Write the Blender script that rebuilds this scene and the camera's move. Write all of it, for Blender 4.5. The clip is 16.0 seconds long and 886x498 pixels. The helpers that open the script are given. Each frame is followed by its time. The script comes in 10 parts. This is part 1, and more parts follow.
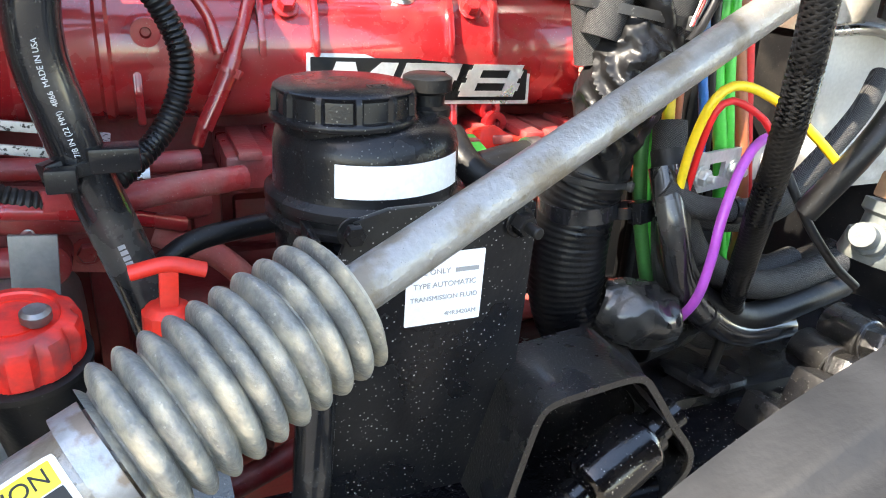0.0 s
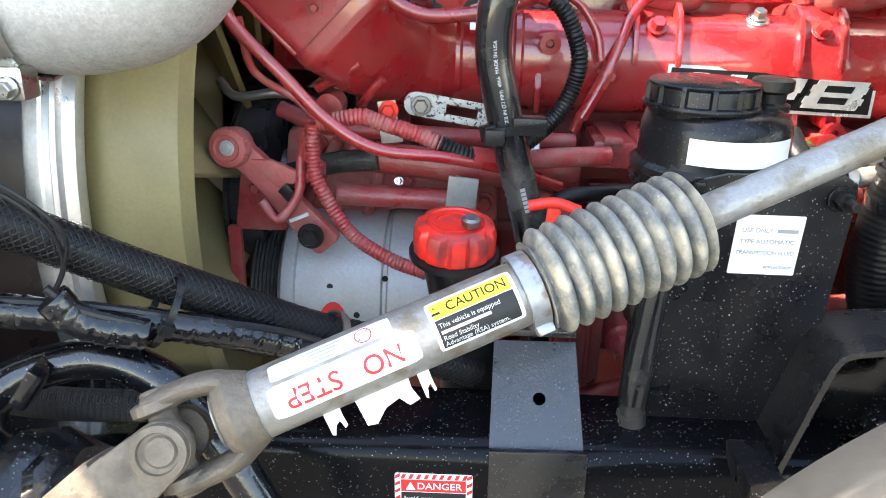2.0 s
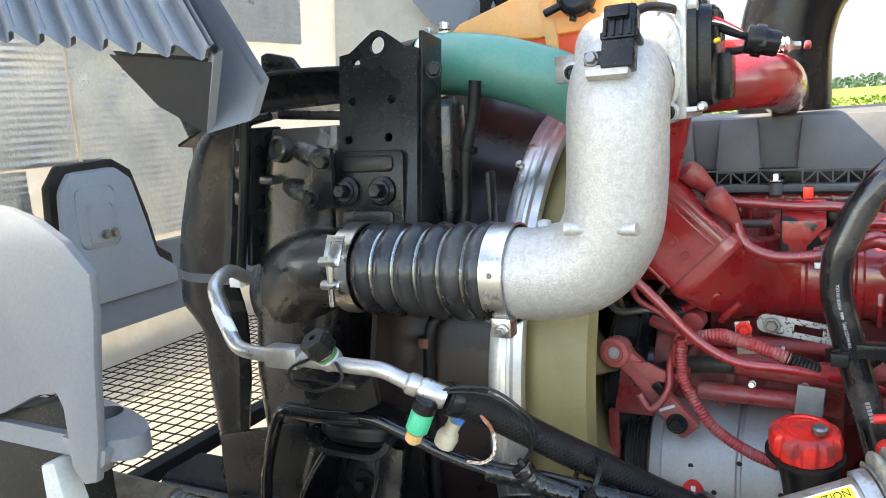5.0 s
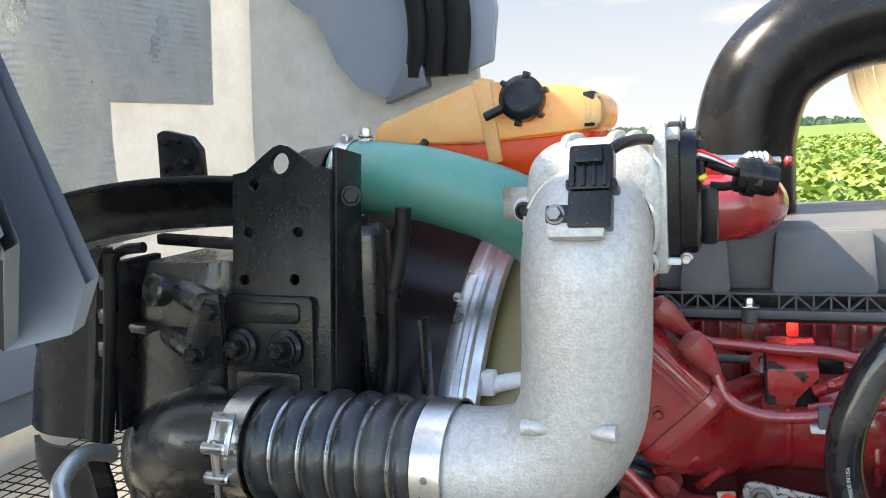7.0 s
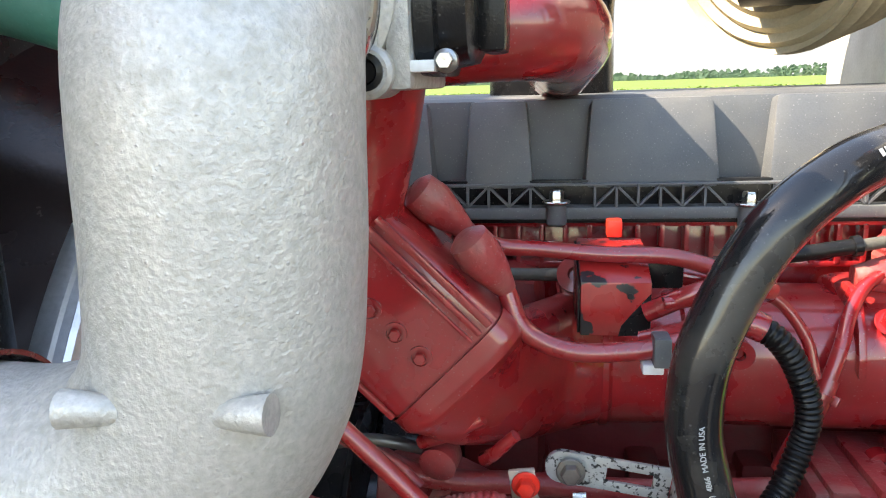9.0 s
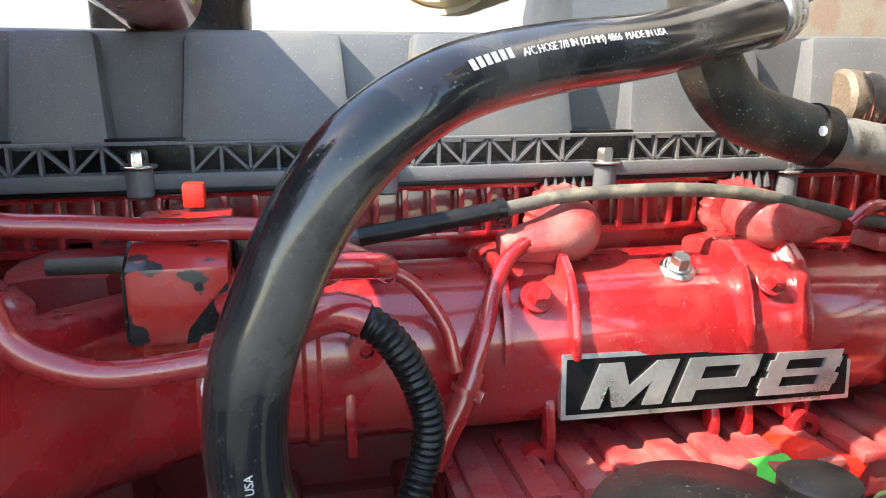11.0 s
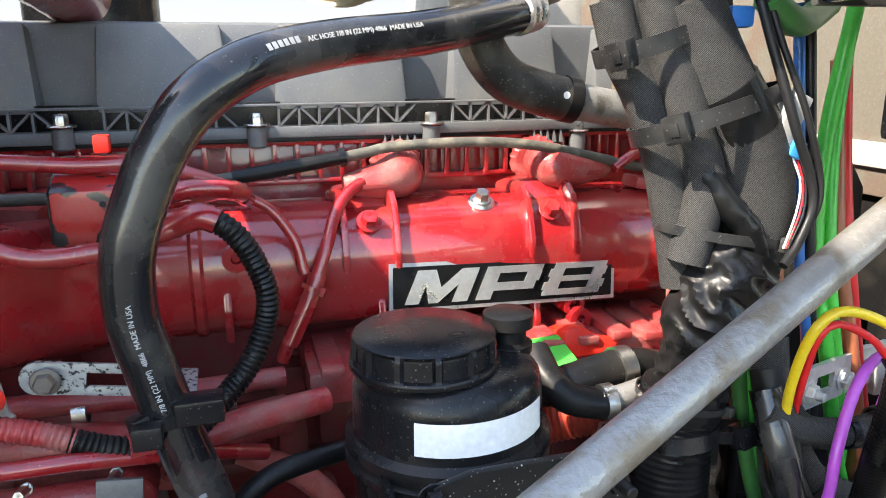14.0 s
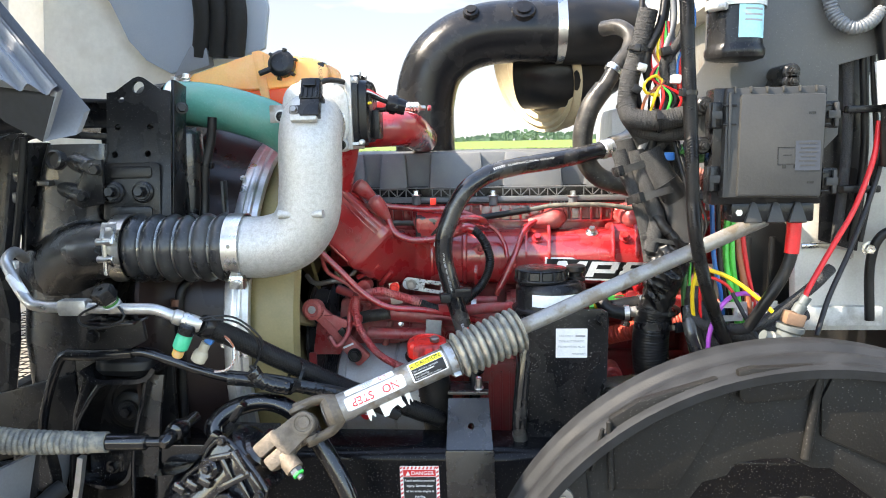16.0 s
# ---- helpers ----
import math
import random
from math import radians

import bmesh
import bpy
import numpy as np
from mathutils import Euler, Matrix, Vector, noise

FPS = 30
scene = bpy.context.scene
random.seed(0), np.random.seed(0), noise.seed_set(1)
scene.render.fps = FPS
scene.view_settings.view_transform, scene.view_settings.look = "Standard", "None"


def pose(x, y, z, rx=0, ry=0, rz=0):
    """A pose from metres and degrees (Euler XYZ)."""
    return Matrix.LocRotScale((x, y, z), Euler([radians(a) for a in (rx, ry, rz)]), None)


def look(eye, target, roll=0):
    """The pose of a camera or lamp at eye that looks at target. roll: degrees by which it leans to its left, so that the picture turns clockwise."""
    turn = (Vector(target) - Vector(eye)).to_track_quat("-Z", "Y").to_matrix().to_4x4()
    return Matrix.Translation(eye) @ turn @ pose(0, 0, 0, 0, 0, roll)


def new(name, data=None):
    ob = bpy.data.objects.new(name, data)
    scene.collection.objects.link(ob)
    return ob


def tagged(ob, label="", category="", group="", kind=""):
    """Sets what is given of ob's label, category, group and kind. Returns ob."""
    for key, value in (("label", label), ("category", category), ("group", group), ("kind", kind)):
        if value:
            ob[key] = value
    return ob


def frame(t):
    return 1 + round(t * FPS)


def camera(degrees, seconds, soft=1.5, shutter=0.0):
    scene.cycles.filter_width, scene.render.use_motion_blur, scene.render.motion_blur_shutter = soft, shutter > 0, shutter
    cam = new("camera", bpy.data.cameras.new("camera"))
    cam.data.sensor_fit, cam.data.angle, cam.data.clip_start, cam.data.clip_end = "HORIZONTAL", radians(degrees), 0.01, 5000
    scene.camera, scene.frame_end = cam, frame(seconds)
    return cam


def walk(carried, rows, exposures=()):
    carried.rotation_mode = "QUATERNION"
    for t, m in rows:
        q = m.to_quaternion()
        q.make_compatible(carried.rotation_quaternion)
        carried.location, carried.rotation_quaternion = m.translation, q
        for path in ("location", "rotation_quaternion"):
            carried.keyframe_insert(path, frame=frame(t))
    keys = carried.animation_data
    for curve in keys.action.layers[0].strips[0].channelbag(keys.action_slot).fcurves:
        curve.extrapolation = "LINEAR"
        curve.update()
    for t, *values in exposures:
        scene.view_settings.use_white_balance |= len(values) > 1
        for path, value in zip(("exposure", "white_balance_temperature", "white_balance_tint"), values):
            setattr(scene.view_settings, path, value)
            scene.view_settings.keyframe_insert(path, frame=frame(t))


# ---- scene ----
cam = camera(61.9, 16.0, 1.0)
PATH = [
    (0, (-0.023, 0.094, 1.489), (0.701, 1.783, 0.699), 3.3),
    (0.5, (-0.045, 0.043, 1.484), (0.465, 1.808, 0.693), 2.8),
    (1, (-0.071, 0.007, 1.484), (0.246, 1.82, 0.701), 2.5),
    (1.5, (-0.085, -0.033, 1.488), (0.043, 1.81, 0.721), 2.0),
    (2, (-0.088, -0.077, 1.49), (-0.164, 1.778, 0.746), 1.5),
    (2.5, (-0.098, -0.136, 1.492), (-0.403, 1.706, 0.774), 0.7),
    (3, (-0.108, -0.196, 1.498), (-0.635, 1.608, 0.815), -0.6),
    (3.5, (-0.106, -0.245, 1.52), (-0.806, 1.523, 0.9), -1.9),
    (4, (-0.1, -0.284, 1.558), (-0.911, 1.465, 1.024), -3.0),
    (4.5, (-0.096, -0.303, 1.593), (-0.975, 1.439, 1.153), -3.6),
    (5, (-0.094, -0.306, 1.632), (-1.0, 1.441, 1.275), -4.0),
    (5.2, (-0.1, -0.302, 1.653), (-0.996, 1.454, 1.316), -3.9),
    (7.3, (-0.18, -0.068, 1.726), (-0.872, 1.789, 1.452), -3.4),
    (7.5, (-0.188, -0.025, 1.709), (-0.848, 1.84, 1.419), -3.3),
    (8, (-0.196, 0.064, 1.666), (-0.749, 1.955, 1.321), -2.9),
    (8.5, (-0.184, 0.133, 1.634), (-0.599, 2.048, 1.233), -2.2),
    (8.7, (-0.176, 0.155, 1.624), (-0.531, 2.079, 1.207), -2.0),
    (10.8, (-0.07, 0.311, 1.571), (0.268, 2.225, 1.101), -0.2),
    (11, (-0.056, 0.323, 1.566), (0.355, 2.225, 1.107), -0.1),
    (11.5, (-0.02, 0.345, 1.554), (0.567, 2.205, 1.116), -0.2),
    (12, (0.009, 0.354, 1.55), (0.746, 2.161, 1.114), -0.1),
    (12.5, (0.033, 0.345, 1.551), (0.864, 2.108, 1.103), -0.0),
    (13, (0.035, 0.312, 1.551), (0.896, 2.057, 1.091), 0.2),
    (13.5, (0.013, 0.245, 1.553), (0.776, 2.028, 1.067), 0.3),
    (14, (-0.008, 0.129, 1.561), (0.52, 1.994, 1.067), -0.3),
    (14.5, (-0.032, -0.074, 1.582), (0.238, 1.855, 1.125), -0.6),
    (15, (-0.042, -0.273, 1.592), (0.019, 1.688, 1.202), -0.9),
    (15.5, (-0.028, -0.516, 1.6), (-0.091, 1.456, 1.269), -1.0),
    (16, (0.02, -0.738, 1.622), (-0.123, 1.235, 1.332), -1.1),
]
walk(cam, [(t, look(eye, target, roll)) for t, eye, target, roll in PATH],
     [(t, stops + 0.42, kelvin + 100, 11) for t, stops, kelvin in ((0, 2.62, 7450), (1, 2.7, 7500), (2, 2.78, 7700), (3, 2.88, 8000), (5, 2.4, 8000), (7.3, 2.0, 7500), (8.7, 2.15, 7900), (11, 2.25, 7300), (12.5, 1.65, 7200), (13.5, 1.8, 7250), (14, 2.1, 7300), (14.5, 2.2, 7300), (15, 2.2, 7300), (16, 2.26, 7450))])

# world and sun
SUN_AZ, SUN_EL = 198.0, 47.0      # degrees: azimuth of the sun from +x, counter-clockwise; elevation
world = bpy.data.worlds.new("sky")
scene.world = world
world.use_nodes = True
wn, wl = world.node_tree.nodes, world.node_tree.links
sky = wn.new("ShaderNodeTexSky")
sky.sky_type = "NISHITA"
sky.sun_disc = False
sky.sun_elevation, sky.sun_rotation = radians(SUN_EL), radians(90 - SUN_AZ)
sky.dust_density = 0.5
wl.new(sky.outputs[0], wn["Background"].inputs[0])
wn["Background"].inputs[1].default_value = 0.15
sun = new("sun", bpy.data.lights.new("sun", "SUN"))
sun.data.energy, sun.data.angle, sun.data.color = 3.0, radians(0.6), (1.0, 0.96, 0.9)
sd = Vector((math.cos(radians(SUN_AZ)) * math.cos(radians(SUN_EL)), math.sin(radians(SUN_AZ)) * math.cos(radians(SUN_EL)), math.sin(radians(SUN_EL))))
sun.matrix_world = look(sd * 20, (0, 0, 0))


# materials
def material(name, color, rough=0.5, metal=0.0, dirt=None, amount=0.3, scale=18.0, fine=260.0, bump=0.15, speck=0.0, coat=0.0, spread=0.18, trans=0.0, edge=0.11, spec=None):
    """Colour broken up at two scales, with dirt patches, fine specks of dust, uneven gloss and a fine relief."""
    m = bpy.data.materials.new(name)
    m.use_nodes = True
    n, l = m.node_tree.nodes, m.node_tree.links
    b = n["Principled BSDF"]
    co = n.new("ShaderNodeTexCoord")
    big, small = n.new("ShaderNodeTexNoise"), n.new("ShaderNodeTexNoise")
    for t, s, d in ((big, scale, 6), (small, fine, 3)):
        t.inputs["Scale"].default_value, t.inputs["Detail"].default_value = s, d
        l.new(co.outputs["Object"], t.inputs["Vector"])
    var = n.new("ShaderNodeMix")
    var.data_type = "RGBA"
    var.inputs[6].default_value = (*[c * (1 - spread) for c in color], 1)
    var.inputs[7].default_value = (*[min(1, c * (1 + spread)) for c in color], 1)
    l.new(small.outputs["Fac"], var.inputs[0])
    out = var.outputs[2]
    ramp = n.new("ShaderNodeMapRange")
    ramp.inputs[1].default_value, ramp.inputs[2].default_value = 0.57 - edge, 0.57 + edge
    ramp.inputs[4].default_value = amount
    l.new(big.outputs["Fac"], ramp.inputs[0])
    if dirt:
        mix = n.new("ShaderNodeMix")
        mix.data_type = "RGBA"
        mix.inputs[7].default_value = (*dirt, 1)
        l.new(ramp.outputs[0], mix.inputs[0])
        l.new(out, mix.inputs[6])
        out = mix.outputs[2]
    if speck:
        vor = n.new("ShaderNodeTexVoronoi")
        vor.inputs["Scale"].default_value = 300.0
        l.new(co.outputs["Object"], vor.inputs["Vector"])
        cut = n.new("ShaderNodeMapRange")
        cut.inputs[1].default_value, cut.inputs[2].default_value = 0.22, 0.12
        cut.inputs[4].default_value = 1.0
        l.new(vor.outputs["Distance"], cut.inputs[0])
        some = n.new("ShaderNodeMapRange")
        some.inputs[1].default_value, some.inputs[2].default_value = 0.44, 0.62
        some.inputs[4].default_value = speck
        l.new(small.outputs["Fac"], some.inputs[0])
        both = n.new("ShaderNodeMath")
        both.operation = "MULTIPLY"
        l.new(cut.outputs[0], both.inputs[0])
        l.new(some.outputs[0], both.inputs[1])
        mix = n.new("ShaderNodeMix")
        mix.data_type = "RGBA"
        mix.inputs[7].default_value = (0.42, 0.41, 0.38, 1)
        l.new(both.outputs[0], mix.inputs[0])
        l.new(out, mix.inputs[6])
        out = mix.outputs[2]
    l.new(out, b.inputs["Base Color"])
    gl = n.new("ShaderNodeMapRange")
    gl.inputs[1].default_value, gl.inputs[2].default_value = 0.3, 0.7
    gl.inputs[3].default_value, gl.inputs[4].default_value = max(0.03, rough - 0.1), min(1, rough + 0.15)
    l.new(big.outputs["Fac"], gl.inputs[0])
    l.new(gl.outputs[0], b.inputs["Roughness"])
    b.inputs["Metallic"].default_value = metal
    if max(color) < 0.06:
        b.inputs["Specular IOR Level"].default_value = spec or (0.35 if coat else 0.24)
    b.inputs["Coat Weight"].default_value = coat
    b.inputs["Coat Roughness"].default_value = 0.06
    b.inputs["Transmission Weight"].default_value = trans
    if bump:
        drops = None
        if speck:
            drops = n.new("ShaderNodeMath")
            drops.operation = "MULTIPLY_ADD"
            drops.inputs[1].default_value = 2.5
            l.new(both.outputs[0], drops.inputs[0])
            l.new(small.outputs["Fac"], drops.inputs[2])
        bp = n.new("ShaderNodeBump")
        bp.inputs["Strength"].default_value, bp.inputs["Distance"].default_value = bump, 0.002
        l.new(drops.outputs[0] if drops else small.outputs["Fac"], bp.inputs["Height"])
        l.new(bp.outputs[0], b.inputs["Normal"])
    return m


RED = material("red engine paint", (0.31, 0.013, 0.016), 0.26, dirt=(0.25, 0.10, 0.07), amount=0.24, scale=24, fine=150, bump=0.05, edge=0.12, coat=0.8, speck=0.25)
RED_DUSTY = material("dusty red paint", (0.34, 0.04, 0.04), 0.34, dirt=(0.30, 0.145, 0.12), amount=0.6, scale=34, fine=240, bump=0.3, speck=0.3)
RED_DULL = material("dull dark red paint", (0.24, 0.022, 0.02), 0.58, dirt=(0.17, 0.09, 0.07), amount=0.6, scale=20, fine=200, bump=0.3)
RED_PLASTIC = material("bright red plastic", (0.72, 0.025, 0.012), 0.42, dirt=(0.30, 0.05, 0.04), amount=0.25, scale=60, bump=0.06)
BLACK_GLOSS = material("glossy black paint", (0.006, 0.006, 0.007), 0.12, coat=0.35, dirt=(0.018, 0.017, 0.015), amount=0.3, scale=30, bump=0.06, speck=0.35)
BLACK_SATIN = material("satin black paint", (0.008, 0.008, 0.0085), 0.26, dirt=(0.022, 0.02, 0.018), amount=0.45, scale=16, bump=0.15, speck=0.3)
BLACK_CAST = material("black painted casting", (0.008, 0.008, 0.009), 0.24, spec=0.6, coat=0.3, dirt=(0.024, 0.022, 0.018), amount=0.5, scale=22, fine=520, bump=0.25, speck=0.3)
RUBBER = material("black rubber", (0.007, 0.007, 0.0073), 0.38, dirt=(0.03, 0.026, 0.021), amount=0.4, scale=24, bump=0.12, speck=0.08)
RUBBER_GLOSS = material("shiny black hose rubber", (0.011, 0.011, 0.012), 0.2, coat=0.45, dirt=(0.095, 0.088, 0.076), amount=0.7, scale=16, bump=0.07, speck=0.12)
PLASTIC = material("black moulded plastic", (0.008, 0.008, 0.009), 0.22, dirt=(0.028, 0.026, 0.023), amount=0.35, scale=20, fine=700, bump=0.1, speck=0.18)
PLASTIC_GREY = material("dusty dark grey plastic", (0.1, 0.106, 0.112), 0.45, dirt=(0.2, 0.195, 0.175), amount=0.45, scale=12, fine=700, bump=0.12, speck=0.35)
FUSE_GREY = material("dark grey fuse box plastic", (0.036, 0.036, 0.035), 0.45, dirt=(0.06, 0.058, 0.053), amount=0.4, scale=12, bump=0.12)
LINER = material("dusty fender plastic", (0.007, 0.0064, 0.0056), 0.6, dirt=(0.016, 0.0142, 0.0112), amount=0.6, scale=7, fine=300, bump=0.15, speck=0.3)
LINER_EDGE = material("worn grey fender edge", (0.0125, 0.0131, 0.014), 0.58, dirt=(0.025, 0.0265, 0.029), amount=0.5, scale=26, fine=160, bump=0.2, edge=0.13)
GREY_PANEL = material("weathered grey plastic", (0.14, 0.15, 0.166), 0.42, dirt=(0.21, 0.21, 0.205), amount=0.5, scale=9, bump=0.08)
FENDER_GREY = material("blue grey fender plastic", (0.24, 0.275, 0.32), 0.4, dirt=(0.32, 0.33, 0.34), amount=0.4, scale=7, bump=0.08)
ALUMINIUM = material("cast aluminium", (0.46, 0.445, 0.415), 0.48, 0.45, dirt=(0.36, 0.34, 0.295), amount=0.55, scale=150, fine=420, bump=0.35, spread=0.3, speck=0.2, edge=0.12)
SILVER = material("machined aluminium", (0.66, 0.66, 0.66), 0.34, 0.9, dirt=(0.4, 0.37, 0.32), amount=0.4, scale=30, bump=0.1)
STEEL = material("zinc plated steel", (0.55, 0.54, 0.51), 0.28, 1.0, dirt=(0.3, 0.26, 0.2), amount=0.3, scale=40, bump=0.08)
BOLT = material("dusty bolt steel", (0.22, 0.21, 0.2), 0.42, 0.85, dirt=(0.3, 0.26, 0.2), amount=0.4, scale=70, bump=0.2)
SHAFT = material("dull galvanised steel tube", (0.26, 0.25, 0.235), 0.4, 0.5, dirt=(0.17, 0.135, 0.095), amount=0.85, scale=42, fine=240, bump=0.45, speck=0.3, edge=0.06)
BOOT = material("dusty grey rubber bellows", (0.125, 0.125, 0.115), 0.5, dirt=(0.36, 0.32, 0.24), amount=0.8, scale=75, fine=420, bump=0.35, spread=0.5, edge=0.13, speck=0.35)
GREEN_HOSE = material("green silicone hose", (0.065, 0.235, 0.175), 0.38, dirt=(0.19, 0.28, 0.225), amount=0.35, scale=26, bump=0.1, speck=0.3)
# black plastic; its red-brown tint paints in the glow of red parts nearby
SHROUD = material("black shroud plastic with red glow", (0.018, 0.0112, 0.0102), 0.28, dirt=(0.034, 0.02, 0.017), amount=0.5, scale=10, bump=0.08)
PIPE_ALU = material("dull aluminium pipe", (0.5, 0.49, 0.47), 0.36, 0.85, dirt=(0.3, 0.27, 0.22), amount=0.4, scale=50, bump=0.12)
# black nylon with dust, coloured paler to stand for sun glare
TIE = material("sun paled dusty black nylon tie", (0.014, 0.014, 0.0145), 0.3, dirt=(0.05, 0.048, 0.044), amount=0.45, scale=40, bump=0.1, speck=0.2)
FAN = material("yellowed nylon", (0.24, 0.19, 0.085), 0.4, dirt=(0.13, 0.1, 0.048), amount=0.5, scale=8, bump=0.1)
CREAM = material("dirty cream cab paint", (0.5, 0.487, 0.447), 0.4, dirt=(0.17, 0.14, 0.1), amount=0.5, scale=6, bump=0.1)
WHITE = material("dirty white hood inner skin", (0.66, 0.65, 0.61), 0.5, dirt=(0.42, 0.39, 0.33), amount=0.5, scale=9, fine=60, bump=0.3)
wn_, wl_ = WHITE.node_tree.nodes, WHITE.node_tree.links
thin = wn_.new("ShaderNodeBsdfTranslucent")      # daylight glows through the moulded glass fibre skin
thin.inputs["Color"].default_value = (0.85, 0.83, 0.78, 1)
half_ = wn_.new("ShaderNodeMixShader")
half_.inputs[0].default_value = 0.34
wl_.new(wn_["Principled BSDF"].outputs[0], half_.inputs[1])
wl_.new(thin.outputs[0], half_.inputs[2])
wl_.new(half_.outputs[0], wn_["Material Output"].inputs["Surface"])
LABEL = material("white label", (0.78, 0.78, 0.77), 0.45, dirt=(0.6, 0.57, 0.5), amount=0.25, scale=50, bump=0.02)
INK = material("black print", (0.02, 0.02, 0.02), 0.5, bump=0.0)
INK_GREY = material("grey print", (0.28, 0.28, 0.28), 0.5, bump=0.0)
INK_RED = material("red print", (0.62, 0.02, 0.02), 0.5, bump=0.0)
INK_WHITE = material("white print", (0.4, 0.4, 0.39), 0.5, bump=0.0)
YELLOW = material("yellow print", (0.78, 0.66, 0.03), 0.5, bump=0.02)
BRAID = material("black braided sleeve", (0.016, 0.016, 0.017), 0.62, dirt=(0.04, 0.037, 0.032), amount=0.5, scale=30, fine=600, bump=0.9)
TAPE = material("black vinyl tape", (0.006, 0.006, 0.0065), 0.3, dirt=(0.016, 0.015, 0.014), amount=0.35, scale=26, bump=0.15)
GRAVEL = material("pale gravel", (0.15, 0.13, 0.1), 0.9, dirt=(0.10, 0.088, 0.066), amount=0.6, scale=1.2, fine=45, bump=0.8, spread=0.35)
HOSE_DUSTY = material("dusty sleeved line", (0.075, 0.07, 0.058), 0.7, dirt=(0.2, 0.175, 0.13), amount=0.7, scale=60, bump=0.3, edge=0.07)
HOSE_GREY = material("greyish charge hose rubber", (0.02, 0.02, 0.021), 0.3, coat=0.3, dirt=(0.07, 0.066, 0.058), amount=0.5, scale=26, bump=0.1, speck=0.3)
YOKE = material("dirty cast steel", (0.145, 0.112, 0.08), 0.6, 0.2, dirt=(0.09, 0.07, 0.05), amount=0.9, scale=38, fine=220, bump=0.7, spread=0.3, edge=0.08)
CAST_WET = material("glossy black enamel on cast iron", (0.005, 0.005, 0.006), 0.05, coat=0.5, dirt=(0.012, 0.011, 0.01), amount=0.3, scale=40, fine=320, bump=0.18, speck=0.5)
CHASSIS = material("black chassis paint", (0.005, 0.005, 0.006), 0.1, spec=0.12, dirt=(0.012, 0.011, 0.01), amount=0.3, scale=20, bump=0.08, speck=0.5)
PANEL_DARK = material("dark grey panel paint", (0.062, 0.061, 0.058), 0.5, dirt=(0.1, 0.096, 0.086), amount=0.5, scale=9, bump=0.1, speck=0.2)
HOSE_OLD = material("dusty grey coolant hose", (0.02, 0.019, 0.0175), 0.36, dirt=(0.10, 0.09, 0.075), amount=0.65, scale=34, fine=300, bump=0.2, speck=0.4, edge=0.16)
WIRE_GREEN = material("green wire", (0.05, 0.52, 0.06), 0.35, bump=0.03)
WIRE_DKGREEN = material("dark green wire", (0.04, 0.16, 0.04), 0.35, bump=0.03)
WIRE_YELLOW = material("yellow wire", (0.72, 0.5, 0.02), 0.35, bump=0.03)
WIRE_RED = material("red wire", (0.62, 0.012, 0.015), 0.35, bump=0.03)
WIRE_BLUE = material("blue wire", (0.02, 0.14, 0.42), 0.35, bump=0.03)
WIRE_PURPLE = material("purple wire", (0.42, 0.07, 0.45), 0.35, bump=0.03)
WIRE_BROWN = material("brown wire", (0.30, 0.09, 0.04), 0.35, bump=0.03)
WIRE_WHITE = material("white wire", (0.68, 0.68, 0.65), 0.35, bump=0.03)
WIRE_BLACK = material("black wire", (0.015, 0.015, 0.016), 0.35, bump=0.03)


# woven relief for the braided sleeves
bn, bl = BRAID.node_tree.nodes, BRAID.node_tree.links
weave = []
for lean in (1.0, -1.0):
    turn_ = bn.new("ShaderNodeMapping")
    turn_.inputs["Scale"].default_value = (1.0, -0.6, lean)
    bl.new(bn["Texture Coordinate"].outputs["Object"], turn_.inputs["Vector"])
    wv = bn.new("ShaderNodeTexWave")
    wv.bands_direction = "DIAGONAL"
    wv.inputs["Scale"].default_value = 500.0
    wv.inputs["Distortion"].default_value = 0.35
    wv.inputs["Detail"].default_value = 1.0
    bl.new(turn_.outputs[0], wv.inputs["Vector"])
    weave.append(wv)
both = bn.new("ShaderNodeMath")
both.operation = "MULTIPLY"
bl.new(weave[0].outputs["Fac"], both.inputs[0])
bl.new(weave[1].outputs["Fac"], both.inputs[1])
yarn = bn.new("ShaderNodeMix")
yarn.data_type = "RGBA"
yarn.inputs[6].default_value, yarn.inputs[7].default_value = (0.007, 0.007, 0.0075, 1), (0.13, 0.126, 0.12, 1)
bl.new(both.outputs[0], yarn.inputs[0])
bl.new(yarn.outputs[2], bn["Principled BSDF"].inputs["Base Color"])
bl.new(both.outputs[0], bn["Bump"].inputs["Height"])
bn["Bump"].inputs["Strength"].default_value = 0.45
bn["Bump"].inputs["Distance"].default_value = 0.0015


import mathutils.geometry


# mesh helpers
def V(*p):
    return Vector(p)


def mesh_of(bm, name, mat, angle=38.0):
    me = bpy.data.meshes.new(name)
    bmesh.ops.recalc_face_normals(bm, faces=bm.faces)
    bm.to_mesh(me)
    bm.free()
    me.polygons.foreach_set("use_smooth", [True] * len(me.polygons))
    me.set_sharp_from_angle(angle=radians(angle))
    me.materials.append(mat)
    return me


def thing(name, at, label, category, group="", kind=""):
    """An empty at the base of a thing, whose parts are its children."""
    ob = new(name)
    ob.empty_display_size = 0.02
    ob.location = at
    return tagged(ob, label, category, group, kind)


def part(name, bm, mat, parent=None, label="", angle=38.0):
    """One mesh in world coordinates under its thing or part."""
    ob = new(name, mesh_of(bm, name, mat, angle))
    if parent is not None:
        base, up = Vector((0, 0, 0)), parent
        while up is not None:
            base += up.location
            up = up.parent
        ob.parent, ob.location = parent, -base
    if label:
        ob["label"] = label
    return ob


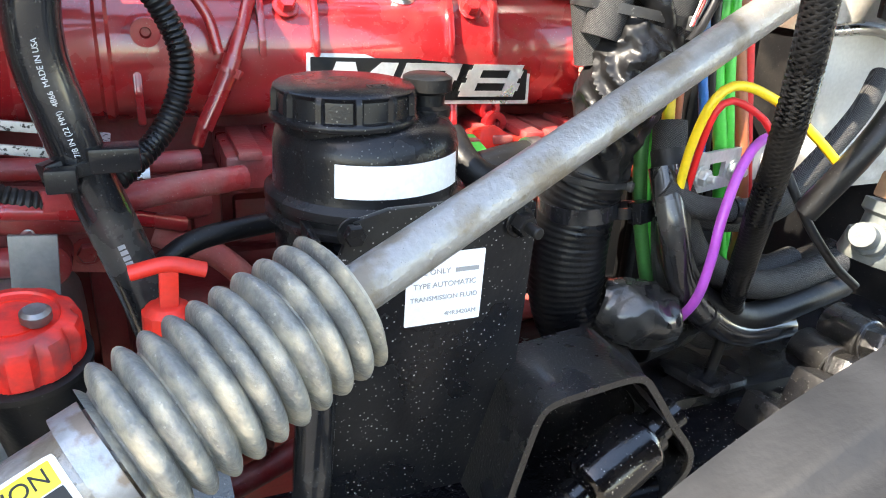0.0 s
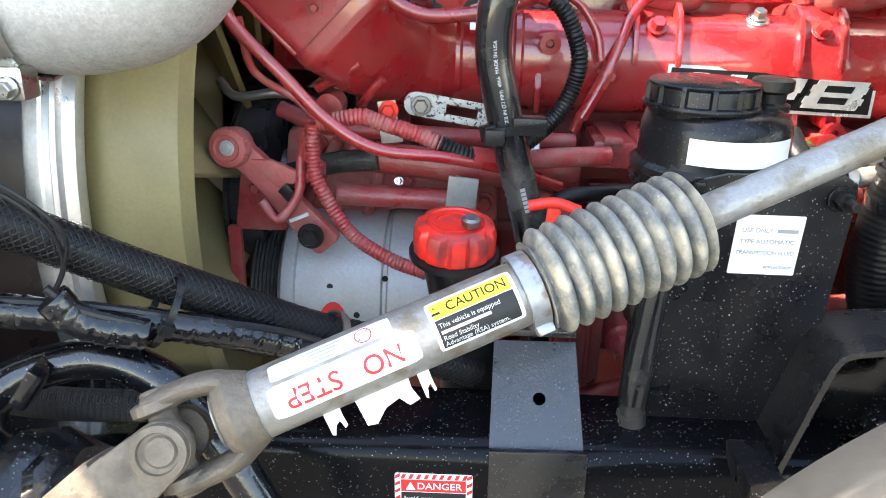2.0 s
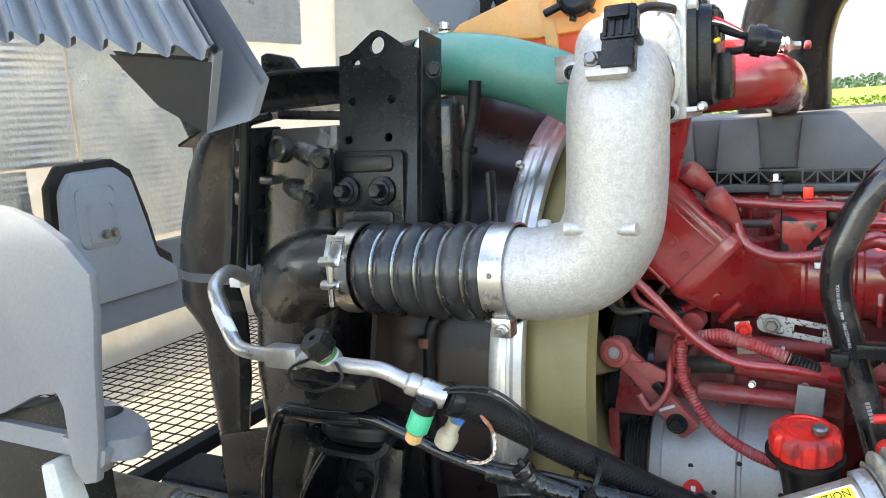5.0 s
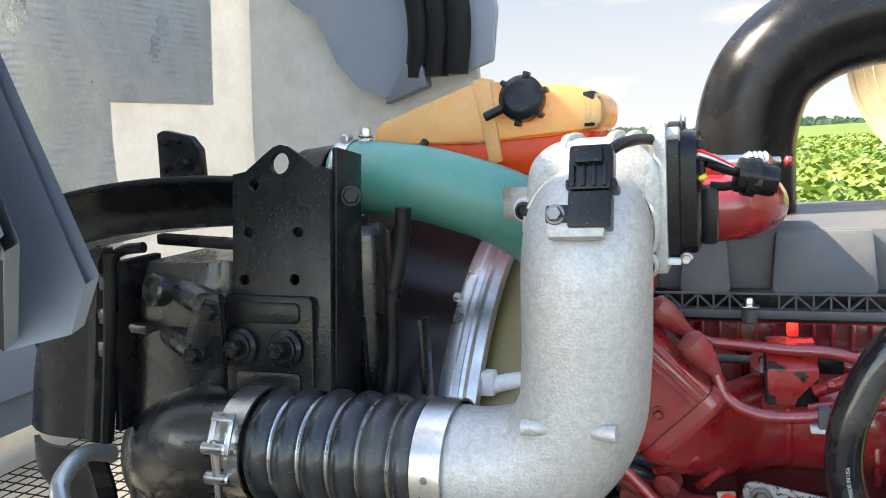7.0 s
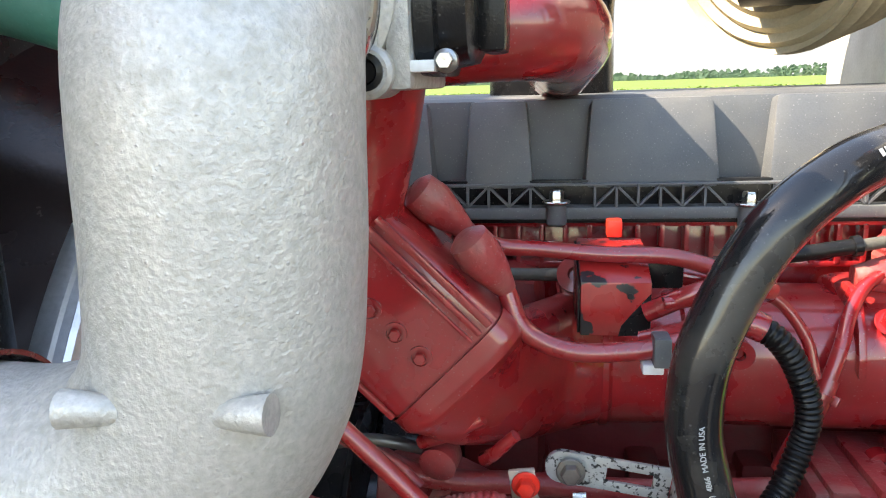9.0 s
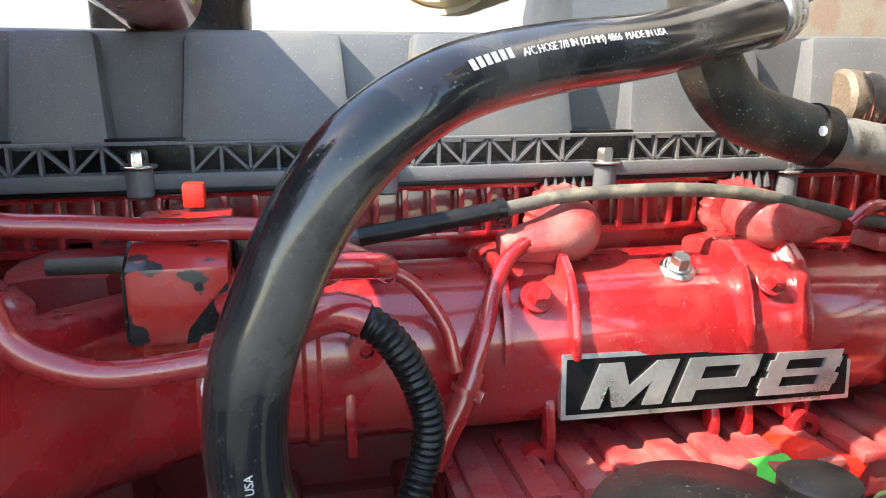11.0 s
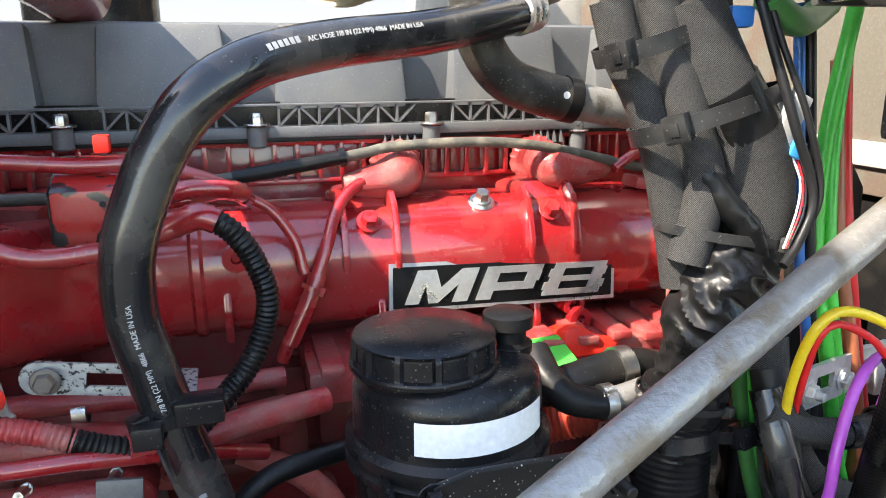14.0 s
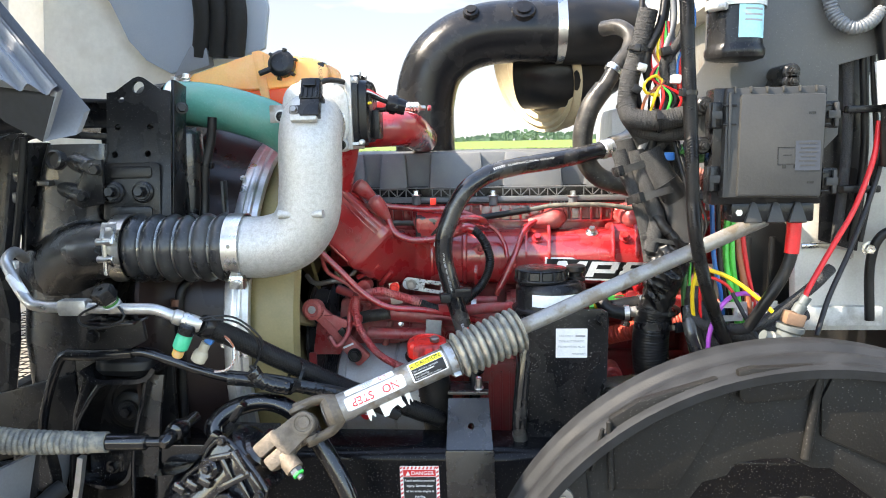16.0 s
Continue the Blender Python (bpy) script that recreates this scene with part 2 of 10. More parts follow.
def single(name, bm, mat, label, category, group="", kind="", angle=38.0):
    """A thing that is one mesh."""
    return tagged(part(name, bm, mat, None, "", angle), label, category, group, kind)


def B():
    return bmesh.new()


def box(bm, c, s, bevel=0.0, m=None, segs=2):
    """A box round c of size s, turned by m about c, its edges rounded."""
    t = Matrix.Translation(c) @ (m or Matrix.Identity(4)) @ Matrix.Diagonal((*s, 1))
    sub = bmesh.new()
    bmesh.ops.create_cube(sub, size=1.0, matrix=t)
    if bevel:
        bmesh.ops.bevel(sub, geom=sub.edges[:], offset=bevel, segments=segs, affect="EDGES", profile=0.6)
    merge(bm, sub)
    return bm


def merge(bm, sub):
    table = {}
    for v in sub.verts:
        table[v] = bm.verts.new(v.co)
    for f in sub.faces:
        try:
            bm.faces.new([table[v] for v in f.verts])
        except ValueError:
            pass
    sub.free()


def rot(rx=0, ry=0, rz=0):
    return pose(0, 0, 0, rx, ry, rz)


def aim(d, up=(0, 0, 1)):
    """A turn that takes +z to d."""
    return Vector(d).normalized().to_track_quat("Z", "Y").to_matrix().to_4x4()


def lathe(bm, profile, at, axis=(0, 0, 1), seg=32, ripple=None):
    """Turns a profile of (radius, height) about axis at a place. ripple(angle, radius, height) -> radius."""
    m = Matrix.Translation(at) @ aim(axis)
    rings = []
    for r, h in profile:
        ring = []
        for i in range(seg):
            a = 2 * math.pi * i / seg
            q = ripple(a, r, h) if ripple else r
            ring.append(bm.verts.new(m @ Vector((q * math.cos(a), q * math.sin(a), h))))
        rings.append(ring)
    for p, q in zip(rings, rings[1:]):
        for i in range(seg):
            bm.faces.new((p[i], p[(i + 1) % seg], q[(i + 1) % seg], q[i]))
    if profile[0][0] > 1e-5:
        bm.faces.new(rings[0][::-1])
    if profile[-1][0] > 1e-5:
        bm.faces.new(rings[-1])
    return bm


def cyl(bm, a, b, r, seg=20, bevel=0.0015):
    """A rod from a to b with eased ends."""
    d = Vector(b) - Vector(a)
    h = d.length
    e = min(bevel, r * 0.5, h * 0.4)
    return lathe(bm, [(r - e, 0), (r, e), (r, h - e), (r - e, h)], a, d, seg)


def ring(bm, a, axis, r0, r1, w, seg=40):
    """A flat band round axis: inner and outer radius, width w from a."""
    m = Matrix.Translation(a) @ aim(axis)
    loops = []
    for r, h in ((r0, 0), (r1, 0), (r1, w), (r0, w)):
        loops.append([bm.verts.new(m @ Vector((r * math.cos(2 * math.pi * i / seg), r * math.sin(2 * math.pi * i / seg), h))) for i in range(seg)])
    for k in range(4):
        p, q = loops[k], loops[(k + 1) % 4]
        for i in range(seg):
            bm.faces.new((p[i], p[(i + 1) % seg], q[(i + 1) % seg], q[i]))
    return bm


def hexbolt(bm, at, axis, r=0.007, washer=1.5, h=0.006, stud=0.0):
    """A hexagon head on a washer, seen along axis."""
    d = Vector(axis).normalized()
    if washer:
        cyl(bm, at, Vector(at) + d * 0.002, r * washer, 18, 0.0006)
    p = Vector(at) + d * 0.0018
    lathe(bm, [(r, 0), (r, h * 0.8), (r * 0.85, h), (r * 0.3, h), (0.00001, h * 0.96)], p, d, 6)
    if stud:
        cyl(bm, p, p + d * stud, r * 0.5, 12, 0.0008)
    return bm


def glide(pts, step=0.006):
    """Points at even steps along a smooth line through pts."""
    p = [Vector(q) for q in pts]
    p = [p[0] * 2 - p[1]] + p + [p[-1] * 2 - p[-2]]
    fine = []
    for i in range(1, len(p) - 2):
        a, b, c, d = p[i - 1], p[i], p[i + 1], p[i + 2]
        k = 40
        for j in range(k):
            t = j / k
            fine.append(0.5 * ((2 * b) + (c - a) * t + (2 * a - 5 * b + 4 * c - d) * t * t + (3 * b - a - 3 * c + d) * t ** 3))
    fine.append(p[-2])
    run = [0.0]
    for a, b in zip(fine, fine[1:]):
        run.append(run[-1] + (b - a).length)
    n = max(3, int(run[-1] / step) + 1)
    out, k = [], 0
    for i in range(n):
        s = run[-1] * i / (n - 1)
        while k < len(run) - 2 and run[k + 1] < s:
            k += 1
        f = (s - run[k]) / max(1e-9, run[k + 1] - run[k])
        out.append(fine[k].lerp(fine[k + 1], min(1, max(0, f))))
    return out


def frames(line, up=(0, 0, 1)):
    """Side and up directions carried along a line without twist."""
    n = len(line)
    t = [(line[min(n - 1, i + 1)] - line[max(0, i - 1)]).normalized() for i in range(n)]
    u = Vector(up) - t[0] * t[0].dot(Vector(up))
    if u.length < 1e-3:
        u = Vector((0, 1, 0)) - t[0] * t[0].y
    u.normalize()
    out = []
    for i in range(n):
        u = (u - t[i] * t[i].dot(u)).normalized()
        out.append((t[i], t[i].cross(u), u))
    return out


def tube(bm, pts, r, seg=14, step=0.006, shape=None, flat=1.0, caps=True, smooth=True, up=(0, 0, 1)):
    """A hose along a smooth line. shape(s, u) multiplies the radius at s metres, u of the whole; flat squeezes its height."""
    line = glide(pts, step) if smooth else [Vector(p) for p in pts]
    fr = frames(line, up)
    s, total = 0.0, sum((b - a).length for a, b in zip(line, line[1:]))
    rings = []
    for i, p in enumerate(line):
        if i:
            s += (p - line[i - 1]).length
        q = r * (shape(s, s / total) if shape else 1.0)
        _, a, b = fr[i]
        rings.append([bm.verts.new(p + a * (q * math.cos(2 * math.pi * k / seg)) + b * (q * flat * math.sin(2 * math.pi * k / seg))) for k in range(seg)])
    for p, q in zip(rings, rings[1:]):
        for k in range(seg):
            bm.faces.new((p[k], p[(k + 1) % seg], q[(k + 1) % seg], q[k]))
    if caps:
        bm.faces.new(rings[0][::-1])
        bm.faces.new(rings[-1])
    return bm


def convolute(pitch, depth):
    """The waves of a split loom or a corrugated hose."""
    return lambda s, u: 1.0 - depth + depth * (0.5 + 0.5 * math.cos(2 * math.pi * s / pitch)) ** 0.6


def prism(bm, outline, depth, m, bevel=0.0):
    """An outline in the x-y plane, made depth thick towards -z, laid by m."""
    sub = bmesh.new()
    f = sub.faces.new([sub.verts.new((x, y, 0)) for x, y in outline])
    r = bmesh.ops.extrude_face_region(sub, geom=[f])
    for v in [g for g in r["geom"] if isinstance(g, bmesh.types.BMVert)]:
        v.co.z -= depth
    bmesh.ops.recalc_face_normals(sub, faces=sub.faces)
    if bevel:
        bmesh.ops.bevel(sub, geom=sub.edges[:], offset=bevel, segments=2, affect="EDGES", profile=0.6)
    bmesh.ops.transform(sub, matrix=m, verts=sub.verts)
    merge(bm, sub)
    return bm


def facing(o, right, up):
    """A plane at o: x along right, y along up, z out of it."""
    r = Vector(right).normalized()
    u = (Vector(up) - r * r.dot(Vector(up))).normalized()
    n = r.cross(u)
    m = Matrix((r, u, n)).transposed().to_4x4()
    m.translation = o
    return m


def rounded(w, h, r, k=5):
    """The outline of a rectangle with round corners about the origin."""
    out = []
    for cx, cy, a0 in ((w / 2 - r, h / 2 - r, 0), (r - w / 2, h / 2 - r, 90), (r - w / 2, r - h / 2, 180), (w / 2 - r, r - h / 2, 270)):
        for i in range(k + 1):
            a = radians(a0 + 90 * i / k)
            out.append((cx + r * math.cos(a), cy + r * math.sin(a)))
    return out


def letters(text, size, mat, m, parent, name="printed_text", align="CENTER", depth=0.0002, wrap=None, bold=0.0):
    """Words laid on the plane m, or bent by wrap(x, y) -> place."""
    cu = bpy.data.curves.new(name, "FONT")
    cu.body, cu.size, cu.align_x, cu.align_y, cu.extrude, cu.offset = text, size, align, "CENTER", depth, bold
    tmp = bpy.data.objects.new(name, cu)
    me = bpy.data.meshes.new_from_object(tmp)
    bpy.data.objects.remove(tmp)
    bm = bmesh.new()
    bm.from_mesh(me)
    bpy.data.meshes.remove(me)
    for v in bm.verts:
        v.co = wrap(v.co.x, v.co.y, v.co.z) if wrap else m @ v.co
    return part(name, bm, mat, parent)


def bars(rows, mat, m, parent, name="print_bar"):
    """Unreadable print: plain bars (x, y, w, h) on the plane m, each a part of its own."""
    for x, y, w, h in rows:
        part(name, box(B(), (0, 0, 0), (1, 1, 1), 0, m @ Matrix.Translation((x, y, 0)) @ Matrix.Diagonal((w, h, 0.0004, 1))), mat, parent)


def cable(name, pts, r, mat, label, category="wire", group="", seg=10, step=0.008, shape=None):
    return single(name, tube(B(), pts, r, seg, step, shape), mat, label, category, group)


def tie(bm, at, axis, r, w=0.0045, head=None):
    """A strap round a bundle with its square lock at the side head."""
    d = Vector(axis).normalized()
    ring(bm, Vector(at) - d * w / 2, d, r - 0.0006, r + 0.0014, w, 28)
    if head:
        h = Vector(head)
        h = (h - d * d.dot(h)).normalized()
        mm = facing(Vector(at) + h * (r + 0.002), d.cross(h), h)
        box(bm, mm.translation, (w * 1.7, w * 1.4, w * 1.9), 0.0008, mm.to_3x3().to_4x4())
    return bm


def loft(bm, sections, seg=40, caps=True):
    """A skin over closed sections: each is (centre, half axis, half axis, power), the power squaring off an ellipse."""
    rings = []
    for c, a, b, power in sections:
        c, a, b = Vector(c), Vector(a), Vector(b)
        loop = []
        for i in range(seg):
            t = 2 * math.pi * i / seg
            u, w = math.cos(t), math.sin(t)
            loop.append(bm.verts.new(c + a * math.copysign(abs(u) ** (2 / power), u) + b * math.copysign(abs(w) ** (2 / power), w)))
        rings.append(loop)
    for p, q in zip(rings, rings[1:]):
        for i in range(seg):
            bm.faces.new((p[i], p[(i + 1) % seg], q[(i + 1) % seg], q[i]))
    if caps:
        bm.faces.new(rings[0][::-1])
        bm.faces.new(rings[-1])
    return bm


def fold(bm, path, thick, y, depth, step=0.004):
    """A bent plate seen edge on: a line of (x, z) made thick, reaching depth back from y."""
    line = glide([(x, 0, z) for x, z in path], step)
    side = [V(-f[0].z, 0, f[0].x) * (thick / 2) for f in frames(line, (0, 1, 0))]
    out = [(p.x + s.x, p.z + s.z) for p, s in zip(line, side)]
    inn = [(p.x - s.x, p.z - s.z) for p, s in zip(line, side)]
    return prism(bm, out + inn[::-1], depth, facing((0, y, 0), (1, 0, 0), (0, 0, 1)))


def blend(sections, steps=5):
    """Sections put in between the given ones, easing from each to the next."""
    out = []
    for (c0, a0, b0, p0), (c1, a1, b1, p1) in zip(sections, sections[1:]):
        for i in range(steps):
            f = i / steps
            f = f * f * (3 - 2 * f) * 0.5 + f * 0.5
            out.append((V(*c0).lerp(V(*c1), f), V(*a0).lerp(V(*a1), f), V(*b0).lerp(V(*b1), f), p0 + (p1 - p0) * f))
    return out + [sections[-1]]


def strip(bm, lines, thick):
    """A bent sheet through rows of points, made thick along its own normal."""
    rows = [[Vector(p) for p in l_] for l_ in lines]
    n, m = len(rows), len(rows[0])
    front, back = [], []
    for i in range(n):
        f_, b_ = [], []
        for j in range(m):
            du = rows[min(n - 1, i + 1)][j] - rows[max(0, i - 1)][j]
            dv = rows[i][min(m - 1, j + 1)] - rows[i][max(0, j - 1)]
            k = du.cross(dv).normalized() * thick
            f_.append(bm.verts.new(rows[i][j]))
            b_.append(bm.verts.new(rows[i][j] + k))
        front.append(f_)
        back.append(b_)
    for g in (front, back):
        for i in range(n - 1):
            for j in range(m - 1):
                bm.faces.new((g[i][j], g[i + 1][j], g[i + 1][j + 1], g[i][j + 1]))
    for i in range(n - 1):
        for j in (0, m - 1):
            bm.faces.new((front[i][j], front[i + 1][j], back[i + 1][j], back[i][j]))
    for j in range(m - 1):
        for i in (0, n - 1):
            bm.faces.new((front[i][j], front[i][j + 1], back[i][j + 1], back[i][j]))
    return bm


# ---- ground, field, sky line ----
GROUND = 0.2
bm = B()
bmesh.ops.create_grid(bm, x_segments=40, y_segments=40, size=1500, matrix=Matrix.Translation((0, 700, GROUND)))
single("ground", bm, GRAVEL, "pale dusty gravel yard", "ground", kind="structure")

# unseen dark sheet, added so the black paint mirrors less bright ground
dark_ground = bmesh.new()
bmesh.ops.create_grid(dark_ground, x_segments=4, y_segments=4, size=0.5, matrix=Matrix.Translation((0, -15.2, GROUND + 0.006)) @ Matrix.Diagonal((60, 30, 1, 1)))
single("pavement", dark_ground, material("unseen dark ground", (0.07, 0.067, 0.062), 0.85, dirt=(0.10, 0.093, 0.08), amount=0.5, scale=1.5, fine=60, bump=0.6), "unseen dark ground added to dim reflections beside the truck", "pavement", kind="structure")

# ---- frame rail ----
rail = thing("frame_rail", (-0.1, 0.47, 0.82), "glossy black painted steel truck frame rail", "frame rail")
bm = B()
arc = [(0.022 - 0.022 * math.sin(radians(9 * k)), -0.022 + 0.022 * math.cos(radians(9 * k))) for k in range(11)]
prism(bm, [(0.09, 0)] + arc + [(0, -0.29), (0.09, -0.29), (0.09, -0.282), (0.008, -0.282), (0.008, -0.022), (0.024, -0.008), (0.09, -0.008)], 1.9, facing((0.9, 0.43, 1.11), (0, 1, 0), (0, 0, 1)))
part("channel", bm, CHASSIS, rail)
for x in (0.05, 0.085, 0.12):
    part("bolt", hexbolt(B(), (x, 0.43, 1.035 + (0.01 if x > 0.06 else 0)), (0, -1, 0), 0.0085, 1.5, 0.008, 0.012), BLACK_SATIN, rail)

# ---- engine ----
engine = thing("truck_engine", (0.1, 1.0, 0.8), "red painted diesel truck engine with black valve cover", "engine")
bm = B()
box(bm, (0.13, 1.06, 1.06), (0.72, 0.42, 0.56), 0.02)
for k in range(7):
    x = -0.17 + 0.1 * k
    box(bm, (x, 0.845, 1.12), (0.03, 0.05, 0.3), 0.008)
    box(bm, (x + 0.05, 0.848, 1.2), (0.045, 0.03, 0.05), 0.006)
    cyl(bm, (x + 0.05, 0.83, 1.08), (x + 0.05, 0.86, 1.08), 0.022, 18, 0.004)
for z in (0.98, 1.04, 1.16, 1.25):
    box(bm, (0.13, 0.845, z), (0.7, 0.022, 0.012), 0.003)
part("block", bm, RED_DULL, engine)
# cylinder head with its upright ribs
bm = B()
box(bm, (0.08, 1.05, 1.416), (0.86, 0.344, 0.14), 0.004)
box(bm, (0.08, 0.868, 1.447), (0.86, 0.02, 0.006), 0.002)
box(bm, (0.08, 0.866, 1.486), (0.86, 0.02, 0.008), 0.002)
x = -0.335
while x < 0.5:
    box(bm, (x, 0.864, 1.466), (0.0045, 0.016, 0.036), 0.001)
    x += 0.0215
part("cylinder_head", bm, RED, engine)
# valve cover
vc = part("valve_cover", box(B(), (0.08, 1.07, 1.548), (0.84, 0.36, 0.10), 0.012), PLASTIC_GREY, engine, "dusty dark grey plastic valve cover")
for x0, x1 in ((-0.335, -0.262), (-0.235, -0.17), (-0.125, -0.005), (0.035, 0.165), (0.21, 0.33), (0.37, 0.49)):
    part("cover_panel", prism(B(), [(x0, 0), (x1, 0), (x1 - 0.006, 0.082), (x0 + 0.006, 0.082)], 0.06, facing((0, 0.862, 1.516), (1, 0, 0), (0, 0.18, 1)), 0.006), PLASTIC_GREY, vc)
bm = B()
box(bm, (0.08, 0.862, 1.496), (0.85, 0.03, 0.011), 0.002)
part("flange", bm, PLASTIC_GREY, vc)
part("gasket", box(B(), (0.08, 0.864, 1.4885), (0.85, 0.026, 0.004), 0.001), RUBBER, vc)
bm = B()
x = -0.325
k = 0
while x < 0.49:
    if min(abs(x - q) for q in (-0.15, 0.015, 0.184, 0.346)) > 0.02:
        box(bm, (x, 0.852, 1.511), (0.0022, 0.006, 0.02), 0)
        a = 45 if k % 2 else -45
        box(bm, (x + 0.0095, 0.852, 1.511), (0.002, 0.006, 0.0255), 0, rot(0, a, 0))
    x += 0.019
    k += 1
box(bm, (0.08, 0.852, 1.5215), (0.84, 0.008, 0.002), 0.0004)
part("truss_web", bm, PLASTIC_GREY, vc)
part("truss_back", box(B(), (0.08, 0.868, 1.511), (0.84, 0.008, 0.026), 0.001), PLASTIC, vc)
for x, y, z in ((-0.15, 0.845, 1.506), (0.015, 0.845, 1.503), (0.184, 0.848, 1.5), (0.346, 0.852, 1.488), (0.47, 0.852, 1.486)):
    bm = B()
    cyl(bm, (x, y, z - 0.02), (x, y, z), 0.009, 16)
    part("bolt_sleeve", bm, PLASTIC_GREY, vc)
    bm = hexbolt(B(), (x, y, z), (0, 0, 1), 0.0065, 1.9, 0.01)
    part("bolt", bm, STEEL, vc)


# intake manifold: a long runner of rounded square section
def runner(bm, line, ry, rz, seg=32, power=2.6):
    rings = []
    for (x, y, z), k in line:
        loop = []
        for i in range(seg):
            a = 2 * math.pi * i / seg
            c, s = math.cos(a), math.sin(a)
            loop.append(bm.verts.new((x, y + k * ry * math.copysign(abs(c) ** (2 / power), c), z + k * rz * math.copysign(abs(s) ** (2 / power), s))))
        rings.append(loop)
    for p, q in zip(rings, rings[1:]):
        for i in range(seg):
            bm.faces.new((p[i], p[(i + 1) % seg], q[(i + 1) % seg], q[i]))
    bm.faces.new(rings[0][::-1])
    bm.faces.new(rings[-1])


bm = B()
line = [((-0.15, 0.826, 1.376), 0.98)] + [((-0.14 + 0.02 * i, 0.826, 1.376), 1.0) for i in range(29)] + [((0.435, 0.828, 1.376), 0.97), ((0.447, 0.83, 1.376), 0.85)]
runner(bm, line, 0.066, 0.058)
man = part("intake_manifold", bm, RED, engine, "glossy red intake manifold with dust")
for x in (0.105, 0.281):
    pad = part("mounting_pad", loft(B(), [((x, 0.842, 1.428), (0.03, 0, 0), (0, 0.004, 0.014), 5.0), ((x, 0.825, 1.433), (0.028, 0, 0), (0, 0.006, 0.014), 5.0), ((x, 0.80, 1.4335), (0.026, 0, 0), (0, 0.008, 0.013), 5.0), ((x, 0.788, 1.425), (0.024, 0, 0), (0, 0.010, 0.010), 5.0), ((x, 0.776, 1.412), (0.022, 0, 0), (0, 0.010, 0.008), 4.0)], 32), RED, man)
    for dx in (-0.0235, 0.0235):
        part("fin", prism(B(), [(0.83, 1.438), (0.80, 1.4475), (0.785, 1.446), (0.771, 1.436), (0.761, 1.418), (0.7545, 1.396), (0.7535, 1.380), (0.764, 1.386), (0.776, 1.41), (0.80, 1.43)], 0.0065, facing((x + dx + 0.00325, 0, 0), (0, 1, 0), (0, 0, 1)), 0.0022), RED, pad)
    part("pad_bolt", hexbolt(B(), (x, 0.772, 1.421), (0, -0.75, 0.65), 0.0082, 1.4, 0.009), RED, pad)
for x, z in ((-0.025, 1.352), (0.11, 1.325), (0.262, 1.316), (0.235, 1.318)):
    part("rib", prism(B(), [(0, -0.032), (0.012, -0.028), (0.015, 0.0), (0.010, 0.024), (0.0, 0.03)], 0.007, facing((x, 0.772, z), (0, -1, 0), (0, 0, 1)), 0.002), RED, man)
for x in (-0.045, -0.112, -0.136):
    bm = B()
    runner(bm, [((x - 0.006, 0.826, 1.376), 1.0), ((x - 0.003, 0.826, 1.376), 1.045), ((x + 0.003, 0.826, 1.376), 1.045), ((x + 0.006, 0.826, 1.376), 1.0)], 0.066, 0.058)
    part("band", bm, RED, man)
for p, d in (((-0.165, 0.745, 1.432), (0, -0.8, 0.6)),):
    part("bolt", hexbolt(B(), p, d, 0.0082, 1.4, 0.008), RED, man)
for p in ((-0.012, 0.757, 1.402), (0.309, 0.764, 1.314), (0.105, 0.77, 1.306)):
    bm = ring(B(), p, (0, -1, 0), 0.0045, 0.0115, 0.012, 24)
    cyl(bm, p, (p[0], p[1] - 0.007, p[2]), 0.005, 12)
    part("screw_boss", bm, RED, man)
part("stud", cyl(B(), (0.40, 0.752, 1.372), (0.40, 0.765, 1.372), 0.006, 14), RED, man)
# intake horn: a square duct from the throttle, bolted to a horn that rounds off into the manifold
DN, DD = V(0.7071, 0, 0.7071), V(0.7071, 0, -0.7071)      # across and along the duct
DC = V(-0.222, 0.675, 1.424)
horn = part("intake_horn", loft(B(), blend([
    (DC - DD * 0.006, DN * 0.0535, V(0, 0.047, 0), 7.0), (DC + DD * 0.006, DN * 0.054, V(0, 0.0475, 0), 6.0),
    (DC + DD * 0.012, DN * 0.0525, V(0, 0.047, 0), 4.2), ((-0.20, 0.702, 1.402), (0.028, 0, 0.047), (0, 0.054, 0), 3.0),
    ((-0.172, 0.75, 1.387), (0.018, 0, 0.055), (0, 0.061, 0), 2.7), ((-0.142, 0.802, 1.378), (0.006, 0, 0.0585), (0, 0.0655, 0), 2.6),
    ((-0.11, 0.826, 1.376), (0, 0, 0.058), (0, 0.066, 0), 2.6)]), 48), RED, engine)
duct_ = part("square_duct", loft(B(), [(DC - DD * 0.17 + V(0, 0.01, 0), DN * 0.04, V(0, 0.036, 0), 5.0), (DC - DD * 0.115, DN * 0.046, V(0, 0.043, 0), 6.0), (DC - DD * 0.10, DN * 0.0505, V(0, 0.045, 0), 8.0), (DC - DD * 0.0075, DN * 0.0515, V(0, 0.045, 0), 9.0)], 56), RED, horn)
part("gasket", loft(B(), [(DC - DD * 0.0085, DN * 0.0505, V(0, 0.0445, 0), 8.0), (DC - DD * 0.0055, DN * 0.0505, V(0, 0.0445, 0), 8.0)], 48), RED_DULL, horn)
DF = facing(DC + V(0, -0.0455, 0), DD, DN)
for k in (-0.07, -0.0475, -0.025):
    p = DF @ V(k, -0.002, 0)
    part("bolt_recess", ring(B(), p - V(0, -0.001, 0), (0, -1, 0), 0.0058, 0.0078, 0.0022, 28), RED, duct_)
    part("bolt", hexbolt(B(), p, (0, -1, 0), 0.0042, 0, 0.0032), RED, duct_)
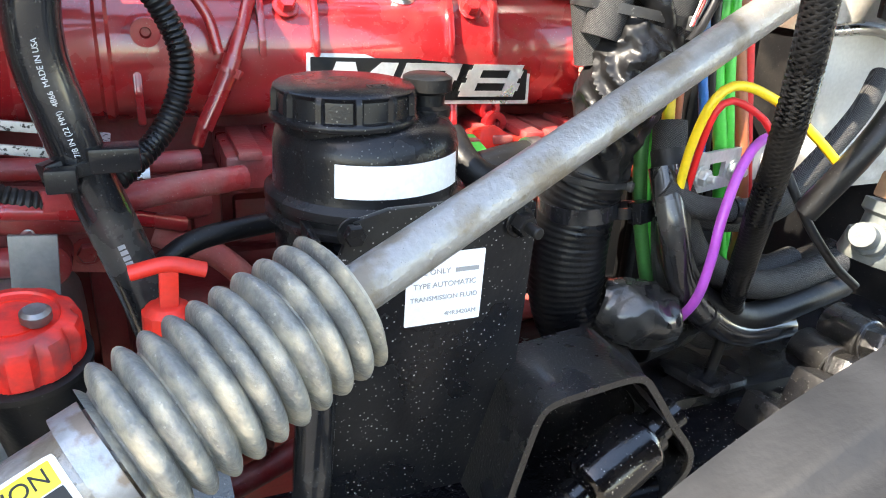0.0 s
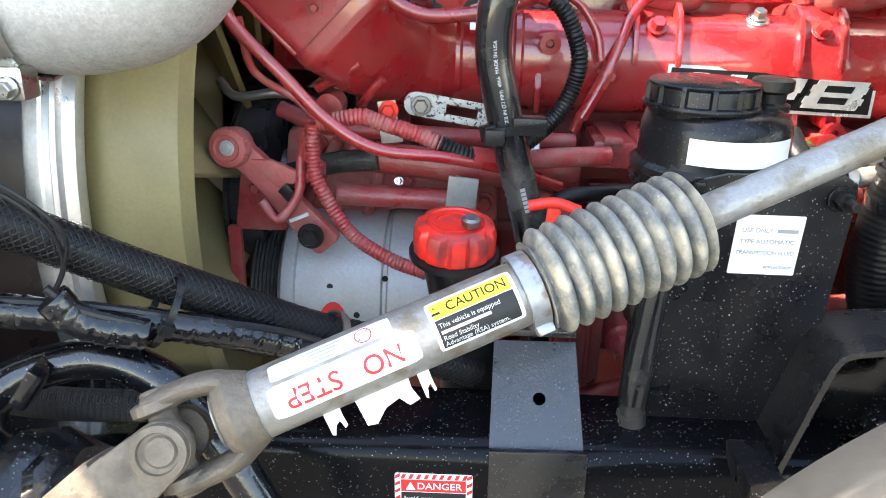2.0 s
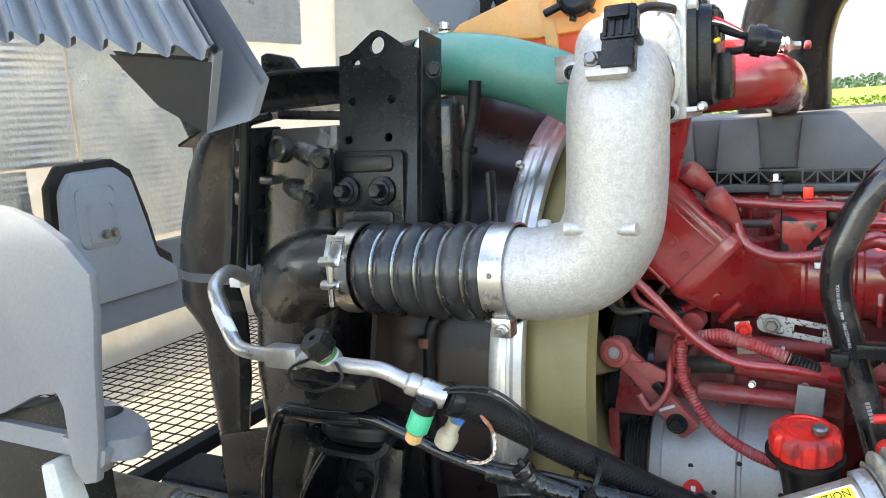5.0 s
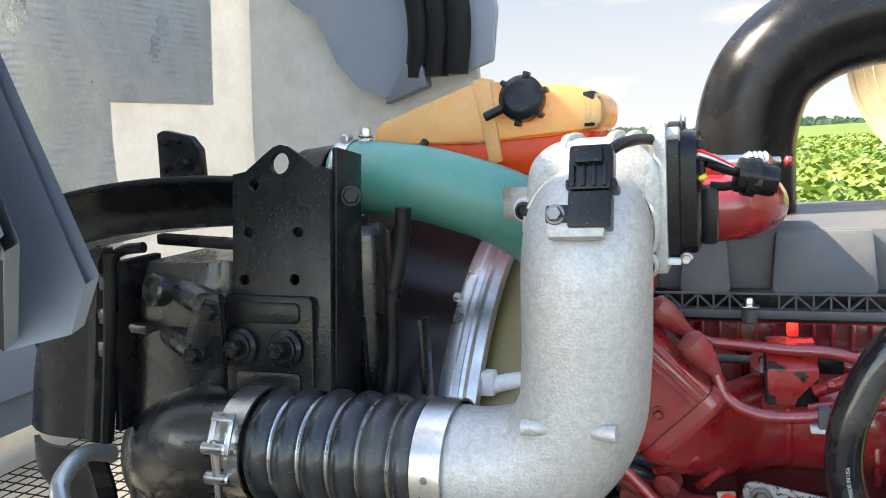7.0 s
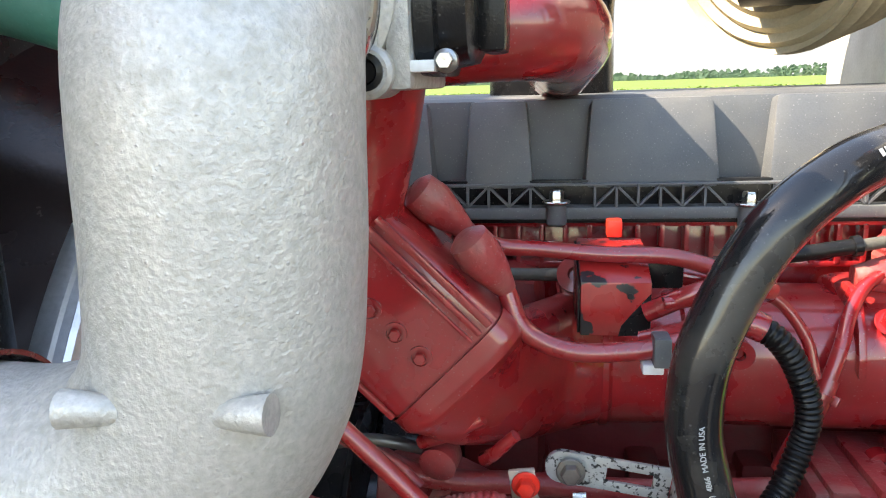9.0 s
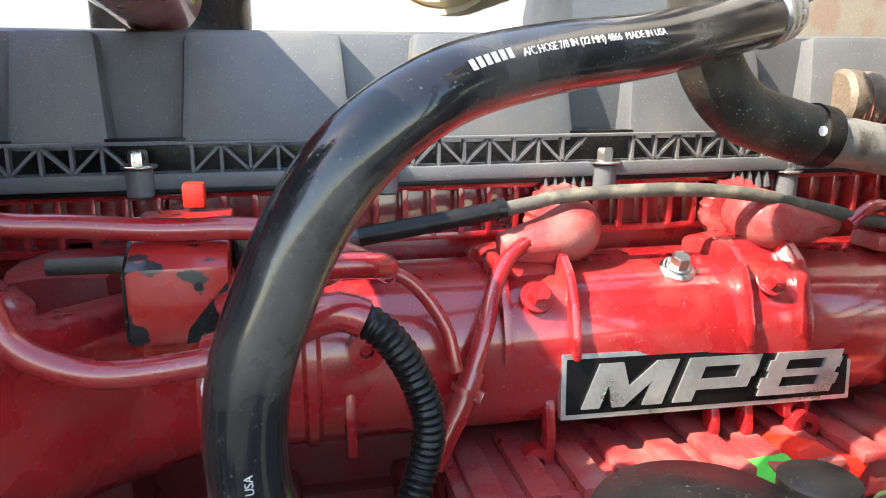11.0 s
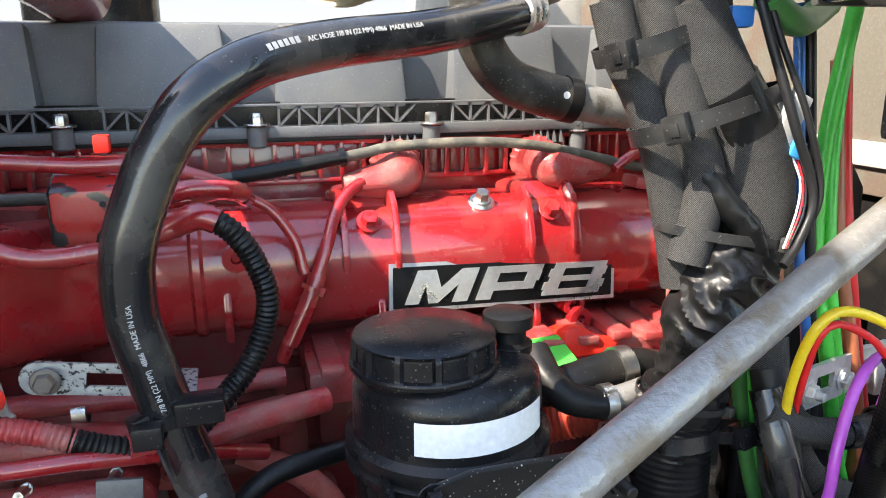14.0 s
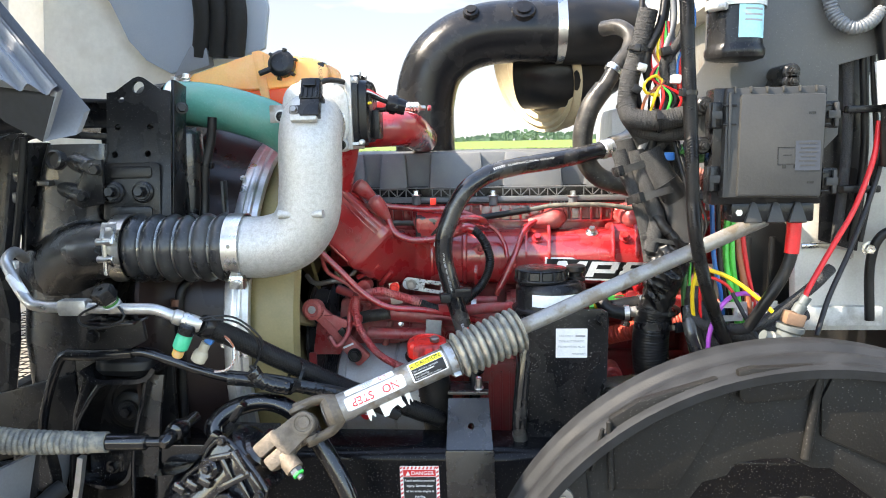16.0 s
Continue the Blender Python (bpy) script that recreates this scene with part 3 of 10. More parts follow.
for n_, w_ in ((0.030, 0.0025), (0.0375, 0.004), (0.046, 0.005)):
    part("ridge", box(B(), DF @ V(-0.058, n_, 0.001), (0.098, w_, 0.005), 0.0012, DF.to_3x3().to_4x4()), RED, duct_)
for n_ in (-0.046,):
    part("ridge", box(B(), DF @ V(-0.056, n_, 0.0008), (0.095, 0.004, 0.004), 0.0012, DF.to_3x3().to_4x4()), RED, duct_)
for a, b in (((-0.249, 0.668, 1.361), (-0.203, 0.652, 1.388)), ((-0.204, 0.672, 1.347), (-0.181, 0.657, 1.374))):
    part("gusset", tube(B(), [V(*a), (V(*a) + V(*b)) / 2 + V(-0.002, -0.004, -0.001), V(*b)], 0.0048, 14, 0.003, lambda s, u: 1.15 - 0.25 * u), RED, horn)
part("lower_boss", lathe(B(), [(0.012, 0), (0.014, 0.003), (0.014, 0.02), (0.008, 0.022)], (-0.235, 0.69, 1.345), (-0.2, -1, -0.2), 20), RED_DUSTY, horn)
part("lug", lathe(B(), [(0.013, 0), (0.015, 0.002), (0.015, 0.012), (0.006, 0.013), (0.005, 0.006)], (-0.135, 0.79, 1.452), (-0.1, -1, 0.5), 24), RED, horn)
part("lug_web", box(B(), (-0.135, 0.80, 1.437), (0.026, 0.03, 0.024), 0.004), RED, horn)
part("neck", tube(B(), [(-0.258, 0.61, 1.64), (-0.272, 0.64, 1.59), (-0.29, 0.66, 1.53)], 0.034, 28), RED, engine, "dark red casting under the throttle")
part("front_cover", box(B(), (-0.20, 0.98, 1.2), (0.08, 0.36, 0.5), 0.03), RED_DULL, engine)

# emblem
EM = facing((0.233, 0.7588, 1.3575), (1, 0.012, -0.03), (0, 0.1, 1))
badge = thing("engine_emblem", (0.233, 0.762, 1.335), "silver and black slanted emblem plate on red manifold", "emblem")
bm = prism(B(), rounded(0.228, 0.0455, 0.001), 0.006, EM)
part("plate", bm, SILVER, badge)
part("field", prism(B(), rounded(0.221, 0.0385, 0.0008), 0.004, EM @ Matrix.Translation((0, 0, 0.0006))), material("badge black", (0.003, 0.003, 0.0035), 0.3, bump=0.1), badge)


def slanted(polys, ox, parent):
    bm = B()
    for q in polys:
        if len(q) == 4 and isinstance(q[0], float):
            x0, y0, x1, y1 = q
            q = [(x0, y0), (x1, y0), (x1, y1), (x0, y1)]
        prism(bm, [(ox + x + 0.42 * y, y - 0.0155) for x, y in q], 0.003, EM @ Matrix.Translation((0, 0, 0.0022)))
    part("raised_shape", bm, SILVER, parent)


mm = [(0, 0), (0.013, 0), (0.013, 0.016), (0.0225, 0.0), (0.031, 0.0), (0.045, 0.017), (0.045, 0), (0.0595, 0), (0.0595, 0.031), (0.043, 0.031), (0.029, 0.014), (0.0175, 0.031), (0, 0.031)]
slanted([mm], -0.1, badge)
slanted([(0.0, 0.0, 0.0145, 0.031), (0.0145, 0.0245, 0.057, 0.031), (0.043, 0.0155, 0.0575, 0.0245), (0.0145, 0.008, 0.055, 0.0155)], -0.032, badge)
slanted([(0.003, 0.0255, 0.058, 0.031), (0.0, 0.018, 0.0145, 0.0255), (0.0455, 0.018, 0.06, 0.0255), (0.002, 0.013, 0.058, 0.018), (-0.002, 0.0055, 0.0145, 0.013), (0.0455, 0.0055, 0.062, 0.013), (0.0, 0.0, 0.06, 0.0055)], 0.035, badge)

# ---- cables on the engine ----
GR = "red painted engine cables"


def paintwire(pts, r, label="red painted engine cable", mat=RED, shape=None, step=0.006):
    return cable("engine_cable", pts, r, mat, label, "cable", GR, 12, step, shape)


paintwire([(-0.187, 0.664, 1.477), (-0.175, 0.66, 1.45), (-0.144, 0.66, 1.435), (-0.101, 0.66, 1.436), (-0.08, 0.66, 1.441), (-0.055, 0.66, 1.448), (-0.03, 0.665, 1.456)], 0.0068)
paintwire([(-0.215, 0.699, 1.509), (-0.195, 0.712, 1.496), (-0.165, 0.72, 1.492), (-0.12, 0.72, 1.488), (-0.07, 0.715, 1.487), (-0.03, 0.71, 1.475), (0.0, 0.72, 1.458)], 0.0062)
for a, b in (((-0.213, 0.65, 1.517), (-0.186, 0.664, 1.476)), ((-0.251, 0.685, 1.544), (-0.213, 0.70, 1.507))):
    a, b = V(*a), V(*b)
    single("cable_boot", lathe(B(), [(0.008, 0), (0.014, 0.004), (0.0155, 0.018), (0.012, 0.034), (0.007, 0.05), (0.0065, (b - a).length)], a, b - a, 20), RED_DUSTY, "dusty red rubber cable boot", "cable boot", "cable boots")
paintwire([(-0.315, 0.60, 1.44), (-0.307, 0.60, 1.424), (-0.266, 0.60, 1.382), (-0.226, 0.60, 1.342), (-0.181, 0.60, 1.317), (-0.12, 0.61, 1.309), (-0.06, 0.63, 1.295), (0.0, 0.66, 1.27)], 0.0062)
paintwire([(-0.31, 0.62, 1.43), (-0.305, 0.64, 1.38), (-0.27, 0.66, 1.35), (-0.25, 0.66, 1.33)], 0.004, "thin dark red engine wire", RED_DUSTY)
WAVE = convolute(0.0042, 0.14)
paintwire([(-0.24, 0.62, 1.335), (-0.20, 0.62, 1.343), (-0.183, 0.62, 1.339), (-0.145, 0.62, 1.328), (-0.12, 0.62, 1.318)], 0.0085, "ribbed loom tube painted red", RED_DUSTY, WAVE, 0.0008)
cable("loom_tube", [(-0.125, 0.62, 1.32), (-0.105, 0.62, 1.312), (-0.09, 0.622, 1.307)], 0.0088, RUBBER, "black ribbed loom tube", "loom tube", "", 14, 0.0008, WAVE)
paintwire([(-0.092, 0.622, 1.307), (-0.05, 0.64, 1.30), (0.0, 0.66, 1.30), (0.05, 0.68, 1.298)], 0.0105, "dusty red sleeved engine cable", RED_DUSTY)
paintwire([(-0.245, 0.62, 1.335), (-0.246, 0.62, 1.30), (-0.24, 0.615, 1.275), (-0.21, 0.61, 1.229), (-0.17, 0.60, 1.206), (-0.13, 0.585, 1.198)], 0.0075, "ribbed loom tube painted red", RED_DUSTY, WAVE, 0.0008)
paintwire([(-0.25, 0.64, 1.335), (-0.262, 0.64, 1.30), (-0.265, 0.63, 1.26), (-0.285, 0.62, 1.235), (-0.30, 0.62, 1.255)], 0.005, "thin dusty red cable", RED_DUSTY)
loop = cable("loom_tube", [(-0.05, 0.665, 1.452), (-0.032, 0.66, 1.456), (-0.014, 0.655, 1.447), (0.0, 0.655, 1.426), (0.0085, 0.655, 1.398), (0.004, 0.655, 1.37), (-0.012, 0.64, 1.345), (-0.04, 0.615, 1.325), (-0.058, 0.60, 1.315)], 0.0088, TAPE, "black ribbed loom tube looping over the manifold", "loom tube", "", 16, 0.0008, WAVE)
paintwire([(-0.095, 0.675, 1.435), (-0.06, 0.665, 1.448), (-0.035, 0.66, 1.457), (-0.022, 0.658, 1.453)], 0.0098, "red painted end of a loom tube", RED)
paintwire([(-0.08, 0.69, 1.46), (-0.04, 0.70, 1.462), (-0.015, 0.745, 1.457), (0.015, 0.752, 1.444), (0.036, 0.748, 1.416), (0.043, 0.742, 1.386)], 0.0046)
paintwire([(0.112, 0.80, 1.456), (0.09, 0.785, 1.447), (0.075, 0.77, 1.43), (0.064, 0.755, 1.405), (0.048, 0.745, 1.366), (0.03, 0.74, 1.335), (0.02, 0.74, 1.31)], 0.0058)
paintwire([(0.055, 0.748, 1.383), (0.047, 0.743, 1.364), (0.027, 0.738, 1.325)], 0.0078)
paintwire([(-0.09, 0.70, 1.45), (-0.05, 0.69, 1.47), (-0.01, 0.70, 1.468), (0.0, 0.735, 1.455)], 0.0072, "red painted cable bundle", RED)
single("cable_tie", tie(B(), (0.0495, 0.7445, 1.372), (0.4, 0.1, 0.9), 0.0082, 0.004, (1, -0.6, 0)), RED, "red painted cable tie", "cable tie")

# coil plugs under the valve cover
for x, d, wire in ((0.145, (-0.9, -0.35, -0.12), None), (0.298, (0.92, -0.25, -0.05), [(0.36, 0.795, 1.455), (0.385, 0.80, 1.468), (0.41, 0.81, 1.462), (0.43, 0.82, 1.44), (0.445, 0.83, 1.425)])):
    plug = thing("cable_plug", (x, 0.82, 1.44), "dusty red rubber cable plug with knurled collar", "cable plug", "cable plugs")
    dv = V(*d).normalized()
    c = V(x, 0.825, 1.458)
    part("collar", lathe(B(), [(0.022, 0), (0.0245, 0.003), (0.0245, 0.018), (0.02, 0.021)], c + V(0, 0.035, 0.004), (-0.25 * d[0], -1, -0.1), 40, lambda a, r, h: r + (0.0016 if int(a / (2 * math.pi) * 40) % 2 else -0.0006)), RED_DUSTY, plug)
    part("boot", tube(B(), [c + V(0, 0.01, 0.004), c + V(0.002 * d[0], -0.012, 0.0), c + dv * 0.022 + V(0, -0.012, -0.002), c + dv * 0.045 + V(0, -0.006, -0.001), c + dv * 0.062], 0.023, 24, 0.003, lambda s, u: (0.88 + 0.4 * u if u < 0.3 else 1.0 - 0.86 * (u - 0.3))), RED_DUSTY, plug)
    part("clip", box(B(), c + dv * 0.035 + V(0, -0.022, -0.004), (0.03, 0.006, 0.005), 0.001), RED_DULL, plug)
    if wire:
        paintwire(wire, 0.0052)
vl = thing("vent_line", (0.1, 0.80, 1.44), "dusty grey sleeved line with black sleeve", "line")
part("front_section", tube(B(), [(-0.2, 0.80, 1.452), (-0.1, 0.80, 1.452), (-0.018, 0.80, 1.461), (0.039, 0.80, 1.469), (0.083, 0.80, 1.4755)], 0.0054, 14), HOSE_DUSTY, vl)
part("rear_section", tube(B(), [(0.08, 0.80, 1.475), (0.11, 0.80, 1.48), (0.137, 0.80, 1.4845), (0.213, 0.80, 1.486), (0.276, 0.80, 1.4805), (0.348, 0.80, 1.465), (0.375, 0.80, 1.458), (0.46, 0.82, 1.442)], 0.005, 14), HOSE_DUSTY, vl)
part("sleeve", tube(B(), [(-0.01, 0.80, 1.462), (0.03, 0.80, 1.4675), (0.06, 0.80, 1.4722), (0.088, 0.80, 1.4765)], 0.0064, 14), RUBBER, vl, "black rubber sleeve")
part("tie", ring(B(), (0.084, 0.80, 1.4758), (1, 0, 0.15), 0.0062, 0.0085, 0.006, 20), PLASTIC, vl)

# red sensor cover
cov = thing("sensor_cover", (-0.113, 0.74, 1.43), "chipped red sheet metal sensor cover", "cover")
CHIP = material("chipped red paint", (0.38, 0.02, 0.018), 0.3, dirt=(0.012, 0.012, 0.014), amount=1.0, scale=42, fine=180, bump=0.05, coat=0.4, edge=0.012)
part("shell", prism(B(), [(0.70, 1.432), (0.70, 1.472), (0.742, 1.4895), (0.77, 1.49), (0.77, 1.432)], 0.05, facing((-0.086, 0, 0), (0, 1, 0), (0, 0, 1)), 0.002), CHIP, cov)
part("side", prism(B(), [(0.702, 1.434), (0.702, 1.470), (0.742, 1.4875), (0.768, 1.488), (0.768, 1.434)], 0.0015, facing((-0.1362, 0, 0), (0, 1, 0), (0, 0, 1))), BLACK_SATIN, cov, "bare black side")
part("bare_corner", prism(B(), [(0.002, -0.020), (0.0245, -0.018), (0.0245, 0.012), (0.014, 0.0), (0.004, -0.012)], 0.0014, facing((-0.111, 0.6996, 1.452), (1, 0, 0), (0, 0, 1))), BLACK_SATIN, cov)
part("rivet", cyl(B(), (-0.101, 0.701, 1.462), (-0.101, 0.6985, 1.462), 0.0022, 10, 0.0004), INK, cov)
part("socket", box(B(), (-0.072, 0.745, 1.47), (0.026, 0.03, 0.022), 0.003), PLASTIC, cov)
part("lead", tube(B(), [(-0.06, 0.74, 1.468), (-0.045, 0.735, 1.466), (-0.025, 0.735, 1.462)], 0.008, 14), RED, cov)
part("tab", box(B(), (-0.107, 0.765, 1.499), (0.012, 0.012, 0.014), 0.002), RED_PLASTIC, cov, "bright red plastic tab")
con = thing("wire_clip", (-0.086, 0.655, 1.43), "grey and white plastic wire clip", "clip")
part("clip", box(B(), (-0.086, 0.655, 1.439), (0.011, 0.018, 0.02), 0.0015), PLASTIC_GREY, con)
part("foot", box(B(), (-0.091, 0.658, 1.426), (0.014, 0.014, 0.007), 0.0015), LABEL, con)
cp = thing("cable_clip", (-0.17, 0.645, 1.31), "plated cable clip held by a red bolt", "clip")
part("strap", prism(B(), [(-0.009, 0.014), (0.009, 0.014), (0.009, -0.008), (0.012, -0.012), (0.012, -0.028), (-0.010, -0.028), (-0.010, -0.012), (-0.009, -0.008)], 0.004, facing((-0.1755, 0.645, 1.34), (1, 0, 0.12), (0, 0, 1)), 0.001), material("cream plated clip", (0.6, 0.55, 0.45), 0.45, 0.3, dirt=(0.4, 0.2, 0.15), amount=0.4, scale=60), cp)
part("bolt", hexbolt(B(), (-0.174, 0.641, 1.346), (0, -1, 0), 0.0065, 1.5, 0.007), RED_PLASTIC, cp)
# slotted bracket
sb = thing("slotted_bracket", (-0.12, 0.655, 1.32), "worn slotted steel bracket with bolt", "bracket")
bm = prism(B(), rounded(0.036, 0.024, 0.0115), 0.004, facing((-0.143, 0.66, 1.3485), (1, 0, -0.15), (0, 0, 1)))
SLM = facing((-0.107, 0.6605, 1.343), (1, 0, -0.15), (0, 0, 1))
for x0, x1, y0, y1 in ((-0.028, 0.032, 0.005, 0.012), (-0.028, 0.032, -0.012, -0.005), (-0.028, -0.012, -0.005, 0.005), (0.02, 0.032, -0.005, 0.005)):
    prism(bm, [(x0, y0), (x1, y0), (x1, y1), (x0, y1)], 0.0032, SLM, 0.0004)
box(bm, (-0.06, 0.64, 1.335), (0.03, 0.045, 0.022), 0.001, rot(0, 8.5, 0))
part("plate", bm, material("flaking grey steel", (0.40, 0.40, 0.39), 0.45, 0.35, dirt=(0.03, 0.03, 0.03), amount=1.0, scale=230, bump=0.3, edge=0.03), sb)
part("bolt", hexbolt(B(), (-0.1435, 0.656, 1.3485), (0, -1, 0), 0.0072, 1.4, 0.006), BOLT, sb)

part("manifold_bolt", hexbolt(lathe(B(), [(0.013, -0.006), (0.013, 0.0), (0.011, 0.002), (0.0001, 0.002)], (0.2175, 0.79, 1.43), (0, -0.45, 0.9), 24), (0.2175, 0.789, 1.432), (0, -0.45, 0.9), 0.0072, 1.3, 0.008), STEEL, engine, "plated steel bolt")
part("plug_boss", lathe(B(), [(0.0125, -0.03), (0.0125, 0.0), (0.0112, 0.0025), (0.0062, 0.003), (0.0055, -0.004), (0.0001, -0.004)], (0.305, 0.762, 1.327), (0.1, -1, -0.1), 28), RED, engine)
for x_ in (0.135, 0.293):
    for k in range(5):
        part("comb_fin", prism(B(), [(0, 0), (0.004, 0), (0.0025, 0.013), (0.0015, 0.013)], 0.014, facing((x_ + 0.0075 * k, 0.846, 1.478), (1, 0, 0), (0, 0.2, 1))), PLASTIC_GREY, vc)

# wiring tray under the manifold
tray = thing("wiring_tray", (0.25, 0.76, 1.27), "dusty red plastic wiring tray", "wiring tray")
bm = box(B(), (0.22, 0.77, 1.29), (0.36, 0.11, 0.03), 0.004)
part("channel", bm, RED_DUSTY, tray)
for k in range(11):
    part("step", box(B(), (0.06 + 0.034 * k, 0.755, 1.306 + 0.002 * (k % 3)), (0.02, 0.09, 0.008), 0.002), RED_DUSTY, tray)
part("lever", prism(B(), [(0, 0), (0.05, 0.002), (0.062, 0.014), (0.035, 0.02), (0.02, 0.03), (0.004, 0.026)], 0.06, facing((0.272, 0.71, 1.293), (1, 0, 0), (0, 0.3, 1)), 0.003), RED_PLASTIC, tray, "bright red plastic lever")
gc = thing("connector", (0.235, 0.7, 1.28), "bright green and yellow plastic connector", "connector")
part("body", box(B(), (0.232, 0.705, 1.296), (0.085, 0.05, 0.018), 0.003, rot(12, -3, 0)), WIRE_GREEN, gc)
part("seal", cyl(B(), (0.222, 0.682, 1.298), (0.222, 0.678, 1.307), 0.014, 24), WIRE_YELLOW, gc)
part("eye", cyl(B(), (0.222, 0.6795, 1.305), (0.222, 0.677, 1.309), 0.006, 16), WIRE_GREEN, gc)
PALE_RED = material("chalky red paint", (0.36, 0.12, 0.1), 0.6, dirt=(0.45, 0.36, 0.3), amount=0.8, scale=60, bump=0.3, speck=0.4)
eb = thing("engine_bracket", (0.415, 0.74, 1.27), "dusty red flanged bracket with bolt", "bracket")
part("plate", box(B(), (0.418, 0.742, 1.325), (0.042, 0.006, 0.085), 0.003, rot(0, -5, 0)), PALE_RED, eb)
part("lip", box(B(), (0.416, 0.725, 1.366), (0.046, 0.04, 0.006), 0.002, rot(0, 5, 0)), PALE_RED, eb)
part("bolt", hexbolt(B(), (0.42, 0.738, 1.305), (0, -1, 0), 0.008, 1.4, 0.009), PALE_RED, eb)

# ---- alternator with bracket arm ----
GALV_DARK = material("dull grey zinc", (0.2, 0.195, 0.185), 0.5, 0.4, dirt=(0.3, 0.28, 0.25), amount=0.5, scale=60, bump=0.3)
ARM = material("pale dusty red paint", (0.40, 0.085, 0.075), 0.6, dirt=(0.42, 0.21, 0.17), amount=0.6, scale=30, fine=240, bump=0.3, speck=0.3)
comp = thing("alternator", (-0.2, 0.72, 1.0), "dusty cast aluminium alternator with red rating plate", "alternator")
ALU_DULL = material("dusty alternator casting", (0.42, 0.42, 0.41), 0.5, 0.35, dirt=(0.42, 0.36, 0.32), amount=0.6, scale=30, bump=0.25)
part("housing", lathe(B(), [(0.085, 0), (0.095, 0.006), (0.097, 0.02), (0.094, 0.022), (0.094, 0.115), (0.09, 0.117), (0.09, 0.121), (0.094, 0.123), (0.094, 0.2), (0.08, 0.21)], (-0.30, 0.735, 1.115), (1, 0, 0), 56), ALU_DULL, comp)
part("pulley", lathe(B(), [(0.05, 0)] + [(0.078 + 0.0025 * (k % 2), 0.004 + 0.0022 * k) for k in range(15)] + [(0.06, 0.04)], (-0.337, 0.735, 1.115), (1, 0, 0), 48), HOSE_GREY, comp, "black ribbed belt and pulley")
for dx, dz in ((-0.09, 0.02), (-0.03, 0.03), (-0.06, -0.01), (0.02, 0.0)):
    p = V(-0.15 + dx, 0.735 - math.sqrt(0.094 ** 2 - (dz + 0.015) ** 2), 1.115 + dz + 0.015)
    part("vent_hole", cyl(B(), p, p + V(0, -0.0006, 0), 0.0035, 14, 0.0001), INK, comp)
rp = part("rating_plate", prism(B(), [(0.016 * math.cos(2 * math.pi * i / 28), 0.026 * math.sin(2 * math.pi * i / 28)) for i in range(28)], 0.002, facing((-0.236, 0.6385, 1.108), (1, 0, 0), (0, 0.12, 1))), INK_RED, comp, "red oval rating plate")
bars([(0, 0.009, 0.006, 0.016), (0.002, -0.010, 0.009, 0.003), (0.002, -0.015, 0.011, 0.002)], LABEL, facing((-0.236, 0.6378, 1.108), (1, 0, 0), (0, 0.12, 1)), rp)
fp = thing("fan_pulley", (-0.34, 0.79, 1.1), "dark smooth fan belt pulley with raised rims", "pulley")
part("drum", lathe(B(), [(0.05, 0), (0.112, 0.001), (0.115, 0.003), (0.115, 0.007), (0.11, 0.009), (0.109, 0.038), (0.115, 0.041), (0.115, 0.045), (0.10, 0.047), (0.05, 0.046)], (-0.366, 0.80, 1.212), (1, 0, 0), 72), HOSE_GREY, fp)
part("hub", lathe(B(), [(0.05, 0), (0.052, 0.003), (0.05, 0.012), (0.03, 0.014), (0.0001, 0.014)], (-0.322, 0.80, 1.212), (1, 0, 0), 36), BLACK_CAST, fp)
arm = thing("bracket_arm", (-0.29, 0.64, 1.2), "dusty red bracket arm with dark bolt", "bracket")
AM = facing((-0.333, 0.642, 1.303), (0.079, 0, -0.088), (0.088, 0, 0.079))
head_ = [(0.019 * math.cos(radians(a)), 0.019 * math.sin(radians(a))) for a in range(50, 311, 20)]
part("arm", prism(B(), head_ + [(0.03, -0.0125), (0.06, -0.0125), (0.085, -0.0155), (0.138, -0.0165), (0.142, -0.012), (0.142, 0.013), (0.138, 0.0165), (0.085, 0.0145), (0.062, 0.013), (0.045, 0.016), (0.03, 0.0165)], 0.016, AM, 0.004), ARM, arm)
part("web", prism(B(), [(0.02, 0.005), (0.06, 0.006), (0.074, 0.034), (0.064, 0.036), (0.035, 0.022)], 0.008, AM @ Matrix.Translation((0, 0, 0.004)), 0.003), ARM, arm)
part("lead", tube(B(), [AM @ V(0.07, 0.034, 0.0), AM @ V(0.075, 0.055, 0.0), (-0.256, 0.635, 1.30), (-0.252, 0.632, 1.325)], 0.006, 14), RED_DUSTY, arm)
kn = part("knob", lathe(B(), [(0.018, 0), (0.0205, 0.003), (0.0205, 0.012), (0.019, 0.015), (0.0135, 0.017), (0.012, 0.015), (0.0001, 0.015)], (-0.333, 0.645, 1.303), (-0.1, -1, 0.1), 60, lambda a, r, h: r + (0.0007 * math.sin(26 * a) if r > 0.018 else 0)), ARM, arm, "knurled knob")
part("knob_screw", hexbolt(B(), (-0.3345, 0.631, 1.3045), (-0.1, -1, 0.1), 0.006, 1.3, 0.004), ALU_DULL, kn)
part("bolt", hexbolt(B(), (-0.254, 0.63, 1.215), (0, -1, 0.05), 0.0095, 1.45, 0.008), BLACK_SATIN, arm)
part("spacer", box(B(), AM @ V(0.072, 0.012, 0.004), (0.02, 0.013, 0.01), 0.002, AM.to_3x3().to_4x4()), PLASTIC, arm)
part("band", box(B(), AM @ V(0.097, 0.0, 0.0015), (0.004, 0.022, 0.003), 0.001, AM.to_3x3().to_4x4() @ rot(0, 0, -18)), LABEL, arm)
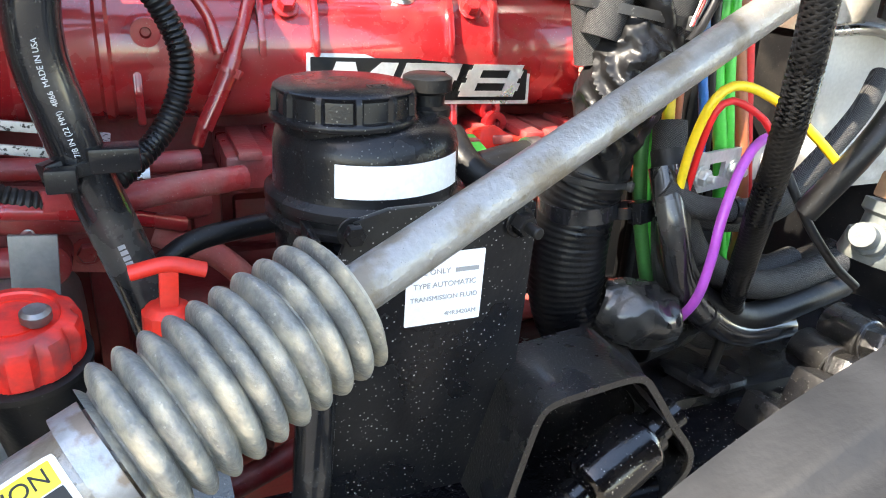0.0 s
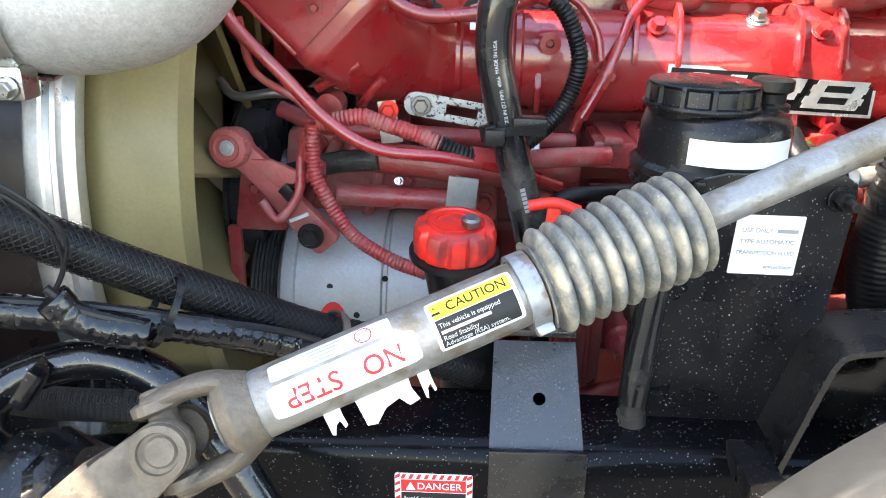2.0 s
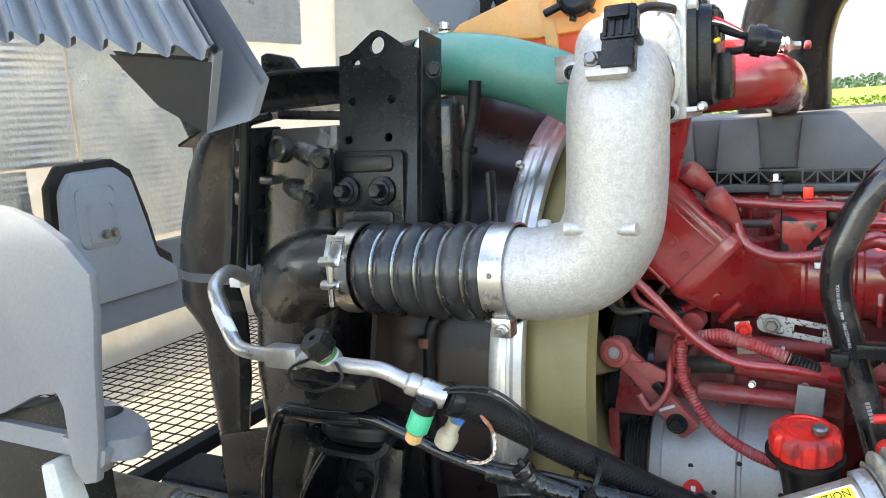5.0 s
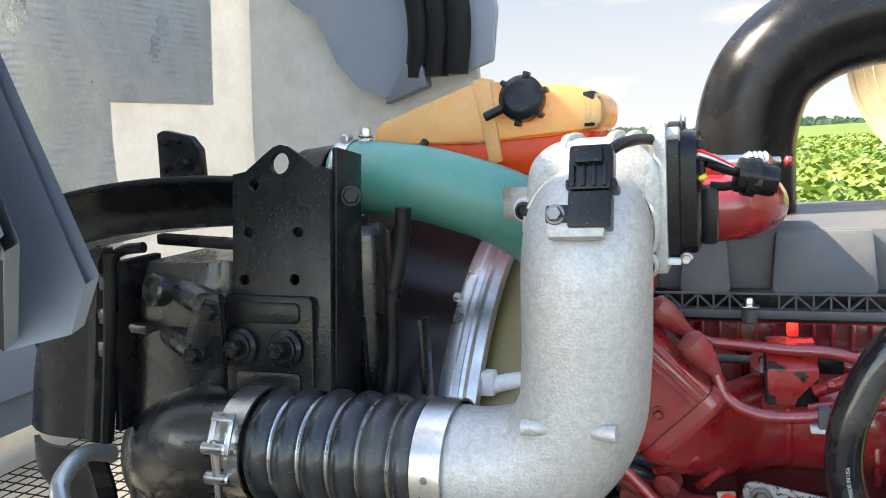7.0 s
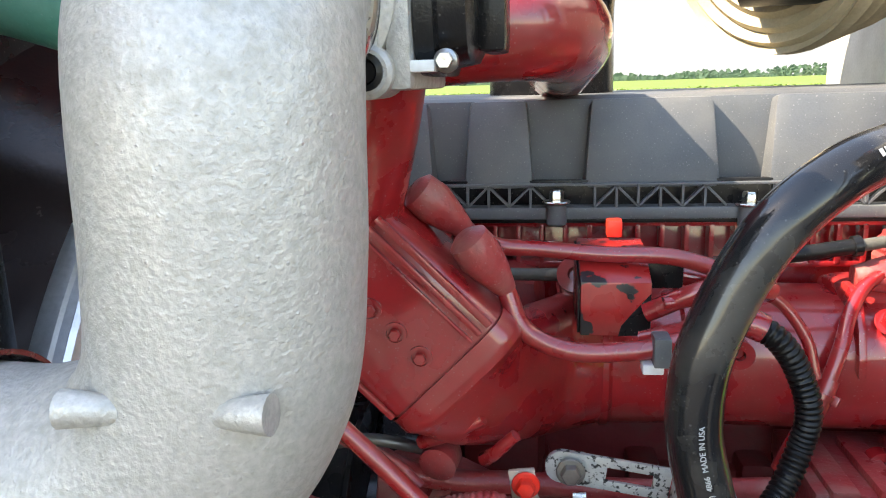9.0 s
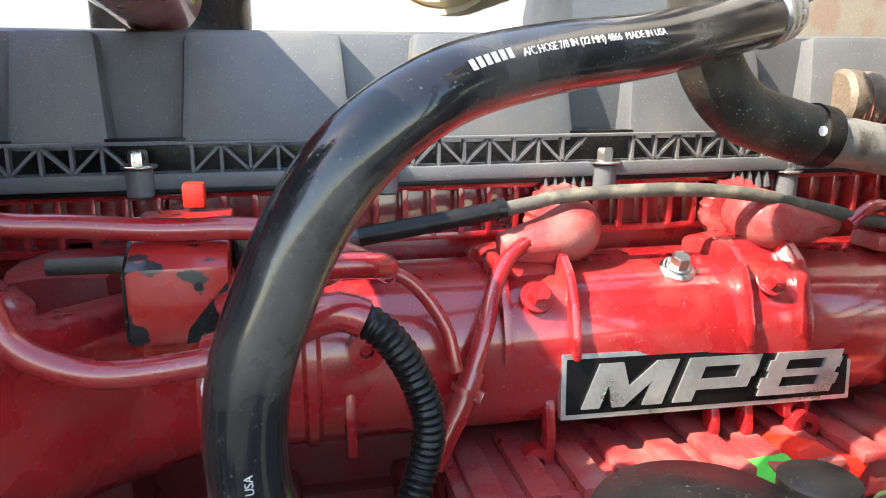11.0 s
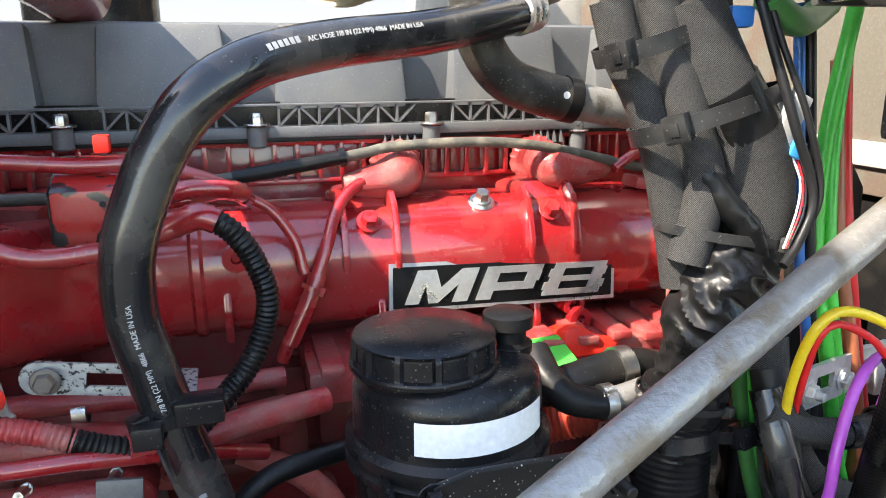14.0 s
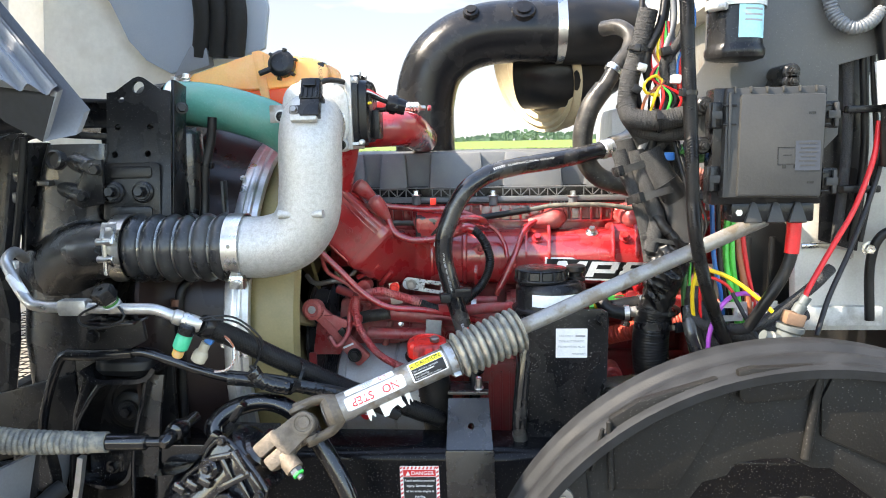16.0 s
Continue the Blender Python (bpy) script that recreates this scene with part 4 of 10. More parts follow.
bh = thing("front_bracket", (-0.32, 0.68, 1.1), "dusty red alternator mounting bracket", "bracket")
part("plate", prism(B(), [(-0.345, 1.205), (-0.29, 1.205), (-0.275, 1.24), (-0.30, 1.275), (-0.335, 1.27)], 0.02, facing((0, 0.665, 0), (1, 0, 0), (0, 0, 1)), 0.004), RED_DUSTY, bh)
part("flange", prism(B(), [(-0.352, 1.10), (-0.338, 1.10), (-0.338, 1.21), (-0.352, 1.21)], 0.01, facing((0, 0.66, 0), (1, 0, 0), (0, 0, 1)), 0.002), RED_DUSTY, bh)
for p in ((-0.30, 0.664, 1.222), (-0.318, 0.664, 1.255)):
    part("bolt", hexbolt(B(), p, (0, -1, 0), 0.006, 1.4, 0.006), RED_DUSTY, bh)
part("pipe", tube(B(), [(-0.29, 0.69, 1.262), (-0.24, 0.685, 1.278), (-0.19, 0.68, 1.286)], 0.012, 16), HOSE_OLD, bh)
part("rod", cyl(B(), (-0.235, 0.68, 1.246), (-0.10, 0.68, 1.243), 0.012, 18), RED_DUSTY, bh)
part("lug", cyl(B(), (-0.10, 0.665, 1.243), (-0.10, 0.70, 1.243), 0.018, 24), RED_DUSTY, bh)
part("steel_tab", box(B(), (-0.10, 0.62, 1.262), (0.03, 0.004, 0.05), 0.001, rot(0, 5, 0)), GALV_DARK, bh)
for p in ((-0.165, 0.655, 1.27), (-0.105, 0.65, 1.275)):
    single("hose_clamp", hexbolt(B(), p, (0, -1, 0.3), 0.004, 1.2, 0.02), STEEL, "small plated hose clamp screw", "clamp", "hose clamps")
cable("engine_hose", [(-0.22, 0.70, 1.285), (-0.15, 0.69, 1.282), (-0.06, 0.69, 1.275), (0.02, 0.72, 1.27)], 0.017, RED_DUSTY, "dusty dark red engine hose", "hose")
cable("engine_hose", [(-0.03, 0.62, 1.245), (0.0, 0.63, 1.265), (0.04, 0.64, 1.27), (0.1, 0.66, 1.268)], 0.0085, RUBBER, "black rubber engine hose", "hose")

# fuel filter and clutter low on the block
ff = thing("fuel_filter_housing", (0.02, 0.7, 0.98), "dusty red filter housing on the block", "filter housing")
part("housing", prism(B(), rounded(0.085, 0.16, 0.012), 0.1, facing((0.02, 0.66, 1.11), (1, 0, 0), (0, 0, 1)), 0.006), RED_DULL, ff)
for k in range(4):
    part("rib", box(B(), (-0.008 + 0.018 * k, 0.657, 1.11), (0.005, 0.012, 0.13), 0.002), RED_DULL, ff)
for p in ((-0.06, 0.66, 1.05), (-0.04, 0.67, 1.0), (0.09, 0.68, 1.08), (0.25, 0.70, 1.15), (0.28, 0.72, 1.05)):
    single("plug", hexbolt(cyl(B(), V(*p) + V(0, 0.06, 0), p, 0.02, 20, 0.004), p, (0, -1, 0), 0.011, 1.4, 0.014), RED_DUSTY, "dusty red threaded plug", "plug", "engine plugs")
for pts in ([(-0.1, 0.70, 1.04), (-0.02, 0.66, 1.0), (0.1, 0.68, 1.02), (0.24, 0.70, 1.04)], [(0.2, 0.70, 1.14), (0.28, 0.68, 1.135), (0.4, 0.70, 1.14)], [(0.2, 0.73, 1.1), (0.3, 0.71, 1.1), (0.42, 0.73, 1.11)]):
    paintwire(pts, 0.013, "dusty red engine pipe", RED_DUSTY)
cable("fuel_line", [(0.2, 0.69, 1.118), (0.29, 0.67, 1.117), (0.4, 0.69, 1.12)], 0.004, WIRE_BLUE, "thin blue fuel line", "line")
single("ribbed_hose", tube(B(), [(0.24, 0.70, 1.235), (0.30, 0.67, 1.258), (0.36, 0.66, 1.275), (0.45, 0.70, 1.29)], 0.018, 18, 0.0012, convolute(0.0056, 0.12)), material("bright red ribbed hose", (0.55, 0.06, 0.03), 0.45, dirt=(0.2, 0.05, 0.04), amount=0.5, scale=20), "red ribbed plastic hose", "hose")
# dusty brackets and pipes between alternator and manifold
mbk = thing("alternator_bracket", (-0.2, 0.74, 1.2), "dusty red cast alternator bracket with ribs", "bracket")
part("web", prism(B(), [(-0.315, 1.17), (-0.30, 1.30), (-0.26, 1.315), (-0.20, 1.285), (-0.10, 1.275), (-0.06, 1.24), (-0.06, 1.20), (-0.16, 1.215), (-0.22, 1.20), (-0.27, 1.205)], 0.03, facing((0, 0.735, 0), (1, 0, 0), (0, 0, 1)), 0.006), ARM, mbk)
for a, b in (((-0.295, 0.728, 1.19), (-0.24, 0.728, 1.295)), ((-0.21, 0.728, 1.205), (-0.19, 0.728, 1.28)), ((-0.12, 0.728, 1.21), (-0.10, 0.728, 1.27))):
    part("rib", cyl(B(), a, b, 0.007, 12, 0.003), ARM, mbk)
for x, z in ((-0.265, 1.285), (-0.165, 1.25), (-0.075, 1.225)):
    part("bolt", hexbolt(B(), (x, 0.733, z), (0, -1, 0), 0.0085, 1.5, 0.008), RED_DUSTY, mbk)
for k, (pts, r_) in enumerate((([(-0.30, 0.71, 1.33), (-0.25, 0.70, 1.315), (-0.17, 0.705, 1.31), (-0.08, 0.71, 1.305), (0.02, 0.73, 1.30)], 0.009), ([(-0.02, 0.72, 1.24), (0.03, 0.70, 1.22), (0.06, 0.70, 1.17), (0.05, 0.70, 1.08)], 0.011), ([(-0.36, 0.70, 1.36), (-0.34, 0.69, 1.345), (-0.29, 0.69, 1.35), (-0.24, 0.71, 1.33)], 0.005))):
    cable("engine_pipe", pts, r_, (RED_DUSTY, ARM, BOLT)[k], "dusty engine pipe beside the alternator", "pipe", "engine pipes")
for x, z in ((-0.14, 1.30), (-0.03, 1.295), (0.045, 1.13)):
    single("pipe_clamp", ring(B(), (x, 0.708, z), (1, 0, 0) if z > 1.2 else (0, 0, 1), 0.009, 0.0135, 0.01, 24), STEEL, "small plated pipe clamp", "clamp", "pipe clamps")


# ---- steering shaft ----
S0, S1 = V(-0.262, 0.285, 1.213), V(0.47, 0.53, 1.482)
sax = (S1 - S0).normalized()
toward = V(0.05, -1, 0.42)
sup = (toward - sax * sax.dot(toward)).normalized()      # the side of the shaft that faces the open bay
sside = sup.cross(sax)


def on_shaft(x):
    return S0 + (S1 - S0) * ((x - S0.x) / (S1.x - S0.x))


def round_shaft(s0, r, lift=0.0003, turn=0.0):
    """Bends a flat label round the shaft: x runs along it from s0, y round it."""
    def bend(x, y, z):
        a = y / r + turn
        return on_shaft(s0) + sax * x + (sup * math.cos(a) + sside * math.sin(a)) * (r + lift + z)
    return bend


def sticker(name, w, h, s0, r, mat, parent, lift, turn=0.0, corner=0.004, label=""):
    bm = B()
    nx, ny = 16, 12
    grid = {}
    for i in range(nx + 1):
        for j in range(ny + 1):
            x, y = w * (i / nx - 0.5), h * (j / ny - 0.5)
            ex, ey = max(0, abs(x) - (w / 2 - corner)), max(0, abs(y) - (h / 2 - corner))
            q = math.hypot(ex, ey)
            if ex > 1e-9 and ey > 1e-9 and q > corner:
                x = math.copysign(w / 2 - corner + ex * corner / q, x)
                y = math.copysign(h / 2 - corner + ey * corner / q, y)
            grid[i, j] = (x, y)
    fn = round_shaft(s0, r, lift, turn)
    top = {k: bm.verts.new(fn(x, y, 0.0002)) for k, (x, y) in grid.items()}
    for i in range(nx):
        for j in range(ny):
            bm.faces.new((top[i, j], top[i + 1, j], top[i + 1, j + 1], top[i, j + 1]))
    return part(name, bm, mat, parent, label)


GALV_WORN = material("worn bluish zinc band", (0.3, 0.31, 0.32), 0.42, 0.6, dirt=(0.16, 0.1, 0.055), amount=0.7, scale=70, bump=0.25, edge=0.05)
shaft = thing("steering_shaft", on_shaft(-0.05), "dusty galvanised steering shaft with rubber bellows and stickers", "steering shaft")
part("upper_tube", cyl(B(), on_shaft(0.02), S1, 0.0125, 28), SHAFT, shaft)
part("lower_tube", lathe(B(), [(0.018, 0), (0.0215, 0.01), (0.0215, 0.22)], on_shaft(-0.236), sax, 40), SHAFT, shaft)
part("bellows", tube(B(), [on_shaft(-0.045), on_shaft(0.0), on_shaft(0.056)], 0.0362, 44, 0.001, lambda s, u: (0.74 + 0.26 * abs(math.sin(math.pi * (s - 0.004) / 0.0113)) ** 0.65) * (1.0 if 0.03 < u < 0.975 else 0.86)), BOOT, shaft, "dusty grey ribbed rubber bellows")
bm = ring(B(), on_shaft(-0.057), sax, 0.0222, 0.0258, 0.012)
box(bm, on_shaft(-0.0515) + sup * 0.008 - sside * 0.0255, (0.012, 0.008, 0.008), 0.002, facing((0, 0, 0), sax, sup))
part("clamp_band", bm, GALV_WORN, shaft, "dull steel clamp band")
# yoke and cross joint
low = (V(-0.312, 0.262, 1.172) - on_shaft(-0.262)).normalized()
hub = on_shaft(-0.262)
bm = B()
for sgn in (1, -1):
    off = sside * (0.024 * sgn)
    tube(bm, [on_shaft(-0.22) + off * 0.62, on_shaft(-0.231) + off * 0.98, on_shaft(-0.247) + off * 1.1, hub - sax * 0.006 + off * 1.08], 0.0068, 20, 0.003, lambda s, u: 1.15 - 0.15 * u, 2.3, up=sup)
    lathe(bm, [(0.0135, 0), (0.0165, 0.002), (0.0165, 0.008), (0.0125, 0.0095), (0.0118, 0.0075), (0.0001, 0.0075)], hub + off * 0.8, off, 28)
lathe(bm, [(0.016, 0), (0.0245, 0.004), (0.0285, 0.012), (0.026, 0.018), (0.022, 0.026)], on_shaft(-0.236), sax, 32)
part("yoke", bm, YOKE, shaft)
bm = B()
LM = facing(hub, low, sup.cross(low))
for sgn in (1, -1):
    eye_ = [(0.0175 * math.cos(radians(a)), 0.0175 * math.sin(radians(a))) for a in range(100, 261, 16)]
    m_ = LM @ Matrix.Translation((0, 0, 0.026 if sgn > 0 else -0.014))
    prism(bm, [(0.05, 0.021), (0.03, 0.02)] + eye_ + [(0.03, -0.02), (0.05, -0.021)], 0.012, m_, 0.003)
    lathe(bm, [(0.015, 0), (0.0165, 0.002), (0.016, 0.007), (0.0122, 0.008), (0.0115, 0.006), (0.0001, 0.006)], LM @ V(0, 0, 0.024 * sgn), LM.to_3x3() @ V(0, 0, sgn), 28)
part("lower_yoke", bm, YOKE, shaft)
bm = B()
box(bm, LM @ V(0.056, -0.013, 0.002), (0.042, 0.022, 0.046), 0.006, LM.to_3x3().to_4x4())
box(bm, LM @ V(0.056, 0.0115, 0.002), (0.042, 0.0225, 0.046), 0.006, LM.to_3x3().to_4x4())
lathe(bm, [(0.012, 0), (0.0135, 0.003), (0.0135, 0.03)], LM @ V(0.05, 0.012, 0.012), LM.to_3x3() @ V(0, 1, 0.2), 20)
part("clamp_block", bm, YOKE, shaft)
bm = cyl(B(), on_shaft(-0.262) - sup * 0.034, on_shaft(-0.262) + sup * 0.032, 0.0095, 24)
cyl(bm, on_shaft(-0.262) - sside * 0.034, on_shaft(-0.262) + sside * 0.034, 0.009, 24)
part("cross", bm, YOKE, shaft)
PB = LM @ V(0.05, 0.036, 0.018)
PD = LM.to_3x3() @ V(0, 1, 0.2)
bm = hexbolt(B(), PB, PD, 0.0095, 1.2, 0.012, 0.02)
part("pinch_bolt", bm, BOLT, shaft)
part("paint_mark", cyl(B(), PB + PD * 0.011, PB + PD * 0.0155, 0.0092, 6, 0.001), material("green paint mark", (0.02, 0.6, 0.08), 0.4), shaft, "bright green paint mark")
# stickers
R0 = 0.0215
st = sticker("no_step_sticker", 0.094, 0.0205, -0.163, R0, LABEL, shaft, 0.0002, -0.1, 0.004, "white warning sticker")
flip = lambda f: (lambda x, y, z: f(-x, -y, z))
letters("NO   STEP", 0.0165, INK_RED, None, st, wrap=flip(round_shaft(-0.163, R0, 0.0007, -0.1)), bold=0.0001)
st2 = sticker("cleaning_sticker", 0.078, 0.0125, -0.166, R0, LABEL, shaft, 0.00015, 0.78, 0.002)
bm = B()
fn = round_shaft(-0.147, R0, 0.0003, 0.78)
for r0, r1 in ((0.0048, 0.0056),):
    loop = []
    for k in range(28):
        a = 2 * math.pi * k / 28
        loop.append((bm.verts.new(fn(r0 * math.cos(a), r0 * math.sin(a), 0.0002)), bm.verts.new(fn(r1 * math.cos(a), r1 * math.sin(a), 0.0002))))
    for k in range(28):
        p, q = loop[k], loop[(k + 1) % 28]
        bm.faces.new((p[0], p[1], q[1], q[0]))
bm.faces.new([bm.verts.new(fn(x, y, 0.0002)) for x, y in ((-0.004, -0.003), (-0.0035, -0.0036), (0.004, 0.003), (0.0035, 0.0036))])
part("ban_mark", bm, INK_RED, st2)
bm = B()
for k in range(4):
    fq = [fn(x, y, 0.0002) for x, y in ((-0.036 + 0.001 * k, 0.004 - 0.0026 * k), (-0.014 - 0.002 * k, 0.004 - 0.0026 * k), (-0.014 - 0.002 * k, 0.0029 - 0.0026 * k), (-0.036 + 0.001 * k, 0.0029 - 0.0026 * k))]
    bm.faces.new([bm.verts.new(p) for p in fq])
part("print_bar", bm, INK_GREY, st2)
cs = sticker("caution_sticker", 0.057, 0.033, -0.0855, R0, LABEL, shaft, 0.0002, 0.12, 0.002, "black and yellow caution sticker")
sticker("yellow_field", 0.052, 0.0105, -0.0855, R0, YELLOW, cs, 0.00045, 0.12 + 0.0092 / R0, 0.0005)
sticker("black_field", 0.052, 0.018, -0.0855, R0, INK, cs, 0.00045, 0.12 - 0.0055 / R0, 0.0005)
letters("CAUTION", 0.0088, INK, None, cs, wrap=round_shaft(-0.082, R0, 0.0008, 0.12 + 0.0092 / R0))
bm = B()
fn = round_shaft(-0.1065, R0, 0.0008, 0.12 + 0.0092 / R0)
bm.faces.new([bm.verts.new(fn(x, y, 0)) for x, y in ((-0.0032, -0.0026), (0.0032, -0.0026), (0, 0.003))])
part("warning_mark", bm, INK, cs)
for k, line_ in enumerate(("This vehicle is equipped", "Road Stability", "Advantage (RSA) system.")):
    letters(line_, 0.0042, INK_WHITE, None, cs, align="LEFT", wrap=round_shaft(-0.1075, R0, 0.0008, 0.12 - (0.0005 + (0, 0.0078, 0.0115)[k]) / R0))
bm = B()
fn = round_shaft(-0.1075, R0, 0.0008, 0.12 - 0.0044 / R0)
bm.faces.new([bm.verts.new(fn(x, y, 0)) for x, y in ((0, -0.001), (0.033, -0.001), (0.033, 0.001), (0, 0.001))])
part("print_bar", bm, INK_WHITE, cs)
tag = thing("torn_sticker", on_shaft(-0.13) - V(0, 0, 0.03), "torn cream sticker flap hanging from the shaft", "torn sticker")
for s0, w, d in ((-0.178, 0.011, 0.016), (-0.147, 0.036, 0.02), (-0.124, 0.008, 0.018)):
    pts = [(0, 0.004), (w, 0.004), (w * 0.98, -d * 0.35), (w * 1.05, -d * 0.8), (w * 0.85, -d * 0.86), (w * 0.72, -d * 0.5), (w * 0.45, -d * 0.62), (w * 0.22, -d), (w * 0.05, -d * 0.93)]
    part("flap", prism(B(), pts, 0.0012, facing(on_shaft(s0 - w / 2) + sup * 0.006 - sside * 0.0205, sax, V(0, 0.2, 1))), material("cream paper", (0.7, 0.66, 0.55), 0.7, bump=0.1), tag)

# ---- charge air pipe ----
pipe = thing("charge_air_pipe", (-0.29, 0.436, 1.40), "rough cast aluminium charge air elbow pipe", "air pipe")
el = part("elbow", tube(B(), [(-0.40, 0.436, 1.456), (-0.355, 0.436, 1.456), (-0.31, 0.436, 1.47), (-0.284, 0.436, 1.505), (-0.277, 0.436, 1.55), (-0.275, 0.436, 1.60), (-0.275, 0.441, 1.628), (-0.277, 0.46, 1.649), (-0.28, 0.49, 1.654)], 0.0505, 48, 0.005), ALUMINIUM, pipe)
for x0, x1 in ((-0.318, -0.297), (-0.247, -0.268)):
    part("cast_lug", tube(B(), [(x0, 0.389, 1.513), ((x0 + x1) / 2, 0.39, 1.5125), (x1, 0.3935, 1.511)], 0.0068, 14, 0.003, lambda s, u: 1.0 - 0.35 * u), ALUMINIUM, el)
part("rim", lathe(B(), [(0.050, 0), (0.0535, 0), (0.0545, 0.002), (0.0545, 0.006), (0.0535, 0.008), (0.050, 0.008)], (-0.281, 0.478, 1.649), (0, 1, 0.02), 64), STEEL, pipe, "steel clamp rim")
part("seal", ring(B(), (-0.281, 0.486, 1.649), (0, 1, 0.02), 0.046, 0.0528, 0.008, 56), RUBBER, pipe, "black rubber seal")
for a in (35, 160):
    part("rim_clip", box(B(), V(-0.281 + 0.052 * math.cos(radians(a)), 0.479, 1.649 + 0.052 * math.sin(radians(a))), (0.003, 0.008, 0.007), 0.0008, rot(0, -a, 0)), BLACK_SATIN, pipe)
part("boss", box(B(), (-0.272, 0.397, 1.667), (0.042, 0.014, 0.026), 0.004, rot(-20, 0, 0)), ALUMINIUM, pipe)
sens = thing("pressure_sensor", (-0.275, 0.39, 1.65), "black plastic boost pressure sensor with plug", "sensor")
sm = rot(-20, 0, 0)
part("body", box(B(), (-0.262, 0.398, 1.674), (0.03, 0.02, 0.026), 0.002, sm), PLASTIC, sens)
part("ear", box(B(), (-0.284, 0.396, 1.672), (0.02, 0.014, 0.014), 0.004, sm), PLASTIC, sens)
part("bolt", hexbolt(B(), (-0.286, 0.391, 1.673), (0, -1, 0.3), 0.0058, 1.3, 0.005), BOLT, sens)
part("plug", box(B(), (-0.262, 0.41, 1.702), (0.031, 0.024, 0.034), 0.004, sm), PLASTIC, sens)
for k in range(4):
    part("rib", box(B(), (-0.2735 + 0.0075 * k, 0.396, 1.70), (0.003, 0.004, 0.016), 0.0008, sm), PLASTIC, sens)
part("collar", box(B(), (-0.262, 0.411, 1.69), (0.036, 0.026, 0.007), 0.002, sm), PLASTIC, sens)
part("latch", box(B(), (-0.262, 0.398, 1.714), (0.02, 0.006, 0.012), 0.002, sm), PLASTIC, sens)
cable("sensor_wire", [(-0.258, 0.42, 1.71), (-0.246, 0.445, 1.72), (-0.232, 0.50, 1.722), (-0.215, 0.54, 1.715)], 0.0045, RUBBER, "black sleeved sensor wire", "wire")

hose = thing("charge_air_hose", (-0.49, 0.436, 1.40), "black ribbed silicone charge air hose with wire rings", "air hose")
part("hose", tube(B(), [(-0.605, 0.436, 1.455), (-0.5, 0.436, 1.455), (-0.385, 0.436, 1.456)], 0.0568, 48, 0.0015, lambda s, u: 0.80 + 0.20 * abs(math.sin(math.pi * max(0, min(1, (s - 0.026) / 0.172)) * 6)) ** 0.7), HOSE_GREY, hose)
for k in range(5):
    x = -0.579 + 0.172 / 6 * (k + 1)
    part("wire_ring", lathe(B(), [(0.0478, -0.0026), (0.0504, 0), (0.0478, 0.0026), (0.0452, 0), (0.0478, -0.0026)], (x, 0.436, 1.4555), (1, 0, 0), 56), STEEL, hose)
for x, s in ((-0.604, 1), (-0.412, -1)):
    cl = part("clamp", ring(B(), (x, 0.436, 1.4555), (1, 0, 0), 0.0535, 0.0558, 0.026, 56), STEEL, hose, "steel band clamp")
    if s > 0:
        for dz in (0.012, -0.016):
            part("trunnion", cyl(B(), (x - 0.006, 0.377, 1.462 + dz), (x + 0.02, 0.377, 1.462 + dz), 0.006, 16), STEEL, cl)
        part("screw", cyl(B(), (x + 0.007, 0.3755, 1.42), (x + 0.007, 0.3755, 1.482), 0.0036, 12), STEEL, cl)
        for dx in (0.003, 0.021):
            part("loop", box(B(), (x + dx, 0.380, 1.486), (0.006, 0.0025, 0.034), 0.001, rot(-26, 0, 0)), STEEL, cl)
        part("loop_bridge", box(B(), (x + 0.012, 0.3865, 1.50), (0.024, 0.0025, 0.008), 0.001, rot(-38, 0, 0)), STEEL, cl)
        part("rivet", cyl(B(), (x + 0.013, 0.396, 1.4963), (x + 0.013, 0.3945, 1.4975), 0.0035, 12), BOLT, cl)
    else:
        part("lug", box(B(), (x + 0.018, 0.402, 1.404), (0.024, 0.02, 0.022), 0.003), STEEL, cl)
        part("bolt", hexbolt(B(), (x + 0.02, 0.391, 1.402), (0, -1, -0.1), 0.006, 1.3, 0.006), STEEL, cl)
        part("rivet", cyl(B(), (x + 0.013, 0.382, 1.464), (x + 0.013, 0.3795, 1.464), 0.0032, 12), BOLT, cl)

# ---- throttle body ----
thr = thing("throttle_body", (-0.22, 0.58, 1.62), "cast aluminium throttle body with black actuator", "throttle body")
tb = part("housing", loft(B(), [((-0.279, 0.496, 1.668), (0.052, 0, 0), (0, 0, 0.050), 3.2), ((-0.279, 0.499, 1.668), (0.056, 0, 0), (0, 0, 0.056), 3.2), ((-0.279, 0.52, 1.668), (0.057, 0, 0), (0, 0, 0.058), 3.4), ((-0.279, 0.60, 1.668), (0.057, 0, 0), (0, 0, 0.058), 3.4), ((-0.279, 0.64, 1.664), (0.052, 0, 0), (0, 0, 0.052), 3.0)], 56), ALUMINIUM, thr)
for x0, z0 in ((-0.262, 1.7265), (-0.247, 1.7255), (-0.30, 1.7265)):
    part("rib", tube(B(), [(x0, 0.503, z0 - 0.02), (x0, 0.502, z0 - 0.004), (x0 + 0.001, 0.525, z0), (x0 + 0.001, 0.56, z0)], 0.0045, 12, 0.003), ALUMINIUM, tb)
for x0, z0 in ((-0.336, 1.667), (-0.236, 1.618)):
    part("lug", cyl(B(), (x0, 0.53, z0), (x0, 0.492, z0), 0.0115, 24, 0.002), ALUMINIUM, tb)
    part("lug_bolt", lathe(B(), [(0.008, 0), (0.008, 0.002), (0.0055, 0.0025), (0.0045, 0.0005), (0.0001, 0.0005)], (x0, 0.492, z0), (0, -1, 0), 20), BLACK_SATIN, tb)
